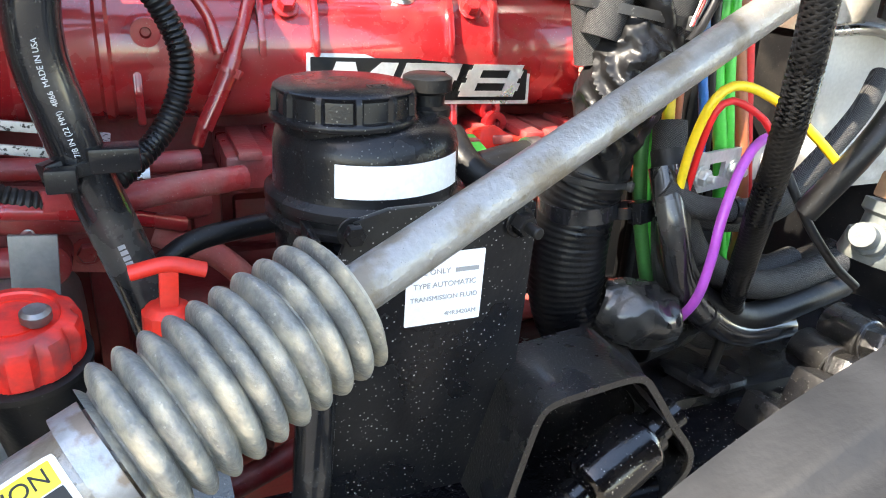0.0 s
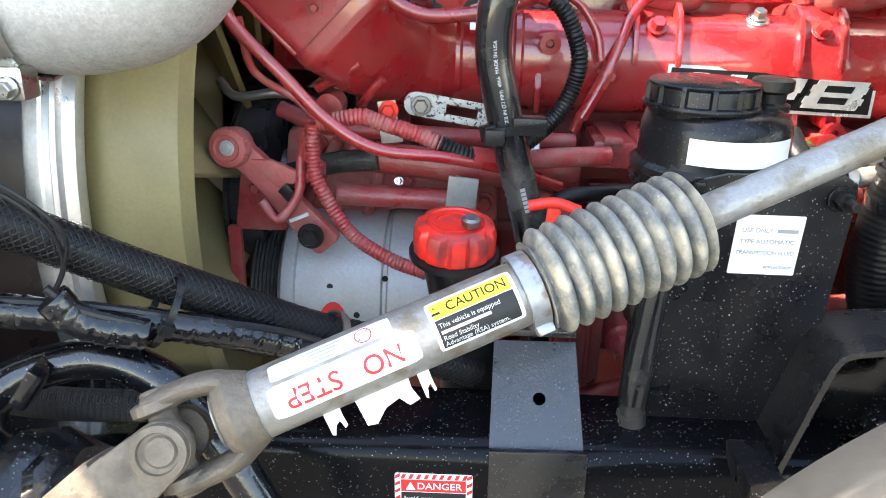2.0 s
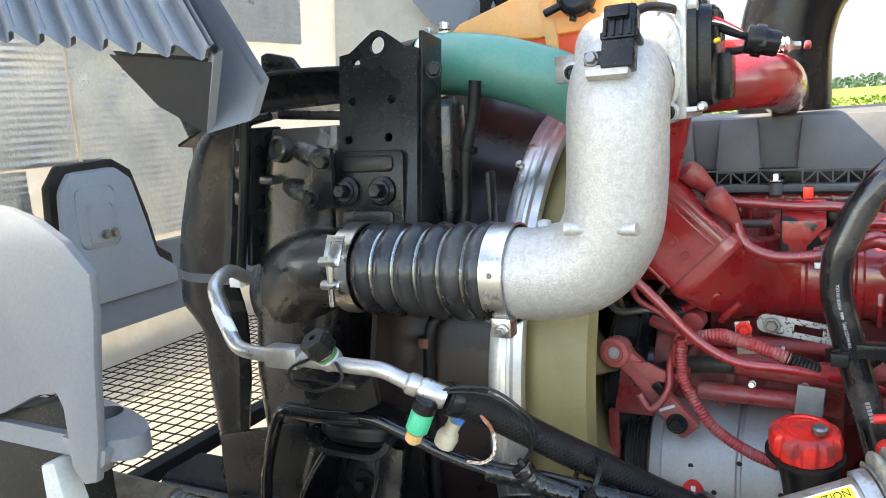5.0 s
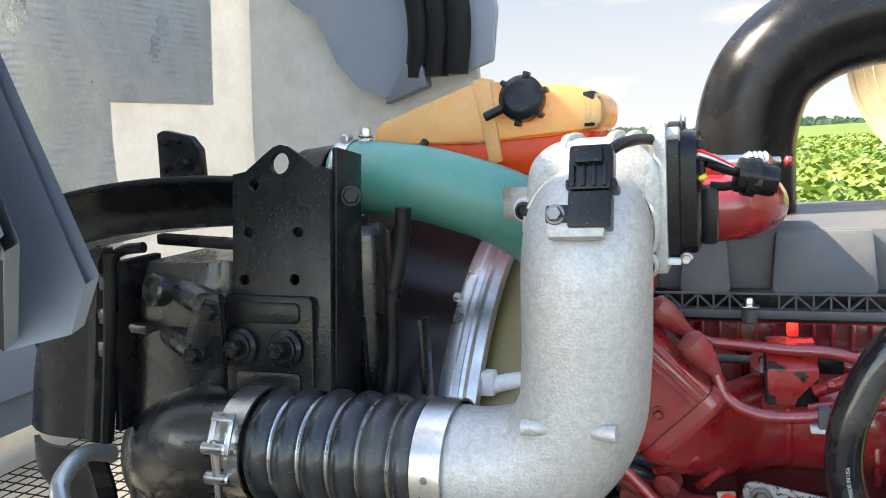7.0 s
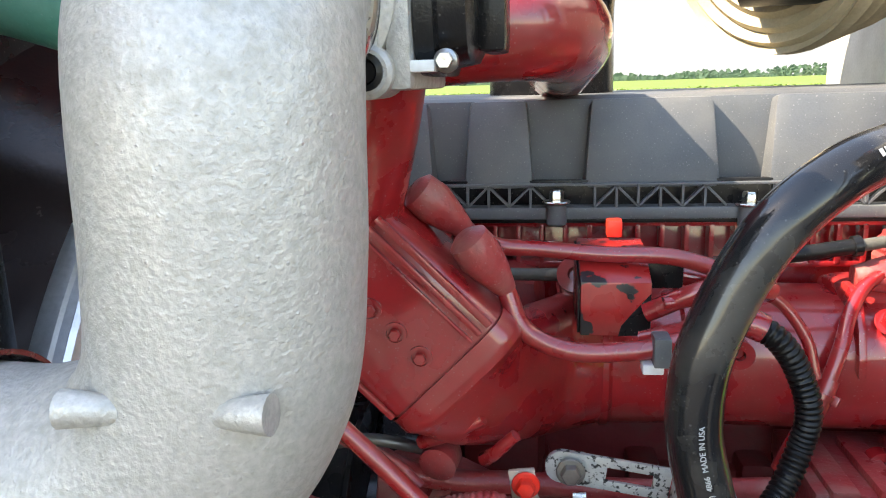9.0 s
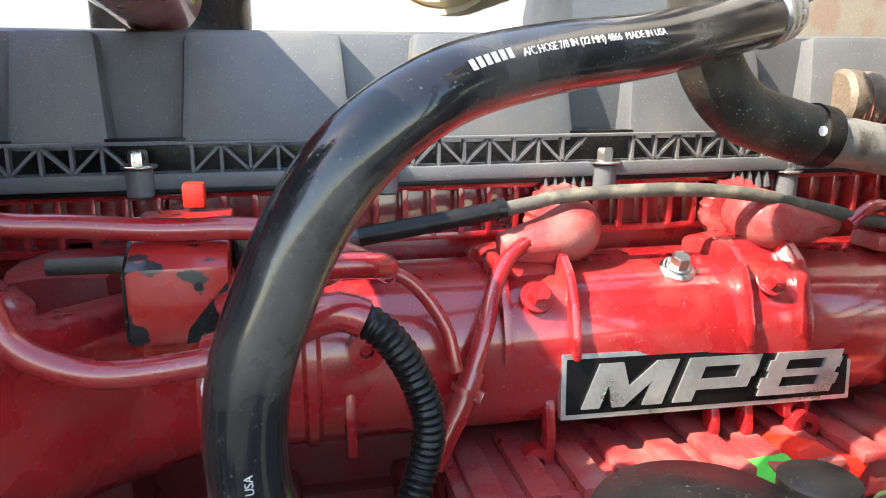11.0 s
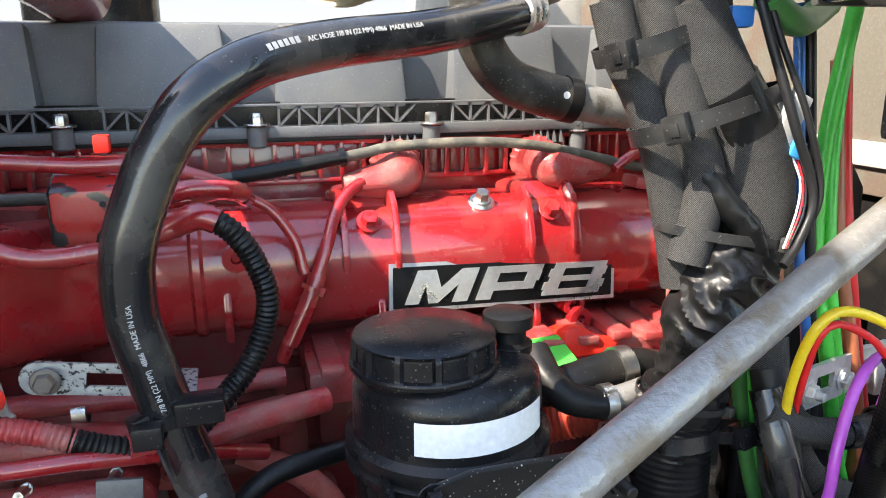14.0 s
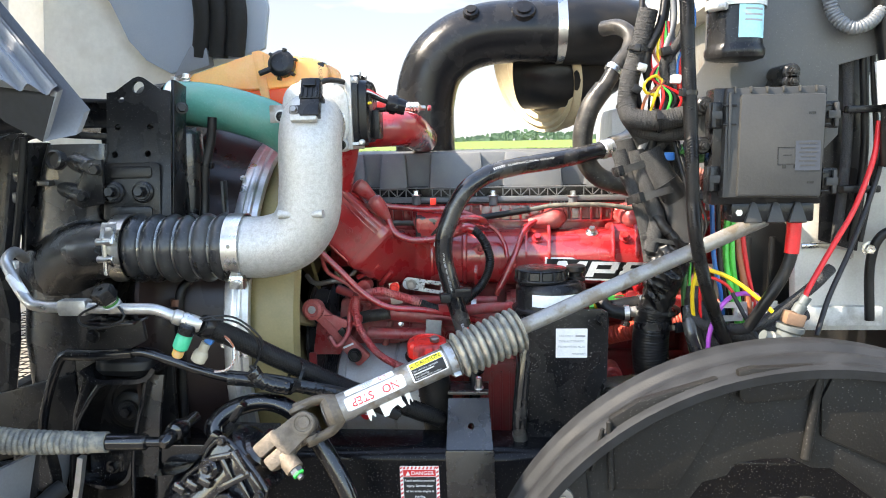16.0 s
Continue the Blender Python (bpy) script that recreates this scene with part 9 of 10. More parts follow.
part("sheet", prism(B(), [(0.335, 1.592), (0.55, 1.592), (0.575, 1.62), (0.57, 1.73), (0.76, 1.78), (0.76, 2.05), (0.36, 2.05), (0.36, 1.74), (0.335, 1.70)], 0.006, facing((0, 0.515, 0), (1, 0, 0), (0, 0, 1)), 0.002), PANEL_DARK, fpn)
for x, z in ((0.341, 1.607), (0.343, 1.668), (0.47, 1.715), (0.47, 1.70)):
    part("lug", cyl(B(), (x, 0.515, z), (x, 0.442, z), 0.0135, 20, 0.003), PLASTIC, fpn)
    part("nut", hexbolt(B(), (x, 0.442, z), (0, -1, 0), 0.0075, 1.5, 0.007, 0.012), BLACK_SATIN, fpn)
fc = thing("fluid_canister", (0.387, 0.47, 1.735), "black fluid canister with pale blue label and clamp", "canister")
part("body", lathe(B(), [(0.03, 0), (0.042, 0.003), (0.0445, 0.008), (0.0445, 0.016), (0.0415, 0.021), (0.0405, 0.026), (0.0405, 0.30)], (0.39, 0.465, 1.735), (0, 0, 1), 44), BLACK_SATIN, fc)
bm = B()
loop = []
for k in range(17):
    a = radians(-100 + 70 * k / 16)
    loop.append([bm.verts.new(V(0.39, 0.465, z) + V(math.cos(a), math.sin(a), 0) * 0.0412) for z in (1.766, 1.88)])
for p, q in zip(loop, loop[1:]):
    bm.faces.new((p[0], q[0], q[1], p[1]))
lb = part("blue_label", bm, material("pale blue label", (0.30, 0.58, 0.66), 0.45), fc, "pale blue label")
bm = B()
for k in range(6):
    z = 1.79 + 0.008 * k
    loop = []
    for q in range(9):
        a = radians(-88 + 46 * q / 8)
        loop.append([bm.verts.new(V(0.39, 0.465, zz) + V(math.cos(a), math.sin(a), 0) * 0.0416) for zz in (z, z + 0.003)])
    for p, q in zip(loop, loop[1:]):
        bm.faces.new((p[0], q[0], q[1], p[1]))
part("print_bar", bm, INK_GREY, lb)
part("clamp", ring(B(), (0.39, 0.465, 1.812), (0, 0.06, 1), 0.0418, 0.0445, 0.013, 48), GALV, fc)
part("clamp_screw", cyl(B(), (0.343, 0.445, 1.812), (0.365, 0.425, 1.812), 0.006, 14), GALV, fc)
# cables at the cab side
cable("battery_cable", [(0.64, 0.52, 1.64), (0.63, 0.51, 1.58), (0.60, 0.50, 1.50), (0.565, 0.49, 1.44), (0.53, 0.48, 1.38), (0.515, 0.47, 1.355)], 0.0046, WIRE_RED, "red battery cable beside the cab wall", "cable")
cable("ground_cable", [(0.655, 0.53, 1.60), (0.64, 0.52, 1.54), (0.60, 0.50, 1.44), (0.56, 0.48, 1.36), (0.535, 0.46, 1.30)], 0.0042, WIRE_BLACK, "black cable beside the cab wall", "cable")
cable("grey_conduit", [(0.54, 0.5, 1.90), (0.545, 0.5, 1.82), (0.57, 0.49, 1.785), (0.60, 0.49, 1.79), (0.63, 0.5, 1.82)], 0.011, PLASTIC_GREY, "grey ribbed plastic conduit loop", "conduit", "", 16, 0.0011, convolute(0.0052, 0.14))
cable("cab_loom", [(0.62, 0.50, 1.86), (0.632, 0.50, 1.78), (0.645, 0.50, 1.70), (0.65, 0.50, 1.62), (0.655, 0.51, 1.57)], 0.0155, TAPE, "black taped loom at the cab wall", "wiring loom")
cable("loom_wrap", [(0.638, 0.498, 1.735), (0.643, 0.498, 1.70), (0.647, 0.498, 1.668)], 0.0205, LABEL, "white cloth wrap on a loom", "wrap")
for k, m_ in enumerate((WIRE_BROWN, WIRE_GREEN, WIRE_BROWN, WIRE_WHITE, WIRE_RED, WIRE_BROWN)):
    cable("cab_wire", [(0.652 + 0.003 * k, 0.50, 1.60), (0.658 + 0.003 * k, 0.49, 1.57 - 0.003 * k), (0.68, 0.485, 1.555 - 0.004 * k), (0.72, 0.48, 1.57)], 0.0024, m_, "thin coloured wire at the cab wall", "wire", "cab wall wires", 8)
cable("cab_wire", [(0.66, 0.48, 1.76), (0.672, 0.47, 1.70), (0.675, 0.47, 1.63), (0.69, 0.48, 1.58)], 0.0048, WIRE_GREEN, "green wire at the cab wall", "wire", "cab wall wires")
cable("cab_wire", [(0.62, 0.52, 1.83), (0.645, 0.51, 1.79), (0.68, 0.5, 1.77)], 0.0048, WIRE_RED, "red wire at the cab wall", "wire", "cab wall wires")
cable("stub_cable", [(0.487, 0.45, 1.50), (0.487, 0.45, 1.47), (0.485, 0.45, 1.434), (0.473, 0.45, 1.398), (0.45, 0.455, 1.355), (0.43, 0.47, 1.31)], 0.0095, RUBBER, "thick black cable with red sleeve", "cable")
cable("cable_sleeve", [(0.487, 0.45, 1.486), (0.4865, 0.45, 1.46), (0.485, 0.45, 1.436)], 0.0112, WIRE_RED, "red sleeve on a thick cable", "sleeve")
val = thing("air_valve", (0.48, 0.44, 1.28), "grey plastic air valve with rusty square head", "valve")
VG = material("pale grey valve plastic", (0.08, 0.09, 0.087), 0.5, dirt=(0.3, 0.28, 0.22), amount=0.4, scale=40, bump=0.15)
part("body", lathe(B(), [(0.024, 0), (0.026, 0.004), (0.024, 0.02), (0.018, 0.024), (0.018, 0.034), (0.022, 0.037), (0.022, 0.045)], (0.475, 0.44, 1.278), (0.25, 0, 1), 28), VG, val)
part("head", box(B(), (0.489, 0.44, 1.333), (0.03, 0.026, 0.02), 0.003, rot(0, 14, 0)), material("rusty steel head", (0.22, 0.13, 0.08), 0.65, 0.3), val, "rusty square head")
part("port", lathe(B(), [(0.012, 0), (0.012, 0.02), (0.009, 0.022), (0.009, 0.034)], (0.468, 0.435, 1.295), (-0.85, -0.25, 0.4), 20), VG, val)
part("port", lathe(B(), [(0.01, 0), (0.01, 0.014), (0.008, 0.016), (0.008, 0.03)], (0.494, 0.44, 1.342), (0.5, 0, 0.9), 18), VG, val)
for p in ((0.487, 0.415, 1.278), (0.505, 0.42, 1.283)):
    part("screw", hexbolt(B(), p, (0.1, -1, 0), 0.006, 1.3, 0.006), BOLT, val)

# ---- rear crossmember and shackle ----
xm = thing("crossmember", (0.5, 0.62, 0.95), "glossy black steel crossmember with pad", "crossmember")
part("beam", box(B(), (0.48, 0.64, 1.04), (0.56, 0.26, 0.17), 0.03), BLACK_CAST, xm)
part("pad", box(B(), (0.425, 0.54, 1.132), (0.06, 0.08, 0.012), 0.006, rot(0, 10, 15)), BLACK_CAST, xm)
part("tube", cyl(B(), (0.36, 0.55, 1.165), (0.64, 0.60, 1.195), 0.02, 24), BLACK_CAST, xm)
for p in ((0.53, 0.48, 1.15), (0.555, 0.475, 1.175)):
    part("nut", hexbolt(cyl(B(), V(*p) + V(0, 0.04, 0), p, 0.02, 20), p, (0.15, -1, 0.2), 0.015, 1.3, 0.016, 0.014), BLACK_CAST, xm)
for p, s in (((0.50, 0.46, 1.135), (0.05, 0.05, 0.04)), ((0.46, 0.47, 1.11), (0.05, 0.05, 0.045))):
    part("block", box(B(), p, s, 0.006, rot(0, 20, 10)), BLACK_CAST, xm)
shk = thing("bush_bracket", (0.27, 0.44, 1.05), "glossy black u shaped bracket with roller bush", "bracket")
SHP = [(0.160, 1.05), (0.172, 1.10), (0.183, 1.146), (0.191, 1.18), (0.198, 1.203), (0.209, 1.2115), (0.24, 1.216), (0.264, 1.2185), (0.277, 1.216), (0.286, 1.206), (0.31, 1.172), (0.329, 1.147), (0.334, 1.134), (0.331, 1.12), (0.31, 1.095)]
part("strap", fold(B(), SHP, 0.0052, 0.432, 0.07), BLACK_CAST, shk)
part("back", prism(B(), SHP[:13] + [(0.30, 1.05)], 0.006, facing((0, 0.50, 0), (1, 0, 0), (0, 0, 1))), BLACK_GLOSS, shk)
part("back_bolt", hexbolt(B(), (0.235, 0.494, 1.175), (0, -1, 0), 0.008, 1.4, 0.008), BLACK_SATIN, shk)
part("roller", lathe(B(), [(0.012, -0.03), (0.012, -0.012), (0.017, -0.01), (0.0225, -0.006), (0.024, 0), (0.024, 0.045), (0.0225, 0.05), (0.017, 0.054), (0.017, 0.06), (0.013, 0.062), (0.013, 0.085)], (0.246, 0.432, 1.138), (0.9, 0.2, 0.36), 32), CAST_WET, shk)
part("bolt", hexbolt(B(), (0.226, 0.425, 1.13), (-0.9, -0.2, -0.36), 0.012, 1.3, 0.01), CAST_WET, shk)

# ---- wheel arch ----
arch = thing("wheel_arch_liner", (0.5, 0.25, 0.6), "dusty black plastic wheel arch liner with worn grey lip", "fender liner")
AC, AR = V(0.437, 0.0, 0.888), 0.454


def arch_strip(bm, rows, a0=176, a1=8, n=64):
    """Sweeps rows of (depth y, radius) round the wheel."""
    loops = []
    for i in range(n + 1):
        a = radians(a0 + (a1 - a0) * i / n)
        loops.append([bm.verts.new((AC.x + r * math.cos(a), y, AC.z + r * math.sin(a))) for y, r in rows])
    for p, q in zip(loops, loops[1:]):
        for k in range(len(rows)):
            j = (k + 1) % len(rows)
            bm.faces.new((p[k], p[j], q[j], q[k]))
    bm.faces.new(loops[0][::-1])
    bm.faces.new(loops[-1])
    return bm


part("lip", arch_strip(B(), [(0.295, AR), (0.266, AR + 0.001), (0.261, AR - 0.001), (0.256, AR - 0.007), (0.25, AR - 0.0085), (0.234, AR - 0.0085), (0.229, AR - 0.007), (0.223, AR - 0.001), (0.217, AR), (0.2, AR - 0.001), (0.196, AR - 0.004), (0.19, AR - 0.005), (0.178, AR - 0.005), (0.171, AR - 0.008), (0.173, AR - 0.02), (0.178, AR - 0.02), (0.183, AR - 0.012), (0.289, AR - 0.008)]), LINER_EDGE, arch, "worn grey lip")
arc = [(AC.x + (AR - 0.011) * math.cos(radians(a)), AC.z + (AR - 0.011) * math.sin(radians(a))) for a in range(8, 177, 3)]
inner = [(0.09, 0.92), (0.14, 0.98), (0.2, 1.06), (0.268, 1.148), (0.286, 1.174), (0.317, 1.184), (0.327, 1.2), (0.36, 1.207), (0.396, 1.209), (0.423, 1.196), (0.449, 1.195), (0.50, 1.156), (0.56, 1.12), (0.64, 1.08), (0.72, 1.02), (0.78, 0.95)]
part("well", prism(B(), arc + inner, 0.008, facing((0, 0.192, 0), (1, 0, 0), (0, 0, 1)), 0.003), LINER, arch)
for o, y in (([(0.322, 1.329), (0.338, 1.333), (0.43, 1.337), (0.408, 1.298), (0.4, 1.292), (0.332, 1.287), (0.324, 1.294)], 0.178), ([(0.165, 1.262), (0.2, 1.285), (0.30, 1.318), (0.318, 1.29), (0.27, 1.2), (0.25, 1.165), (0.17, 1.165)], 0.187), ([(0.445, 1.33), (0.56, 1.32), (0.6, 1.25), (0.54, 1.19), (0.43, 1.24), (0.428, 1.29)], 0.187), ([(0.1, 1.17), (0.135, 1.193), (0.14, 1.13), (0.12, 1.06), (0.07, 1.09)], 0.183)):
    part("raised_panel", prism(B(), o, 0.016, facing((0, y, 0), (1, 0, 0), (0, 0, 1)), 0.0045), LINER, arch)
for a, b, w in (((0.164, 0.186, 1.26), (0.168, 0.186, 1.165), 0.004), ((0.142, 0.186, 1.19), (0.156, 0.186, 1.25), 0.003), ((0.425, 0.187, 1.33), (0.412, 0.187, 1.21), 0.006)):
    part("ridge", cyl(B(), a, b, w, 12), LINER, arch)
part("support", box(B(), (0.14, 0.31, 1.12), (0.03, 0.25, 0.02), 0.004), BLACK_SATIN, arch)
for p in ((0.105, 0.183, 1.155), (0.13, 0.19, 1.03)):
    part("screw", hexbolt(lathe(B(), [(0.014, 0), (0.013, 0.003), (0.009, 0.004)], p, (0, -1, 0), 24), V(*p) - V(0, 0.004, 0), (0, -1, 0), 0.006, 0, 0.004), BOLT, arch)
sus = thing("front_axle", (0.5, 0.5, 0.2), "dark front axle with tyre behind the wheel arch", "axle")
for k, (a, b, r) in enumerate((((0.38, 0.5, 0.95), (0.50, 0.45, 1.03), 0.02), ((0.50, 0.45, 1.03), (0.58, 0.5, 0.96), 0.02), ((0.33, 0.55, 1.02), (0.43, 0.5, 1.06), 0.012))):
    part("hose", tube(B(), [a, (V(*a) + V(*b)) / 2 + V(0, -0.03, 0.02), b], r, 16), RUBBER, sus)
part("axle_beam", box(B(), (0.48, 0.6, 0.8), (0.4, 0.2, 0.16), 0.03), BLACK_SATIN, sus)
part("tyre", lathe(B(), [(0.25, 0), (0.36, 0.0), (0.39, 0.03), (0.40, 0.06), (0.40, 0.2), (0.38, 0.24), (0.25, 0.26)], (0.485, 0.33, 0.6), (0, 1, 0), 64), RUBBER, sus)

# ---- intake duct and air cleaner ----
duct = thing("intake_duct", (-0.1, 1.1, 1.5), "large black plastic intake elbow with band clamp", "intake duct")
dk = part("elbow", tube(B(), [(-0.152, 1.1, 1.45), (-0.152, 1.1, 1.62), (-0.150, 1.1, 1.72), (-0.125, 1.1, 1.80), (-0.07, 1.1, 1.85), (0.0, 1.1, 1.873), (0.08, 1.1, 1.877), (0.19, 1.1, 1.875)], 0.073, 44, 0.008), PLASTIC, duct)
for x, r in ((-0.033, 0.019), (0.089, 0.029)):
    part("plug", lathe(B(), [(r, -0.02), (r, 0.004), (r * 0.9, 0.008), (r * 0.62, 0.009), (r * 0.6, 0.014), (0.0001, 0.0145)], (x, 1.042, 1.915), (0, -0.8, 0.6), 28), PLASTIC, dk)
part("clamp", ring(B(), (0.168, 1.1, 1.876), (1, 0, 0), 0.0725, 0.0775, 0.022, 56), STEEL, duct)
part("sleeve", tube(B(), [(0.18, 1.1, 1.875), (0.25, 1.11, 1.875), (0.36, 1.15, 1.87)], 0.078, 40), RUBBER, duct)
cln = thing("air_cleaner", (0.2, 1.35, 1.6), "tan ribbed plastic air cleaner bellows", "air cleaner")
TAN = material("tan ribbed plastic", (0.46, 0.38, 0.24), 0.5, dirt=(0.3, 0.24, 0.15), amount=0.5, scale=10, bump=0.1)
part("bellows", lathe(B(), [(0.0001, 0.01), (0.10, 0.008), (0.11, 0.0), (0.12, 0.006), (0.13, -0.002), (0.14, 0.006), (0.15, -0.004), (0.158, 0.004), (0.165, -0.006)] + [(0.172 - 0.012 * abs(math.cos(math.pi * k / 4)), 0.008 * k) for k in range(17)] + [(0.10, 0.135)], (0.12, 1.25, 1.80), (0.75, 0.5, 0.25), 56), TAN, cln)
# black cap put where the open end shows only its dark inside
part("inlet", lathe(B(), [(0.125, -0.03), (0.13, 0.0), (0.127, 0.016), (0.118, 0.022), (0.10, 0.024), (0.092, 0.036), (0.06, 0.04), (0.0001, 0.03)], V(0.19, 1.235, 1.845) - V(0.75, 0.5, 0.25).normalized() * 0.01, (-0.75, -0.5, -0.25), 48), RUBBER, cln, "black cap standing for the dark inside of the inlet")
part("core", tube(B(), [(0.10, 1.25, 1.79), (0.20, 1.21, 1.79), (0.30, 1.24, 1.82)], 0.09, 32), RUBBER, cln)
part("base", box(B(), (0.45, 1.45, 1.55), (0.24, 0.3, 0.3), 0.02), CREAM, cln)

# ---- cab wall ----
cab = thing("cab_firewall", (0.75, 1.2, 0.95), "dirty cream painted cab wall", "cab wall")
# beige darkened to carry the hood's shade; the rust blotches are its own
part("wall", box(B(), (0.76, 1.5, 1.80), (0.06, 1.9, 0.80), 0.004), material("shade darkened beige cab paint with rust", (0.14, 0.128, 0.105), 0.5, dirt=(0.13, 0.06, 0.035), amount=0.4, scale=16, bump=0.2, edge=0.04, speck=0.3), cab, "shade darkened beige wall with rust blotches")
part("tunnel", box(B(), (0.77, 1.5, 1.14), (0.06, 1.9, 0.52), 0.01), RUBBER, cab, "dark rubber engine tunnel lining")
part("side_panel", prism(B(), [(0.556, 1.27), (0.88, 1.27), (0.88, 2.1), (0.60, 2.1), (0.60, 1.62), (0.552, 1.56), (0.548, 1.42)], 0.03, facing((0, 0.60, 0), (1, 0, 0), (0, 0, 1)), 0.008), CREAM, cab)
part("cowl", box(B(), (0.85, 1.5, 2.15), (0.4, 1.9, 0.3), 0.05), CREAM, cab)
part("seam", box(B(), (0.727, 1.1, 1.45), (0.006, 0.9, 0.03), 0.002), CREAM, cab)
for y in (0.75, 0.9, 1.1, 1.35):
    part("stud", hexbolt(B(), (0.729, y, 1.38 + 0.1 * (y > 1)), (-1, 0, 0), 0.01, 1.5, 0.01), STEEL, cab)
cable("brake_pipe", [(0.56, 0.60, 1.425), (0.60, 0.595, 1.428), (0.64, 0.60, 1.42), (0.655, 0.61, 1.39), (0.70, 0.62, 1.385)], 0.006, STEEL, "grey steel pipe at the cab wall", "pipe")
mtb = thing("cab_bracket", (0.67, 0.58, 1.3), "black rubber edged cab bracket with nut", "bracket")
part("plate", box(B(), (0.60, 0.62, 1.40), (0.05, 0.006, 0.08), 0.002), GALV, mtb)
part("trim", tube(B(), [(0.665, 0.56, 1.30), (0.66, 0.56, 1.40), (0.675, 0.555, 1.45), (0.72, 0.55, 1.46)], 0.008, 12), RUBBER, mtb)
part("nut", hexbolt(B(), (0.66, 0.565, 1.425), (-0.3, -1, 0), 0.009, 1.4, 0.012), STEEL, mtb)
dk_ = thing("cab_side_panel", (0.62, 0.6, 1.45), "black steel panel with cables at the cab wall", "panel")
part("sheet", prism(B(), [(0.575, 1.44), (0.64, 1.42), (0.65, 1.56), (0.63, 1.66), (0.66, 1.80), (0.57, 1.80)], 0.006, facing((0, 0.565, 0), (1, 0, 0), (0, 0, 1)), 0.002), BLACK_SATIN, dk_)
for k, (x, r) in enumerate(((0.60, 0.008), (0.625, 0.0065), (0.64, 0.0045))):
    part("cable", tube(B(), [(x - 0.02, 0.53, 1.83), (x - 0.005, 0.535, 1.7), (x + 0.004 * k, 0.54, 1.58), (x - 0.006, 0.545, 1.44)], r, 14, 0.002 if k else 0.0012, RIB(0.003, 0.003)), RUBBER if k else BRAID, dk_)
for z in (1.53, 1.66, 1.76):
    part("clip", box(B(), (0.62, 0.53, z), (0.06, 0.022, 0.012), 0.003), PLASTIC, dk_)
# more branches and wires that cross the top of the loom
rw = random.Random(11)
for k in range(9):
    x, z = 0.245 + 0.085 * rw.random(), 1.70 + 0.03 * rw.random()
    m_ = (RUBBER, BRAID, PLASTIC_GREY, WIRE_BLACK, WIRE_WHITE, WIRE_RED, WIRE_BLUE, WIRE_GREEN, WIRE_BLACK)[k]
    r_ = (0.008, 0.009, 0.006, 0.004, 0.002, 0.0025, 0.002, 0.002, 0.005)[k]
    cable("branch_cable", [(x + 0.03 * rw.random(), 0.56 + 0.03 * rw.random(), 1.92), (x + 0.03 * rw.random(), 0.55, z + 0.1), (x - 0.02 * rw.random(), 0.54 + 0.02 * rw.random(), z + 0.03), (x + 0.02 * rw.random(), 0.56, z - 0.05), (0.27 + 0.03 * rw.random(), 0.57, 1.60)], r_, m_, "thin cable running up from the loom", "cable", "cables above the loom")
for k, (p, d) in enumerate((((0.262, 0.535, 1.735), (0.3, 0, 1)), ((0.30, 0.53, 1.76), (-0.2, 0, 1)), ((0.255, 0.54, 1.70), (0.6, 0, 1)), ((0.318, 0.535, 1.715), (0.1, 0, 1)))):
    single("wire_clip", box(B(), p, (0.024, 0.016, 0.014), 0.003, aim(d)), (STEEL, PLASTIC, PLASTIC, LABEL)[k], "small clip on the upper wiring", "clip", "upper wiring clips")
# cable bundle that sweeps down to the cab, and the dark insulation behind the air lines
for pts, r_, m_ in (([(0.366, 0.56, 1.36), (0.362, 0.545, 1.32), (0.377, 0.54, 1.283), (0.403, 0.54, 1.247), (0.448, 0.54, 1.22), (0.505, 0.545, 1.206), (0.60, 0.56, 1.21)], 0.0135, BRAID),
                    ([(0.36, 0.55, 1.34), (0.359, 0.53, 1.296), (0.369, 0.53, 1.258), (0.396, 0.53, 1.219), (0.445, 0.53, 1.19), (0.493, 0.535, 1.182), (0.60, 0.55, 1.19)], 0.0135, RUBBER),
                    ([(0.37, 0.56, 1.33), (0.394, 0.553, 1.288), (0.433, 0.55, 1.276), (0.472, 0.55, 1.277), (0.501, 0.55, 1.289), (0.56, 0.57, 1.31)], 0.0125, BRAID),
                    ([(0.35, 0.54, 1.33), (0.353, 0.52, 1.286), (0.373, 0.52, 1.237), (0.406, 0.52, 1.2), (0.455, 0.525, 1.172), (0.53, 0.54, 1.16)], 0.0115, RUBBER_GLOSS)):
    bd = thing("bundle_cable", pts[0], "thick black cable sweeping down beside the loom", "cable", "thick black cables")
    part("cable", tube(B(), pts, r_, 18, 0.0018, RIB(0.0036, 0.012)), m_, bd)
    part("tie", ring(B(), V(*pts[3]) - V(0.004, 0, -0.002), V(*pts[4]) - V(*pts[2]), r_, r_ + 0.0016, 0.006, 24), PLASTIC, bd)
ins = thing("insulation_panel", (0.5, 0.72, 1.2), "dark rubber insulation panel behind the air lines", "panel")
part("sheet", prism(B(), [(0.455, 1.08), (0.61, 1.08), (0.61, 1.30), (0.585, 1.33), (0.58, 1.44), (0.56, 1.47), (0.47, 1.48), (0.455, 1.44)], 0.02, facing((0, 0.70, 0), (1, 0, 0), (0, 0, 1)), 0.005), RUBBER, ins)
for k in range(3):
    part("rib", box(B(), (0.455 + 0.045 * k, 0.696, 1.27), (0.012, 0.012, 0.32), 0.004), RUBBER, ins)
wad = thing("taped_wad", (0.34, 0.53, 1.19), "wad of clear wrinkled tape round the branch", "tape")
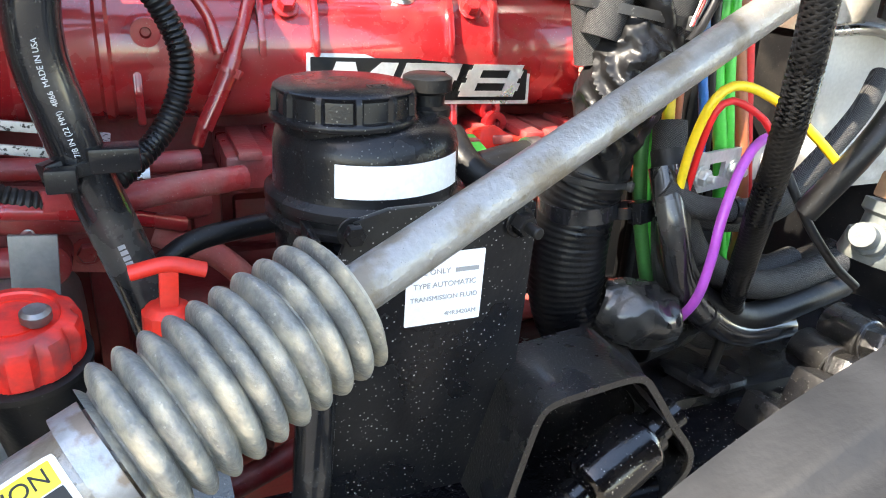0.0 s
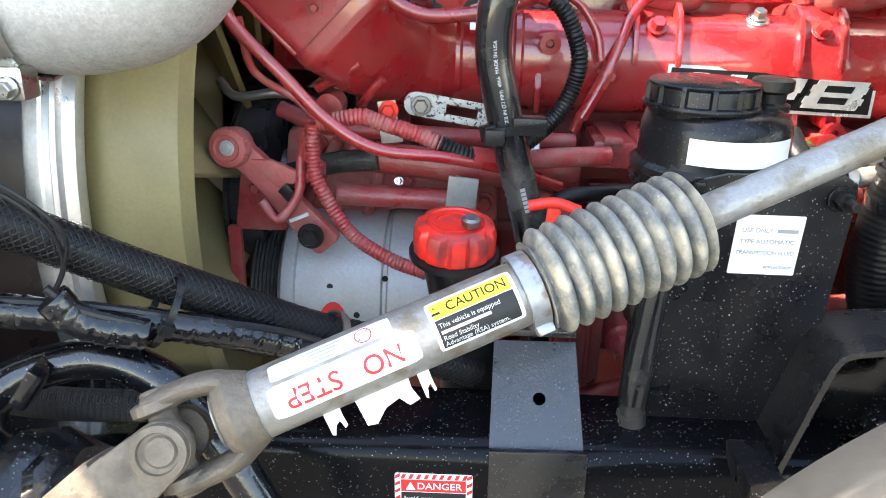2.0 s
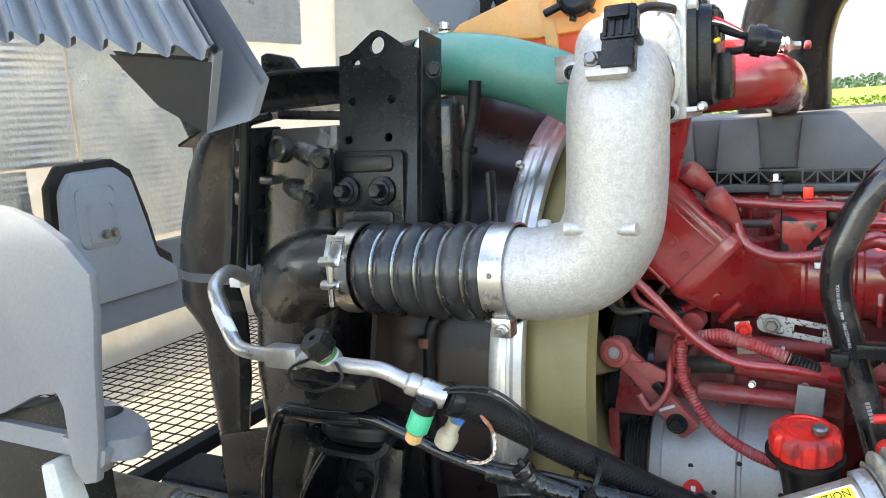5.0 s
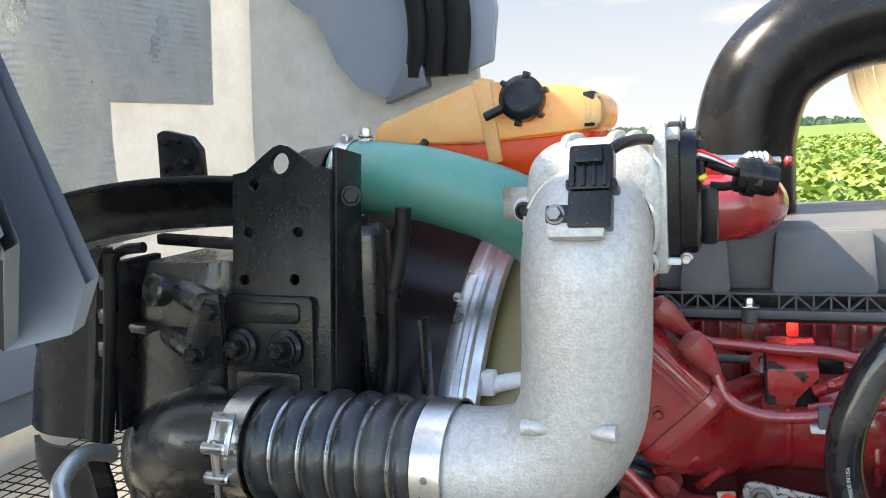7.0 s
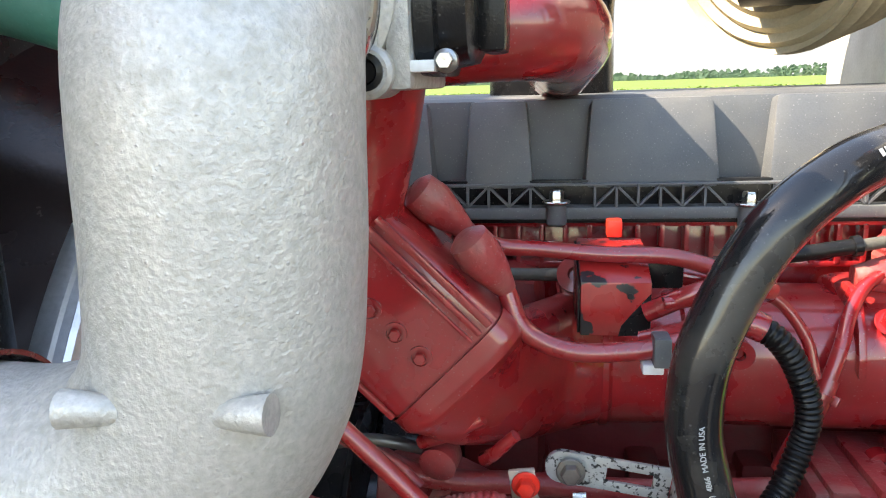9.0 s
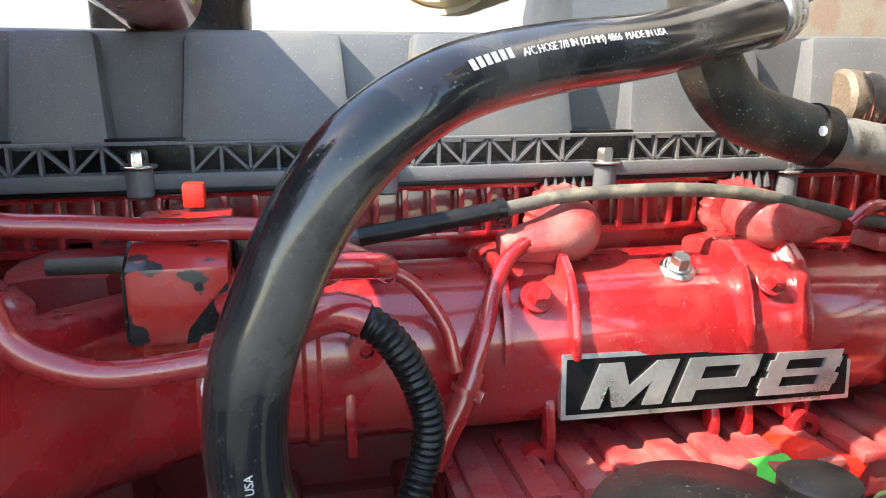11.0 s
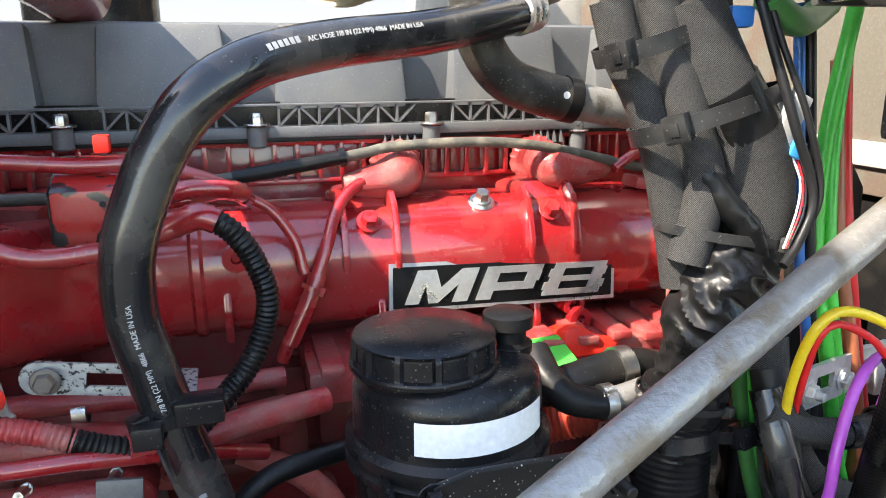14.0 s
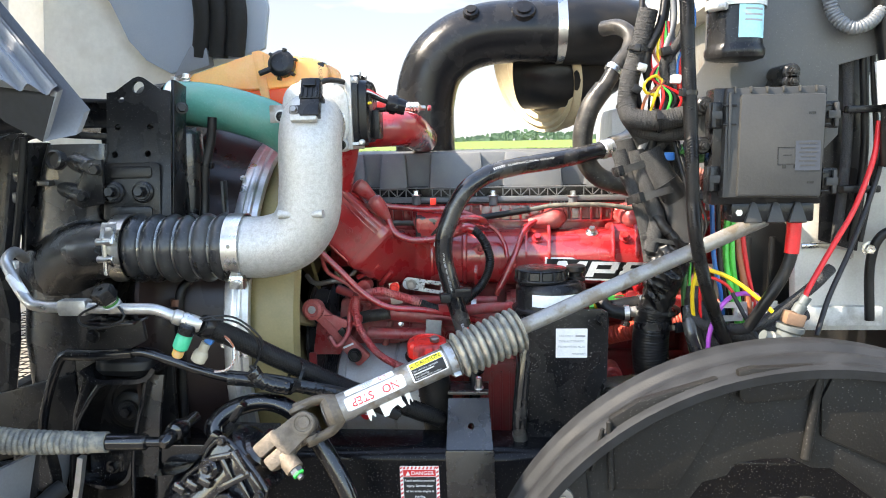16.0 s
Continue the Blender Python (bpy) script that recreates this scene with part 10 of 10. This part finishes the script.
bm = tube(B(), [(0.315, 0.545, 1.215), (0.34, 0.53, 1.208), (0.372, 0.525, 1.202)], 0.026, 40, 0.002, lambda s, u: 0.75 + 0.3 * math.sin(math.pi * u))
for v in bm.verts:
    v.co += (v.co - V(0.343, 0.53, 1.208)).normalized() * 0.003 * (1 - 2.4 * abs(noise.noise(v.co * 55)))
part("wrap", bm, material("dusty clear tape", (0.022, 0.021, 0.019), 0.22, coat=0.5, dirt=(0.06, 0.056, 0.048), amount=0.5, scale=40, bump=0.2), wad)
part("tie", ring(B(), (0.338, 0.531, 1.2085), (0.95, -0.3, -0.15), 0.0255, 0.028, 0.006, 28), PLASTIC, wad)


# ---- tilted hood ----
hood = thing("truck_hood", (-1.7, 1.0, 0.9), "white truck hood tilted forward with foil insulation", "hood")
HS = [(0.95, -1.70), (1.3, -1.74), (1.8, -1.74), (2.3, -1.70), (2.7, -1.60), (3.03, -1.48)]


def skin(bm, x_of, y0, y1, z0, z1, ny, nz, thick=0.02):
    g = {}
    for i in range(ny + 1):
        for j in range(nz + 1):
            y, z = y0 + (y1 - y0) * i / ny, z0 + (z1 - z0) * j / nz
            g[i, j, 0] = bm.verts.new((x_of(y, z), y, z))
            g[i, j, 1] = bm.verts.new((x_of(y, z) - thick, y, z))
    for i in range(ny):
        for j in range(nz):
            for s in (0, 1):
                bm.faces.new((g[i, j, s], g[i + 1, j, s], g[i + 1, j + 1, s], g[i, j + 1, s]))
    for i in range(ny):
        for j in (0, nz):
            bm.faces.new((g[i, j, 0], g[i + 1, j, 0], g[i + 1, j, 1], g[i, j, 1]))
    for j in range(nz):
        for i in (0, ny):
            bm.faces.new((g[i, j, 0], g[i, j + 1, 0], g[i, j + 1, 1], g[i, j, 1]))
    return bm


def hood_x(y, z):
    for (z0, x0), (z1, x1) in zip(HS, HS[1:]):
        if z <= z1:
            return x0 + (x1 - x0) * (z - z0) / (z1 - z0) + 0.12 * max(0, y - 1.3) ** 1.5
    return HS[-1][1]


part("inner_skin", skin(B(), hood_x, -0.15, 2.05, 0.95, 3.03, 24, 24, 0.03), WHITE, hood, "dirty white hood underside")
FOIL = material("silver foil insulation", (0.66, 0.66, 0.65), 0.34, 0.8, dirt=(0.4, 0.4, 0.39), amount=0.4, scale=9, fine=120, bump=0.5)
wrinkle = lambda y, z: 0.0016 * math.sin(z * 2 * math.pi / 0.017) * (0.6 + 0.4 * math.sin(y * 37 + 3 * math.sin(z * 9))) + 0.004 * noise.noise(Vector((y * 6, z * 4, 1.3))) + 0.0012 * noise.noise(Vector((y * 40, z * 40, 7)))
for y0, y1, z0, z1, nz in ((-0.1, 0.92, 1.575, 2.85, 240), (0.93, 1.42, 1.39, 2.85, 260), (1.42, 1.80, 1.90, 2.85, 180), (-0.1, 0.78, 1.25, 1.57, 60), (1.08, 1.42, 1.36, 1.39, 8)):
    part("foil_panel", skin(B(), lambda y, z: hood_x(y, z) + 0.02 + wrinkle(y, z), y0, y1, z0, z1, 40, nz, 0.012), FOIL, hood, "crinkled silver foil insulation")
part("sill", skin(B(), lambda y, z: hood_x(y, z) + 0.05 + 0.12 * max(0, 1.33 - z), 0.3, 1.7, 1.16, 1.345, 12, 8, 0.03), GREY_PANEL, hood, "weathered grey sill")
# black outline serves as rubber edge and as the shadow gap round the pocket
part("pocket_outline", prism(B(), [(-0.15, -0.2), (-0.125, 0.10), (-0.09, 0.147), (0.06, 0.152), (0.112, 0.12), (0.148, 0.0), (0.165, -0.09), (0.21, -0.12), (0.21, -0.2)], 0.03, facing((-1.672, 0.92, 1.43), (0, 1, 0), (0, 0, 1)), 0.01), RUBBER, hood, "black rubber edge and shadow gap of the foil cut-out")
PKM = facing((-1.655, 0.92, 1.43), (0, 1, 0), (0, 0, 1))
pk = part("pocket_frame", prism(B(), [(-0.13, -0.2), (-0.108, 0.085), (-0.078, 0.128), (0.055, 0.132), (0.098, 0.1), (0.13, -0.02), (0.15, -0.11), (0.21, -0.15), (0.21, -0.2)], 0.045, PKM, 0.018), FENDER_GREY, hood, "blue grey moulded pocket")
part("pocket_floor", prism(B(), rounded(0.115, 0.15, 0.02), 0.012, PKM @ Matrix.Translation((-0.02, 0.015, 0.004)), 0.008), FENDER_GREY, pk)
part("pocket_step", prism(B(), rounded(0.075, 0.10, 0.012), 0.012, PKM @ Matrix.Translation((-0.015, 0.0, 0.009)), 0.006), FENDER_GREY, pk)
for y in (-0.012, 0.014):
    part("rivet", hexbolt(B(), PKM @ V(y, -0.028, 0.010), (1, 0, 0), 0.009, 1.4, 0.008), BOLT, pk)
part("far_panel", prism(B(), [(-1.95, 1.0), (-0.90, 1.25), (-0.86, 1.9), (-0.95, 2.9), (-1.6, 2.95)], 0.03, facing((0, 1.99, 0), (1, 0, 0), (0, 0, 1)), 0.008), WHITE, hood)
part("far_wall", prism(B(), [(-1.45, 2.2), (-1.36, 2.14), (-1.30, 2.0), (-1.24, 1.93), (-1.15, 1.88), (-1.08, 1.90), (-1.0, 1.93), (-0.9, 1.93), (-0.80, 1.96), (-0.78, 2.1), (-0.82, 2.4), (-0.95, 2.9), (-1.5, 2.95)], 0.03, facing((0, 1.93, 0), (1, 0, 0), (0, 0, 1)), 0.008), FENDER_GREY, hood, "blue grey inner fender wall")
for x in (-1.02, -0.96, -0.90):
    part("bellows_rib", tube(B(), [(x, 1.90, 1.93), (x + 0.02, 1.89, 2.1), (x - 0.02, 1.89, 2.35), (x - 0.1, 1.9, 2.7)], 0.035, 14), LINER, hood)
part("far_bracket", prism(B(), [(-1.12, 1.86), (-0.98, 1.90), (-0.99, 1.97), (-1.05, 1.97)], 0.05, facing((0, 1.87, 0), (1, 0, 0), (0, 0, 1)), 0.01), GREY_PANEL, hood)
# unseen near side of the hood, outline cut to shade the front of the bay
part("near_shade_wall", prism(B(), [(-1.7, 1.62), (-0.82, 1.62), (-0.79, 2.06), (-0.66, 2.3), (-0.7, 2.62), (-0.85, 2.8), (-1.4, 2.85), (-1.65, 2.8)], 0.03, facing((0, 0.10, 0), (1, 0, 0), (0, 0, 1)), 0.008), WHITE, hood)

# unseen panel above the flare, added to keep the sun off it
part("flare_shade_panel", prism(B(), [(-1.75, -0.32), (-0.86, -0.3), (-0.74, -0.22), (-0.72, 0.085), (-0.94, 0.085), (-1.02, -0.045), (-1.75, -0.06)], 0.02, facing((0, 0, 2.02), (1, 0, 0), (0, 1, 0)), 0.008), GREY_PANEL, hood, "unseen grey panel added to shade the fender flare")

# wheel flare of the near fender
flare = thing("fender_flare", (-0.6, 0.1, 1.62), "weathered corrugated plastic fender flare of the tilted hood", "fender flare")
bm = B()
RD = V(-0.68, 0.36, 0.64)      # the way the corrugations run
n_ = 72
loops = []
for i in range(n_ + 1):
    u = i / n_
    base = V(-0.502 - 0.26 * u, 0.13 - 0.055 * u, 1.688 + 0.043 * u)
    w = 0.0065 * math.cos(2 * math.pi * u * 9.0)
    n2 = V(-0.02, -0.35, 0.5).normalized() * w
    loops.append([base + n2 + RD * q for q in (0.0, 0.06, 0.14, 0.32)])
vs = [[bm.verts.new(p) for p in l_] for l_ in loops]
vb = [[bm.verts.new(p + V(0, 0.005, 0.003)) for p in l_] for l_ in loops]
for a, b in ((vs, 0), (vb, 1)):
    for p, q in zip(a, a[1:]):
        for k in range(3):
            bm.faces.new((p[k], q[k], q[k + 1], p[k + 1]))
for p, q, r, s in zip(vs, vs[1:], vb, vb[1:]):
    bm.faces.new((p[0], q[0], s[0], r[0]))
part("corrugated_face", bm, GREY_PANEL, flare)
bm = B()
sec = [V(-0.502, 0.13, 1.688), V(-0.539, 0.15, 1.63), V(-0.501, 0.161, 1.638), V(-0.49, 0.165, 1.665)]
rows_ = [[p + RD * q for p in sec] for q in (0.0, 0.12, 0.32)]
vv = [[bm.verts.new(p) for p in r_] for r_ in rows_]
ww = [[bm.verts.new(p + V(0.004, 0.006, 0.004)) for p in r_] for r_ in rows_]
for a in (vv, ww):
    for p, q in zip(a, a[1:]):
        for k in range(3):
            bm.faces.new((p[k], q[k], q[k + 1], p[k + 1]))
for k in range(3):
    bm.faces.new((vv[0][k], vv[0][k + 1], ww[0][k + 1], ww[0][k]))
part("end_channel", bm, GREY_PANEL, flare)
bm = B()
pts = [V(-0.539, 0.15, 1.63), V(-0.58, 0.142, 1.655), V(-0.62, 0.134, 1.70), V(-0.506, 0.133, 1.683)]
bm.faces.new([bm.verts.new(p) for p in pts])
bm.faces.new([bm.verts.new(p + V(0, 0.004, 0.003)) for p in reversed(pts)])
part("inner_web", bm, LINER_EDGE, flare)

# headlamp housing
lamp = thing("headlamp_housing", (-0.72, 0.08, 1.3), "weathered grey plastic headlamp housing", "lamp housing")
LH = facing((0, 0.085, 0), (1, 0, 0), (0, 0, 1))
part("shell", prism(B(), [(-0.95, 1.60), (-0.80, 1.592), (-0.714, 1.579), (-0.68, 1.569), (-0.648, 1.551), (-0.621, 1.524), (-0.624, 1.49), (-0.634, 1.44), (-0.645, 1.37), (-0.655, 1.335), (-0.672, 1.33), (-0.685, 1.345), (-0.684, 1.40), (-0.69, 1.414), (-0.72, 1.408), (-0.77, 1.386), (-0.95, 1.33)], 0.009, LH, 0.003), GREY_PANEL, lamp)
part("lug", holed(B(), [(-0.80, 0.092), (-0.67, 0.092), (-0.645, 0.095), (-0.63, 0.104), (-0.625, 0.116), (-0.631, 0.129), (-0.65, 0.142), (-0.69, 0.157), (-0.74, 0.168), (-0.80, 0.174)], [(-0.705, 0.139, 0.0185)], 0.02, facing((0, 0, 1.372), (1, 0, 0), (0, 1, 0))), GREY_PANEL, lamp, "", 60)
part("lug_web", prism(B(), [(-0.70, 1.372), (-0.64, 1.366), (-0.645, 1.352), (-0.66, 1.338), (-0.68, 1.332)], 0.02, facing((0, 0.088, 0), (1, 0, 0), (0, 0, 1)), 0.004), GREY_PANEL, lamp)
part("inner_box", prism(B(), [(-0.95, 1.38), (-0.77, 1.385), (-0.69, 1.405), (-0.69, 1.16), (-0.95, 1.10)], 0.03, facing((0, 0.10, 0), (1, 0, 0), (0, 0, 1)), 0.004), LINER, lamp)
part("white_frame", prism(B(), [(-0.72, 1.345), (-0.70, 1.35), (-0.69, 1.30), (-0.668, 1.295), (-0.668, 1.27), (-0.685, 1.23), (-0.675, 1.18), (-0.685, 1.12), (-0.74, 1.12), (-0.72, 1.2)], 0.03, facing((0, 0.078, 0), (1, 0, 0), (0, 0, 1)), 0.004), material("white lamp plastic", (0.40, 0.40, 0.38), 0.45, dirt=(0.25, 0.24, 0.22), amount=0.5, scale=12), lamp)
part("marker_lens", box(B(), (-0.745, 0.075, 1.235), (0.02, 0.02, 0.028), 0.006), material("orange lens", (0.6, 0.16, 0.03), 0.25), lamp)
part("socket", cyl(B(), (-0.745, 0.08, 1.27), (-0.745, 0.08, 1.19), 0.018, 20), LINER, lamp)
part("lower_box", box(B(), (-0.745, 0.09, 1.17), (0.06, 0.05, 0.05), 0.006), LINER, lamp)
fen = thing("inner_fender", (-0.75, 0.2, 1.05), "grey plastic inner fender with torn edge", "fender")
part("sheet", skin(B(), lambda y, z: -0.66 - 0.25 * (1.25 - z) - 0.3 * (0.3 - y), 0.05, 0.36, 1.02, 1.16, 8, 8, 0.008), GREY_PANEL, fen)
part("lower_rim", tube(B(), [(-0.95, 0.12, 1.055), (-0.82, 0.15, 1.05), (-0.70, 0.22, 1.07), (-0.655, 0.30, 1.10)], 0.014, 12), LINER_EDGE, fen)

# grille mesh lying under the tilted hood
GMZ = 1.05
gr = thing("grille_screen", (-1.5, 0.9, GMZ), "dark wire grille screen of the tilted hood", "grille")
bm = B()
k = 0
while 0.1 + 0.033 * k < 1.7:
    y = 0.1 + 0.033 * k
    box(bm, (-1.44, y, GMZ), (0.60, 0.0022, 0.0022))
    k += 1
tagged(part("long_wire", bm, LINER, gr), kind="stuff")
bm = B()
k = 0
while -1.74 + 0.033 * k < -1.14:
    box(bm, (-1.74 + 0.033 * k, 0.9, GMZ + 0.003), (0.0022, 1.62, 0.0022))
    k += 1
tagged(part("cross_wire", bm, LINER, gr), kind="stuff")
part("frame_bar", box(B(), (-1.13, 0.9, GMZ), (0.035, 1.66, 0.03), 0.006), LINER_EDGE, gr)
part("frame_bar", box(B(), (-1.76, 0.9, GMZ + 0.02), (0.05, 1.66, 0.05), 0.006), LINER, gr)
bmp = thing("bumper_brackets", (-0.95, 0.6, 0.9), "dark front brackets and lines below the radiator", "bracket")
for a, b, r in (((-1.05, 0.35, 1.02), (-0.72, 0.45, 1.12), 0.012), ((-1.1, 0.5, 1.0), (-0.75, 0.55, 1.05), 0.02), ((-0.95, 0.25, 1.08), (-0.7, 0.4, 1.1), 0.009)):
    part("line", tube(B(), [a, (V(*a) + V(*b)) / 2 + V(0, 0, 0.02), b], r, 12), RUBBER, bmp)
part("bar", box(B(), (-1.0, 0.9, 0.95), (0.08, 1.5, 0.1), 0.01), BLACK_SATIN, bmp)
part("splash_panel", prism(B(), [(-1.12, 0.6), (-0.68, 0.6), (-0.68, 1.1), (-0.80, 1.12), (-0.86, 1.06), (-1.0, 1.03), (-1.12, 0.98)], 0.02, facing((0, 0.46, 0), (1, 0, 0), (0, 0, 1)), 0.006), LINER, bmp)
part("support_channel", box(B(), (-0.92, 0.43, 1.035), (0.22, 0.03, 0.03), 0.004, rot(0, -12, 15)), YOKE, bmp)
for p in ((-0.98, 0.42, 1.03), (-0.93, 0.45, 1.05)):
    part("stud", hexbolt(B(), p, (0, -0.2, 1), 0.012, 1.4, 0.02), STEEL, bmp)

# ---- crop field and far trees ----
FIELD = material("crop leaves", (0.1, 0.165, 0.016), 0.55, dirt=(0.2, 0.21, 0.02), amount=0.7, scale=0.35, fine=3.0, bump=0, spread=0.35)
bm = bmesh.new()
bmesh.ops.create_grid(bm, x_segments=8, y_segments=8, size=0.5, matrix=Matrix.Translation((0, 411, GROUND + 0.05)) @ Matrix.Diagonal((1600, 800, 1, 1)))
single("crop_ground", bm, FIELD, "flat green crop field to the horizon", "field", kind="stuff")
rg = np.random.default_rng(4)
N = 24000
yy = 11 + 55 * rg.random(N) ** 1.6
xx = (rg.random(N) - 0.42) * (8 + 1.0 * yy)
hh = 0.35 + 0.3 * rg.random(N)
verts, faces = [], []
for i in range(N):
    a, t_ = rg.random() * 6.283, 0.5 + 0.8 * rg.random()
    s_ = 0.05 + 0.05 * rg.random() + yy[i] * 0.0012
    c = Vector((xx[i], yy[i], GROUND + hh[i]))
    u_ = Vector((math.cos(a), math.sin(a), 0.3)) * s_
    w_ = Vector((-math.sin(a) * math.cos(t_), math.cos(a) * math.cos(t_), math.sin(t_))) * s_ * 0.7
    k = len(verts)
    verts += [c - u_, c - w_ * 0.8, c + u_, c + w_]
    faces.append((k, k + 1, k + 2, k + 3))
me = bpy.data.meshes.new("crop_leaves")
me.from_pydata(verts, [], faces)
me.materials.append(FIELD)
tagged(new("crop_leaves", me), "green and yellow leafy crop plants", "crop", kind="stuff")
WOODS = material("far woods", (0.06, 0.11, 0.06), 0.8, dirt=(0.10, 0.14, 0.10), amount=0.6, scale=0.08, fine=0.5, bump=0)
verts, faces = [], []
for i in range(2600):
    x = -500 + 1100 * rg.random()
    h = 5 + 7 * noise.noise(Vector((x * 0.013, 0, 0))) + 3 * rg.random()
    c = Vector((x, 760 + 60 * rg.random(), GROUND + max(1.5, h) * rg.random()))
    for q in range(3):
        a = rg.random() * 6.283
        u_ = Vector((math.cos(a), 0.2, math.sin(a))) * (1.5 + 1.5 * rg.random())
        w_ = Vector((-math.sin(a), 0.2, math.cos(a))) * (1.5 + 1.0 * rg.random())
        k = len(verts)
        verts += [c - u_, c - w_, c + u_, c + w_]
        faces.append((k, k + 1, k + 2, k + 3))
me = bpy.data.meshes.new("far_woods")
me.from_pydata(verts, [], faces)
me.materials.append(WOODS)
tagged(new("far_woods", me), "thin line of far trees on the horizon", "woods", kind="stuff")


# hazy summer sky with small clouds over the far side of the field
sky_mat = bpy.data.materials.new("distant sky")
sky_mat.use_nodes = True
sn_, sl_ = sky_mat.node_tree.nodes, sky_mat.node_tree.links
for q in list(sn_):
    if q.type == "BSDF_PRINCIPLED":
        sn_.remove(q)
geo = sn_.new("ShaderNodeNewGeometry")
sep = sn_.new("ShaderNodeSeparateXYZ")
sl_.new(geo.outputs["Position"], sep.inputs[0])
rise = sn_.new("ShaderNodeMapRange")
rise.inputs[1].default_value, rise.inputs[2].default_value = 0.0, 420.0
sl_.new(sep.outputs["Z"], rise.inputs[0])
hue = sn_.new("ShaderNodeMix")
hue.data_type = "RGBA"
hue.inputs[6].default_value, hue.inputs[7].default_value = (0.175, 0.195, 0.216, 1), (0.078, 0.115, 0.182, 1)
sl_.new(rise.outputs[0], hue.inputs[0])
flat_ = sn_.new("ShaderNodeMapping")
flat_.inputs["Scale"].default_value = (0.0035, 0.0035, 0.013)
sl_.new(geo.outputs["Position"], flat_.inputs["Vector"])
puff = sn_.new("ShaderNodeTexNoise")
puff.inputs["Scale"].default_value, puff.inputs["Detail"].default_value = 1.0, 7.0
sl_.new(flat_.outputs[0], puff.inputs["Vector"])
cut_ = sn_.new("ShaderNodeMapRange")
cut_.inputs[1].default_value, cut_.inputs[2].default_value = 0.56, 0.72
sl_.new(puff.outputs["Fac"], cut_.inputs[0])
cloud = sn_.new("ShaderNodeMix")
cloud.data_type = "RGBA"
cloud.inputs[7].default_value = (0.215, 0.215, 0.215, 1)
sl_.new(cut_.outputs[0], cloud.inputs[0])
sl_.new(hue.outputs[2], cloud.inputs[6])
glow = sn_.new("ShaderNodeEmission")
sl_.new(cloud.outputs[2], glow.inputs["Color"])
sl_.new(glow.outputs[0], sn_["Material Output"].inputs["Surface"])
bm = B()
rows_ = []
for i in range(41):
    a = radians(10 + 160 * i / 40)
    rows_.append([bm.verts.new((1180 * math.cos(a), 1180 * math.sin(a), z)) for z in (GROUND - 2, 300, 900)])
for p, q in zip(rows_, rows_[1:]):
    for k in (0, 1):
        bm.faces.new((p[k], q[k], q[k + 1], p[k + 1]))
single("backdrop", bm, sky_mat, "hazy blue summer sky with small clouds", "sky", kind="structure")
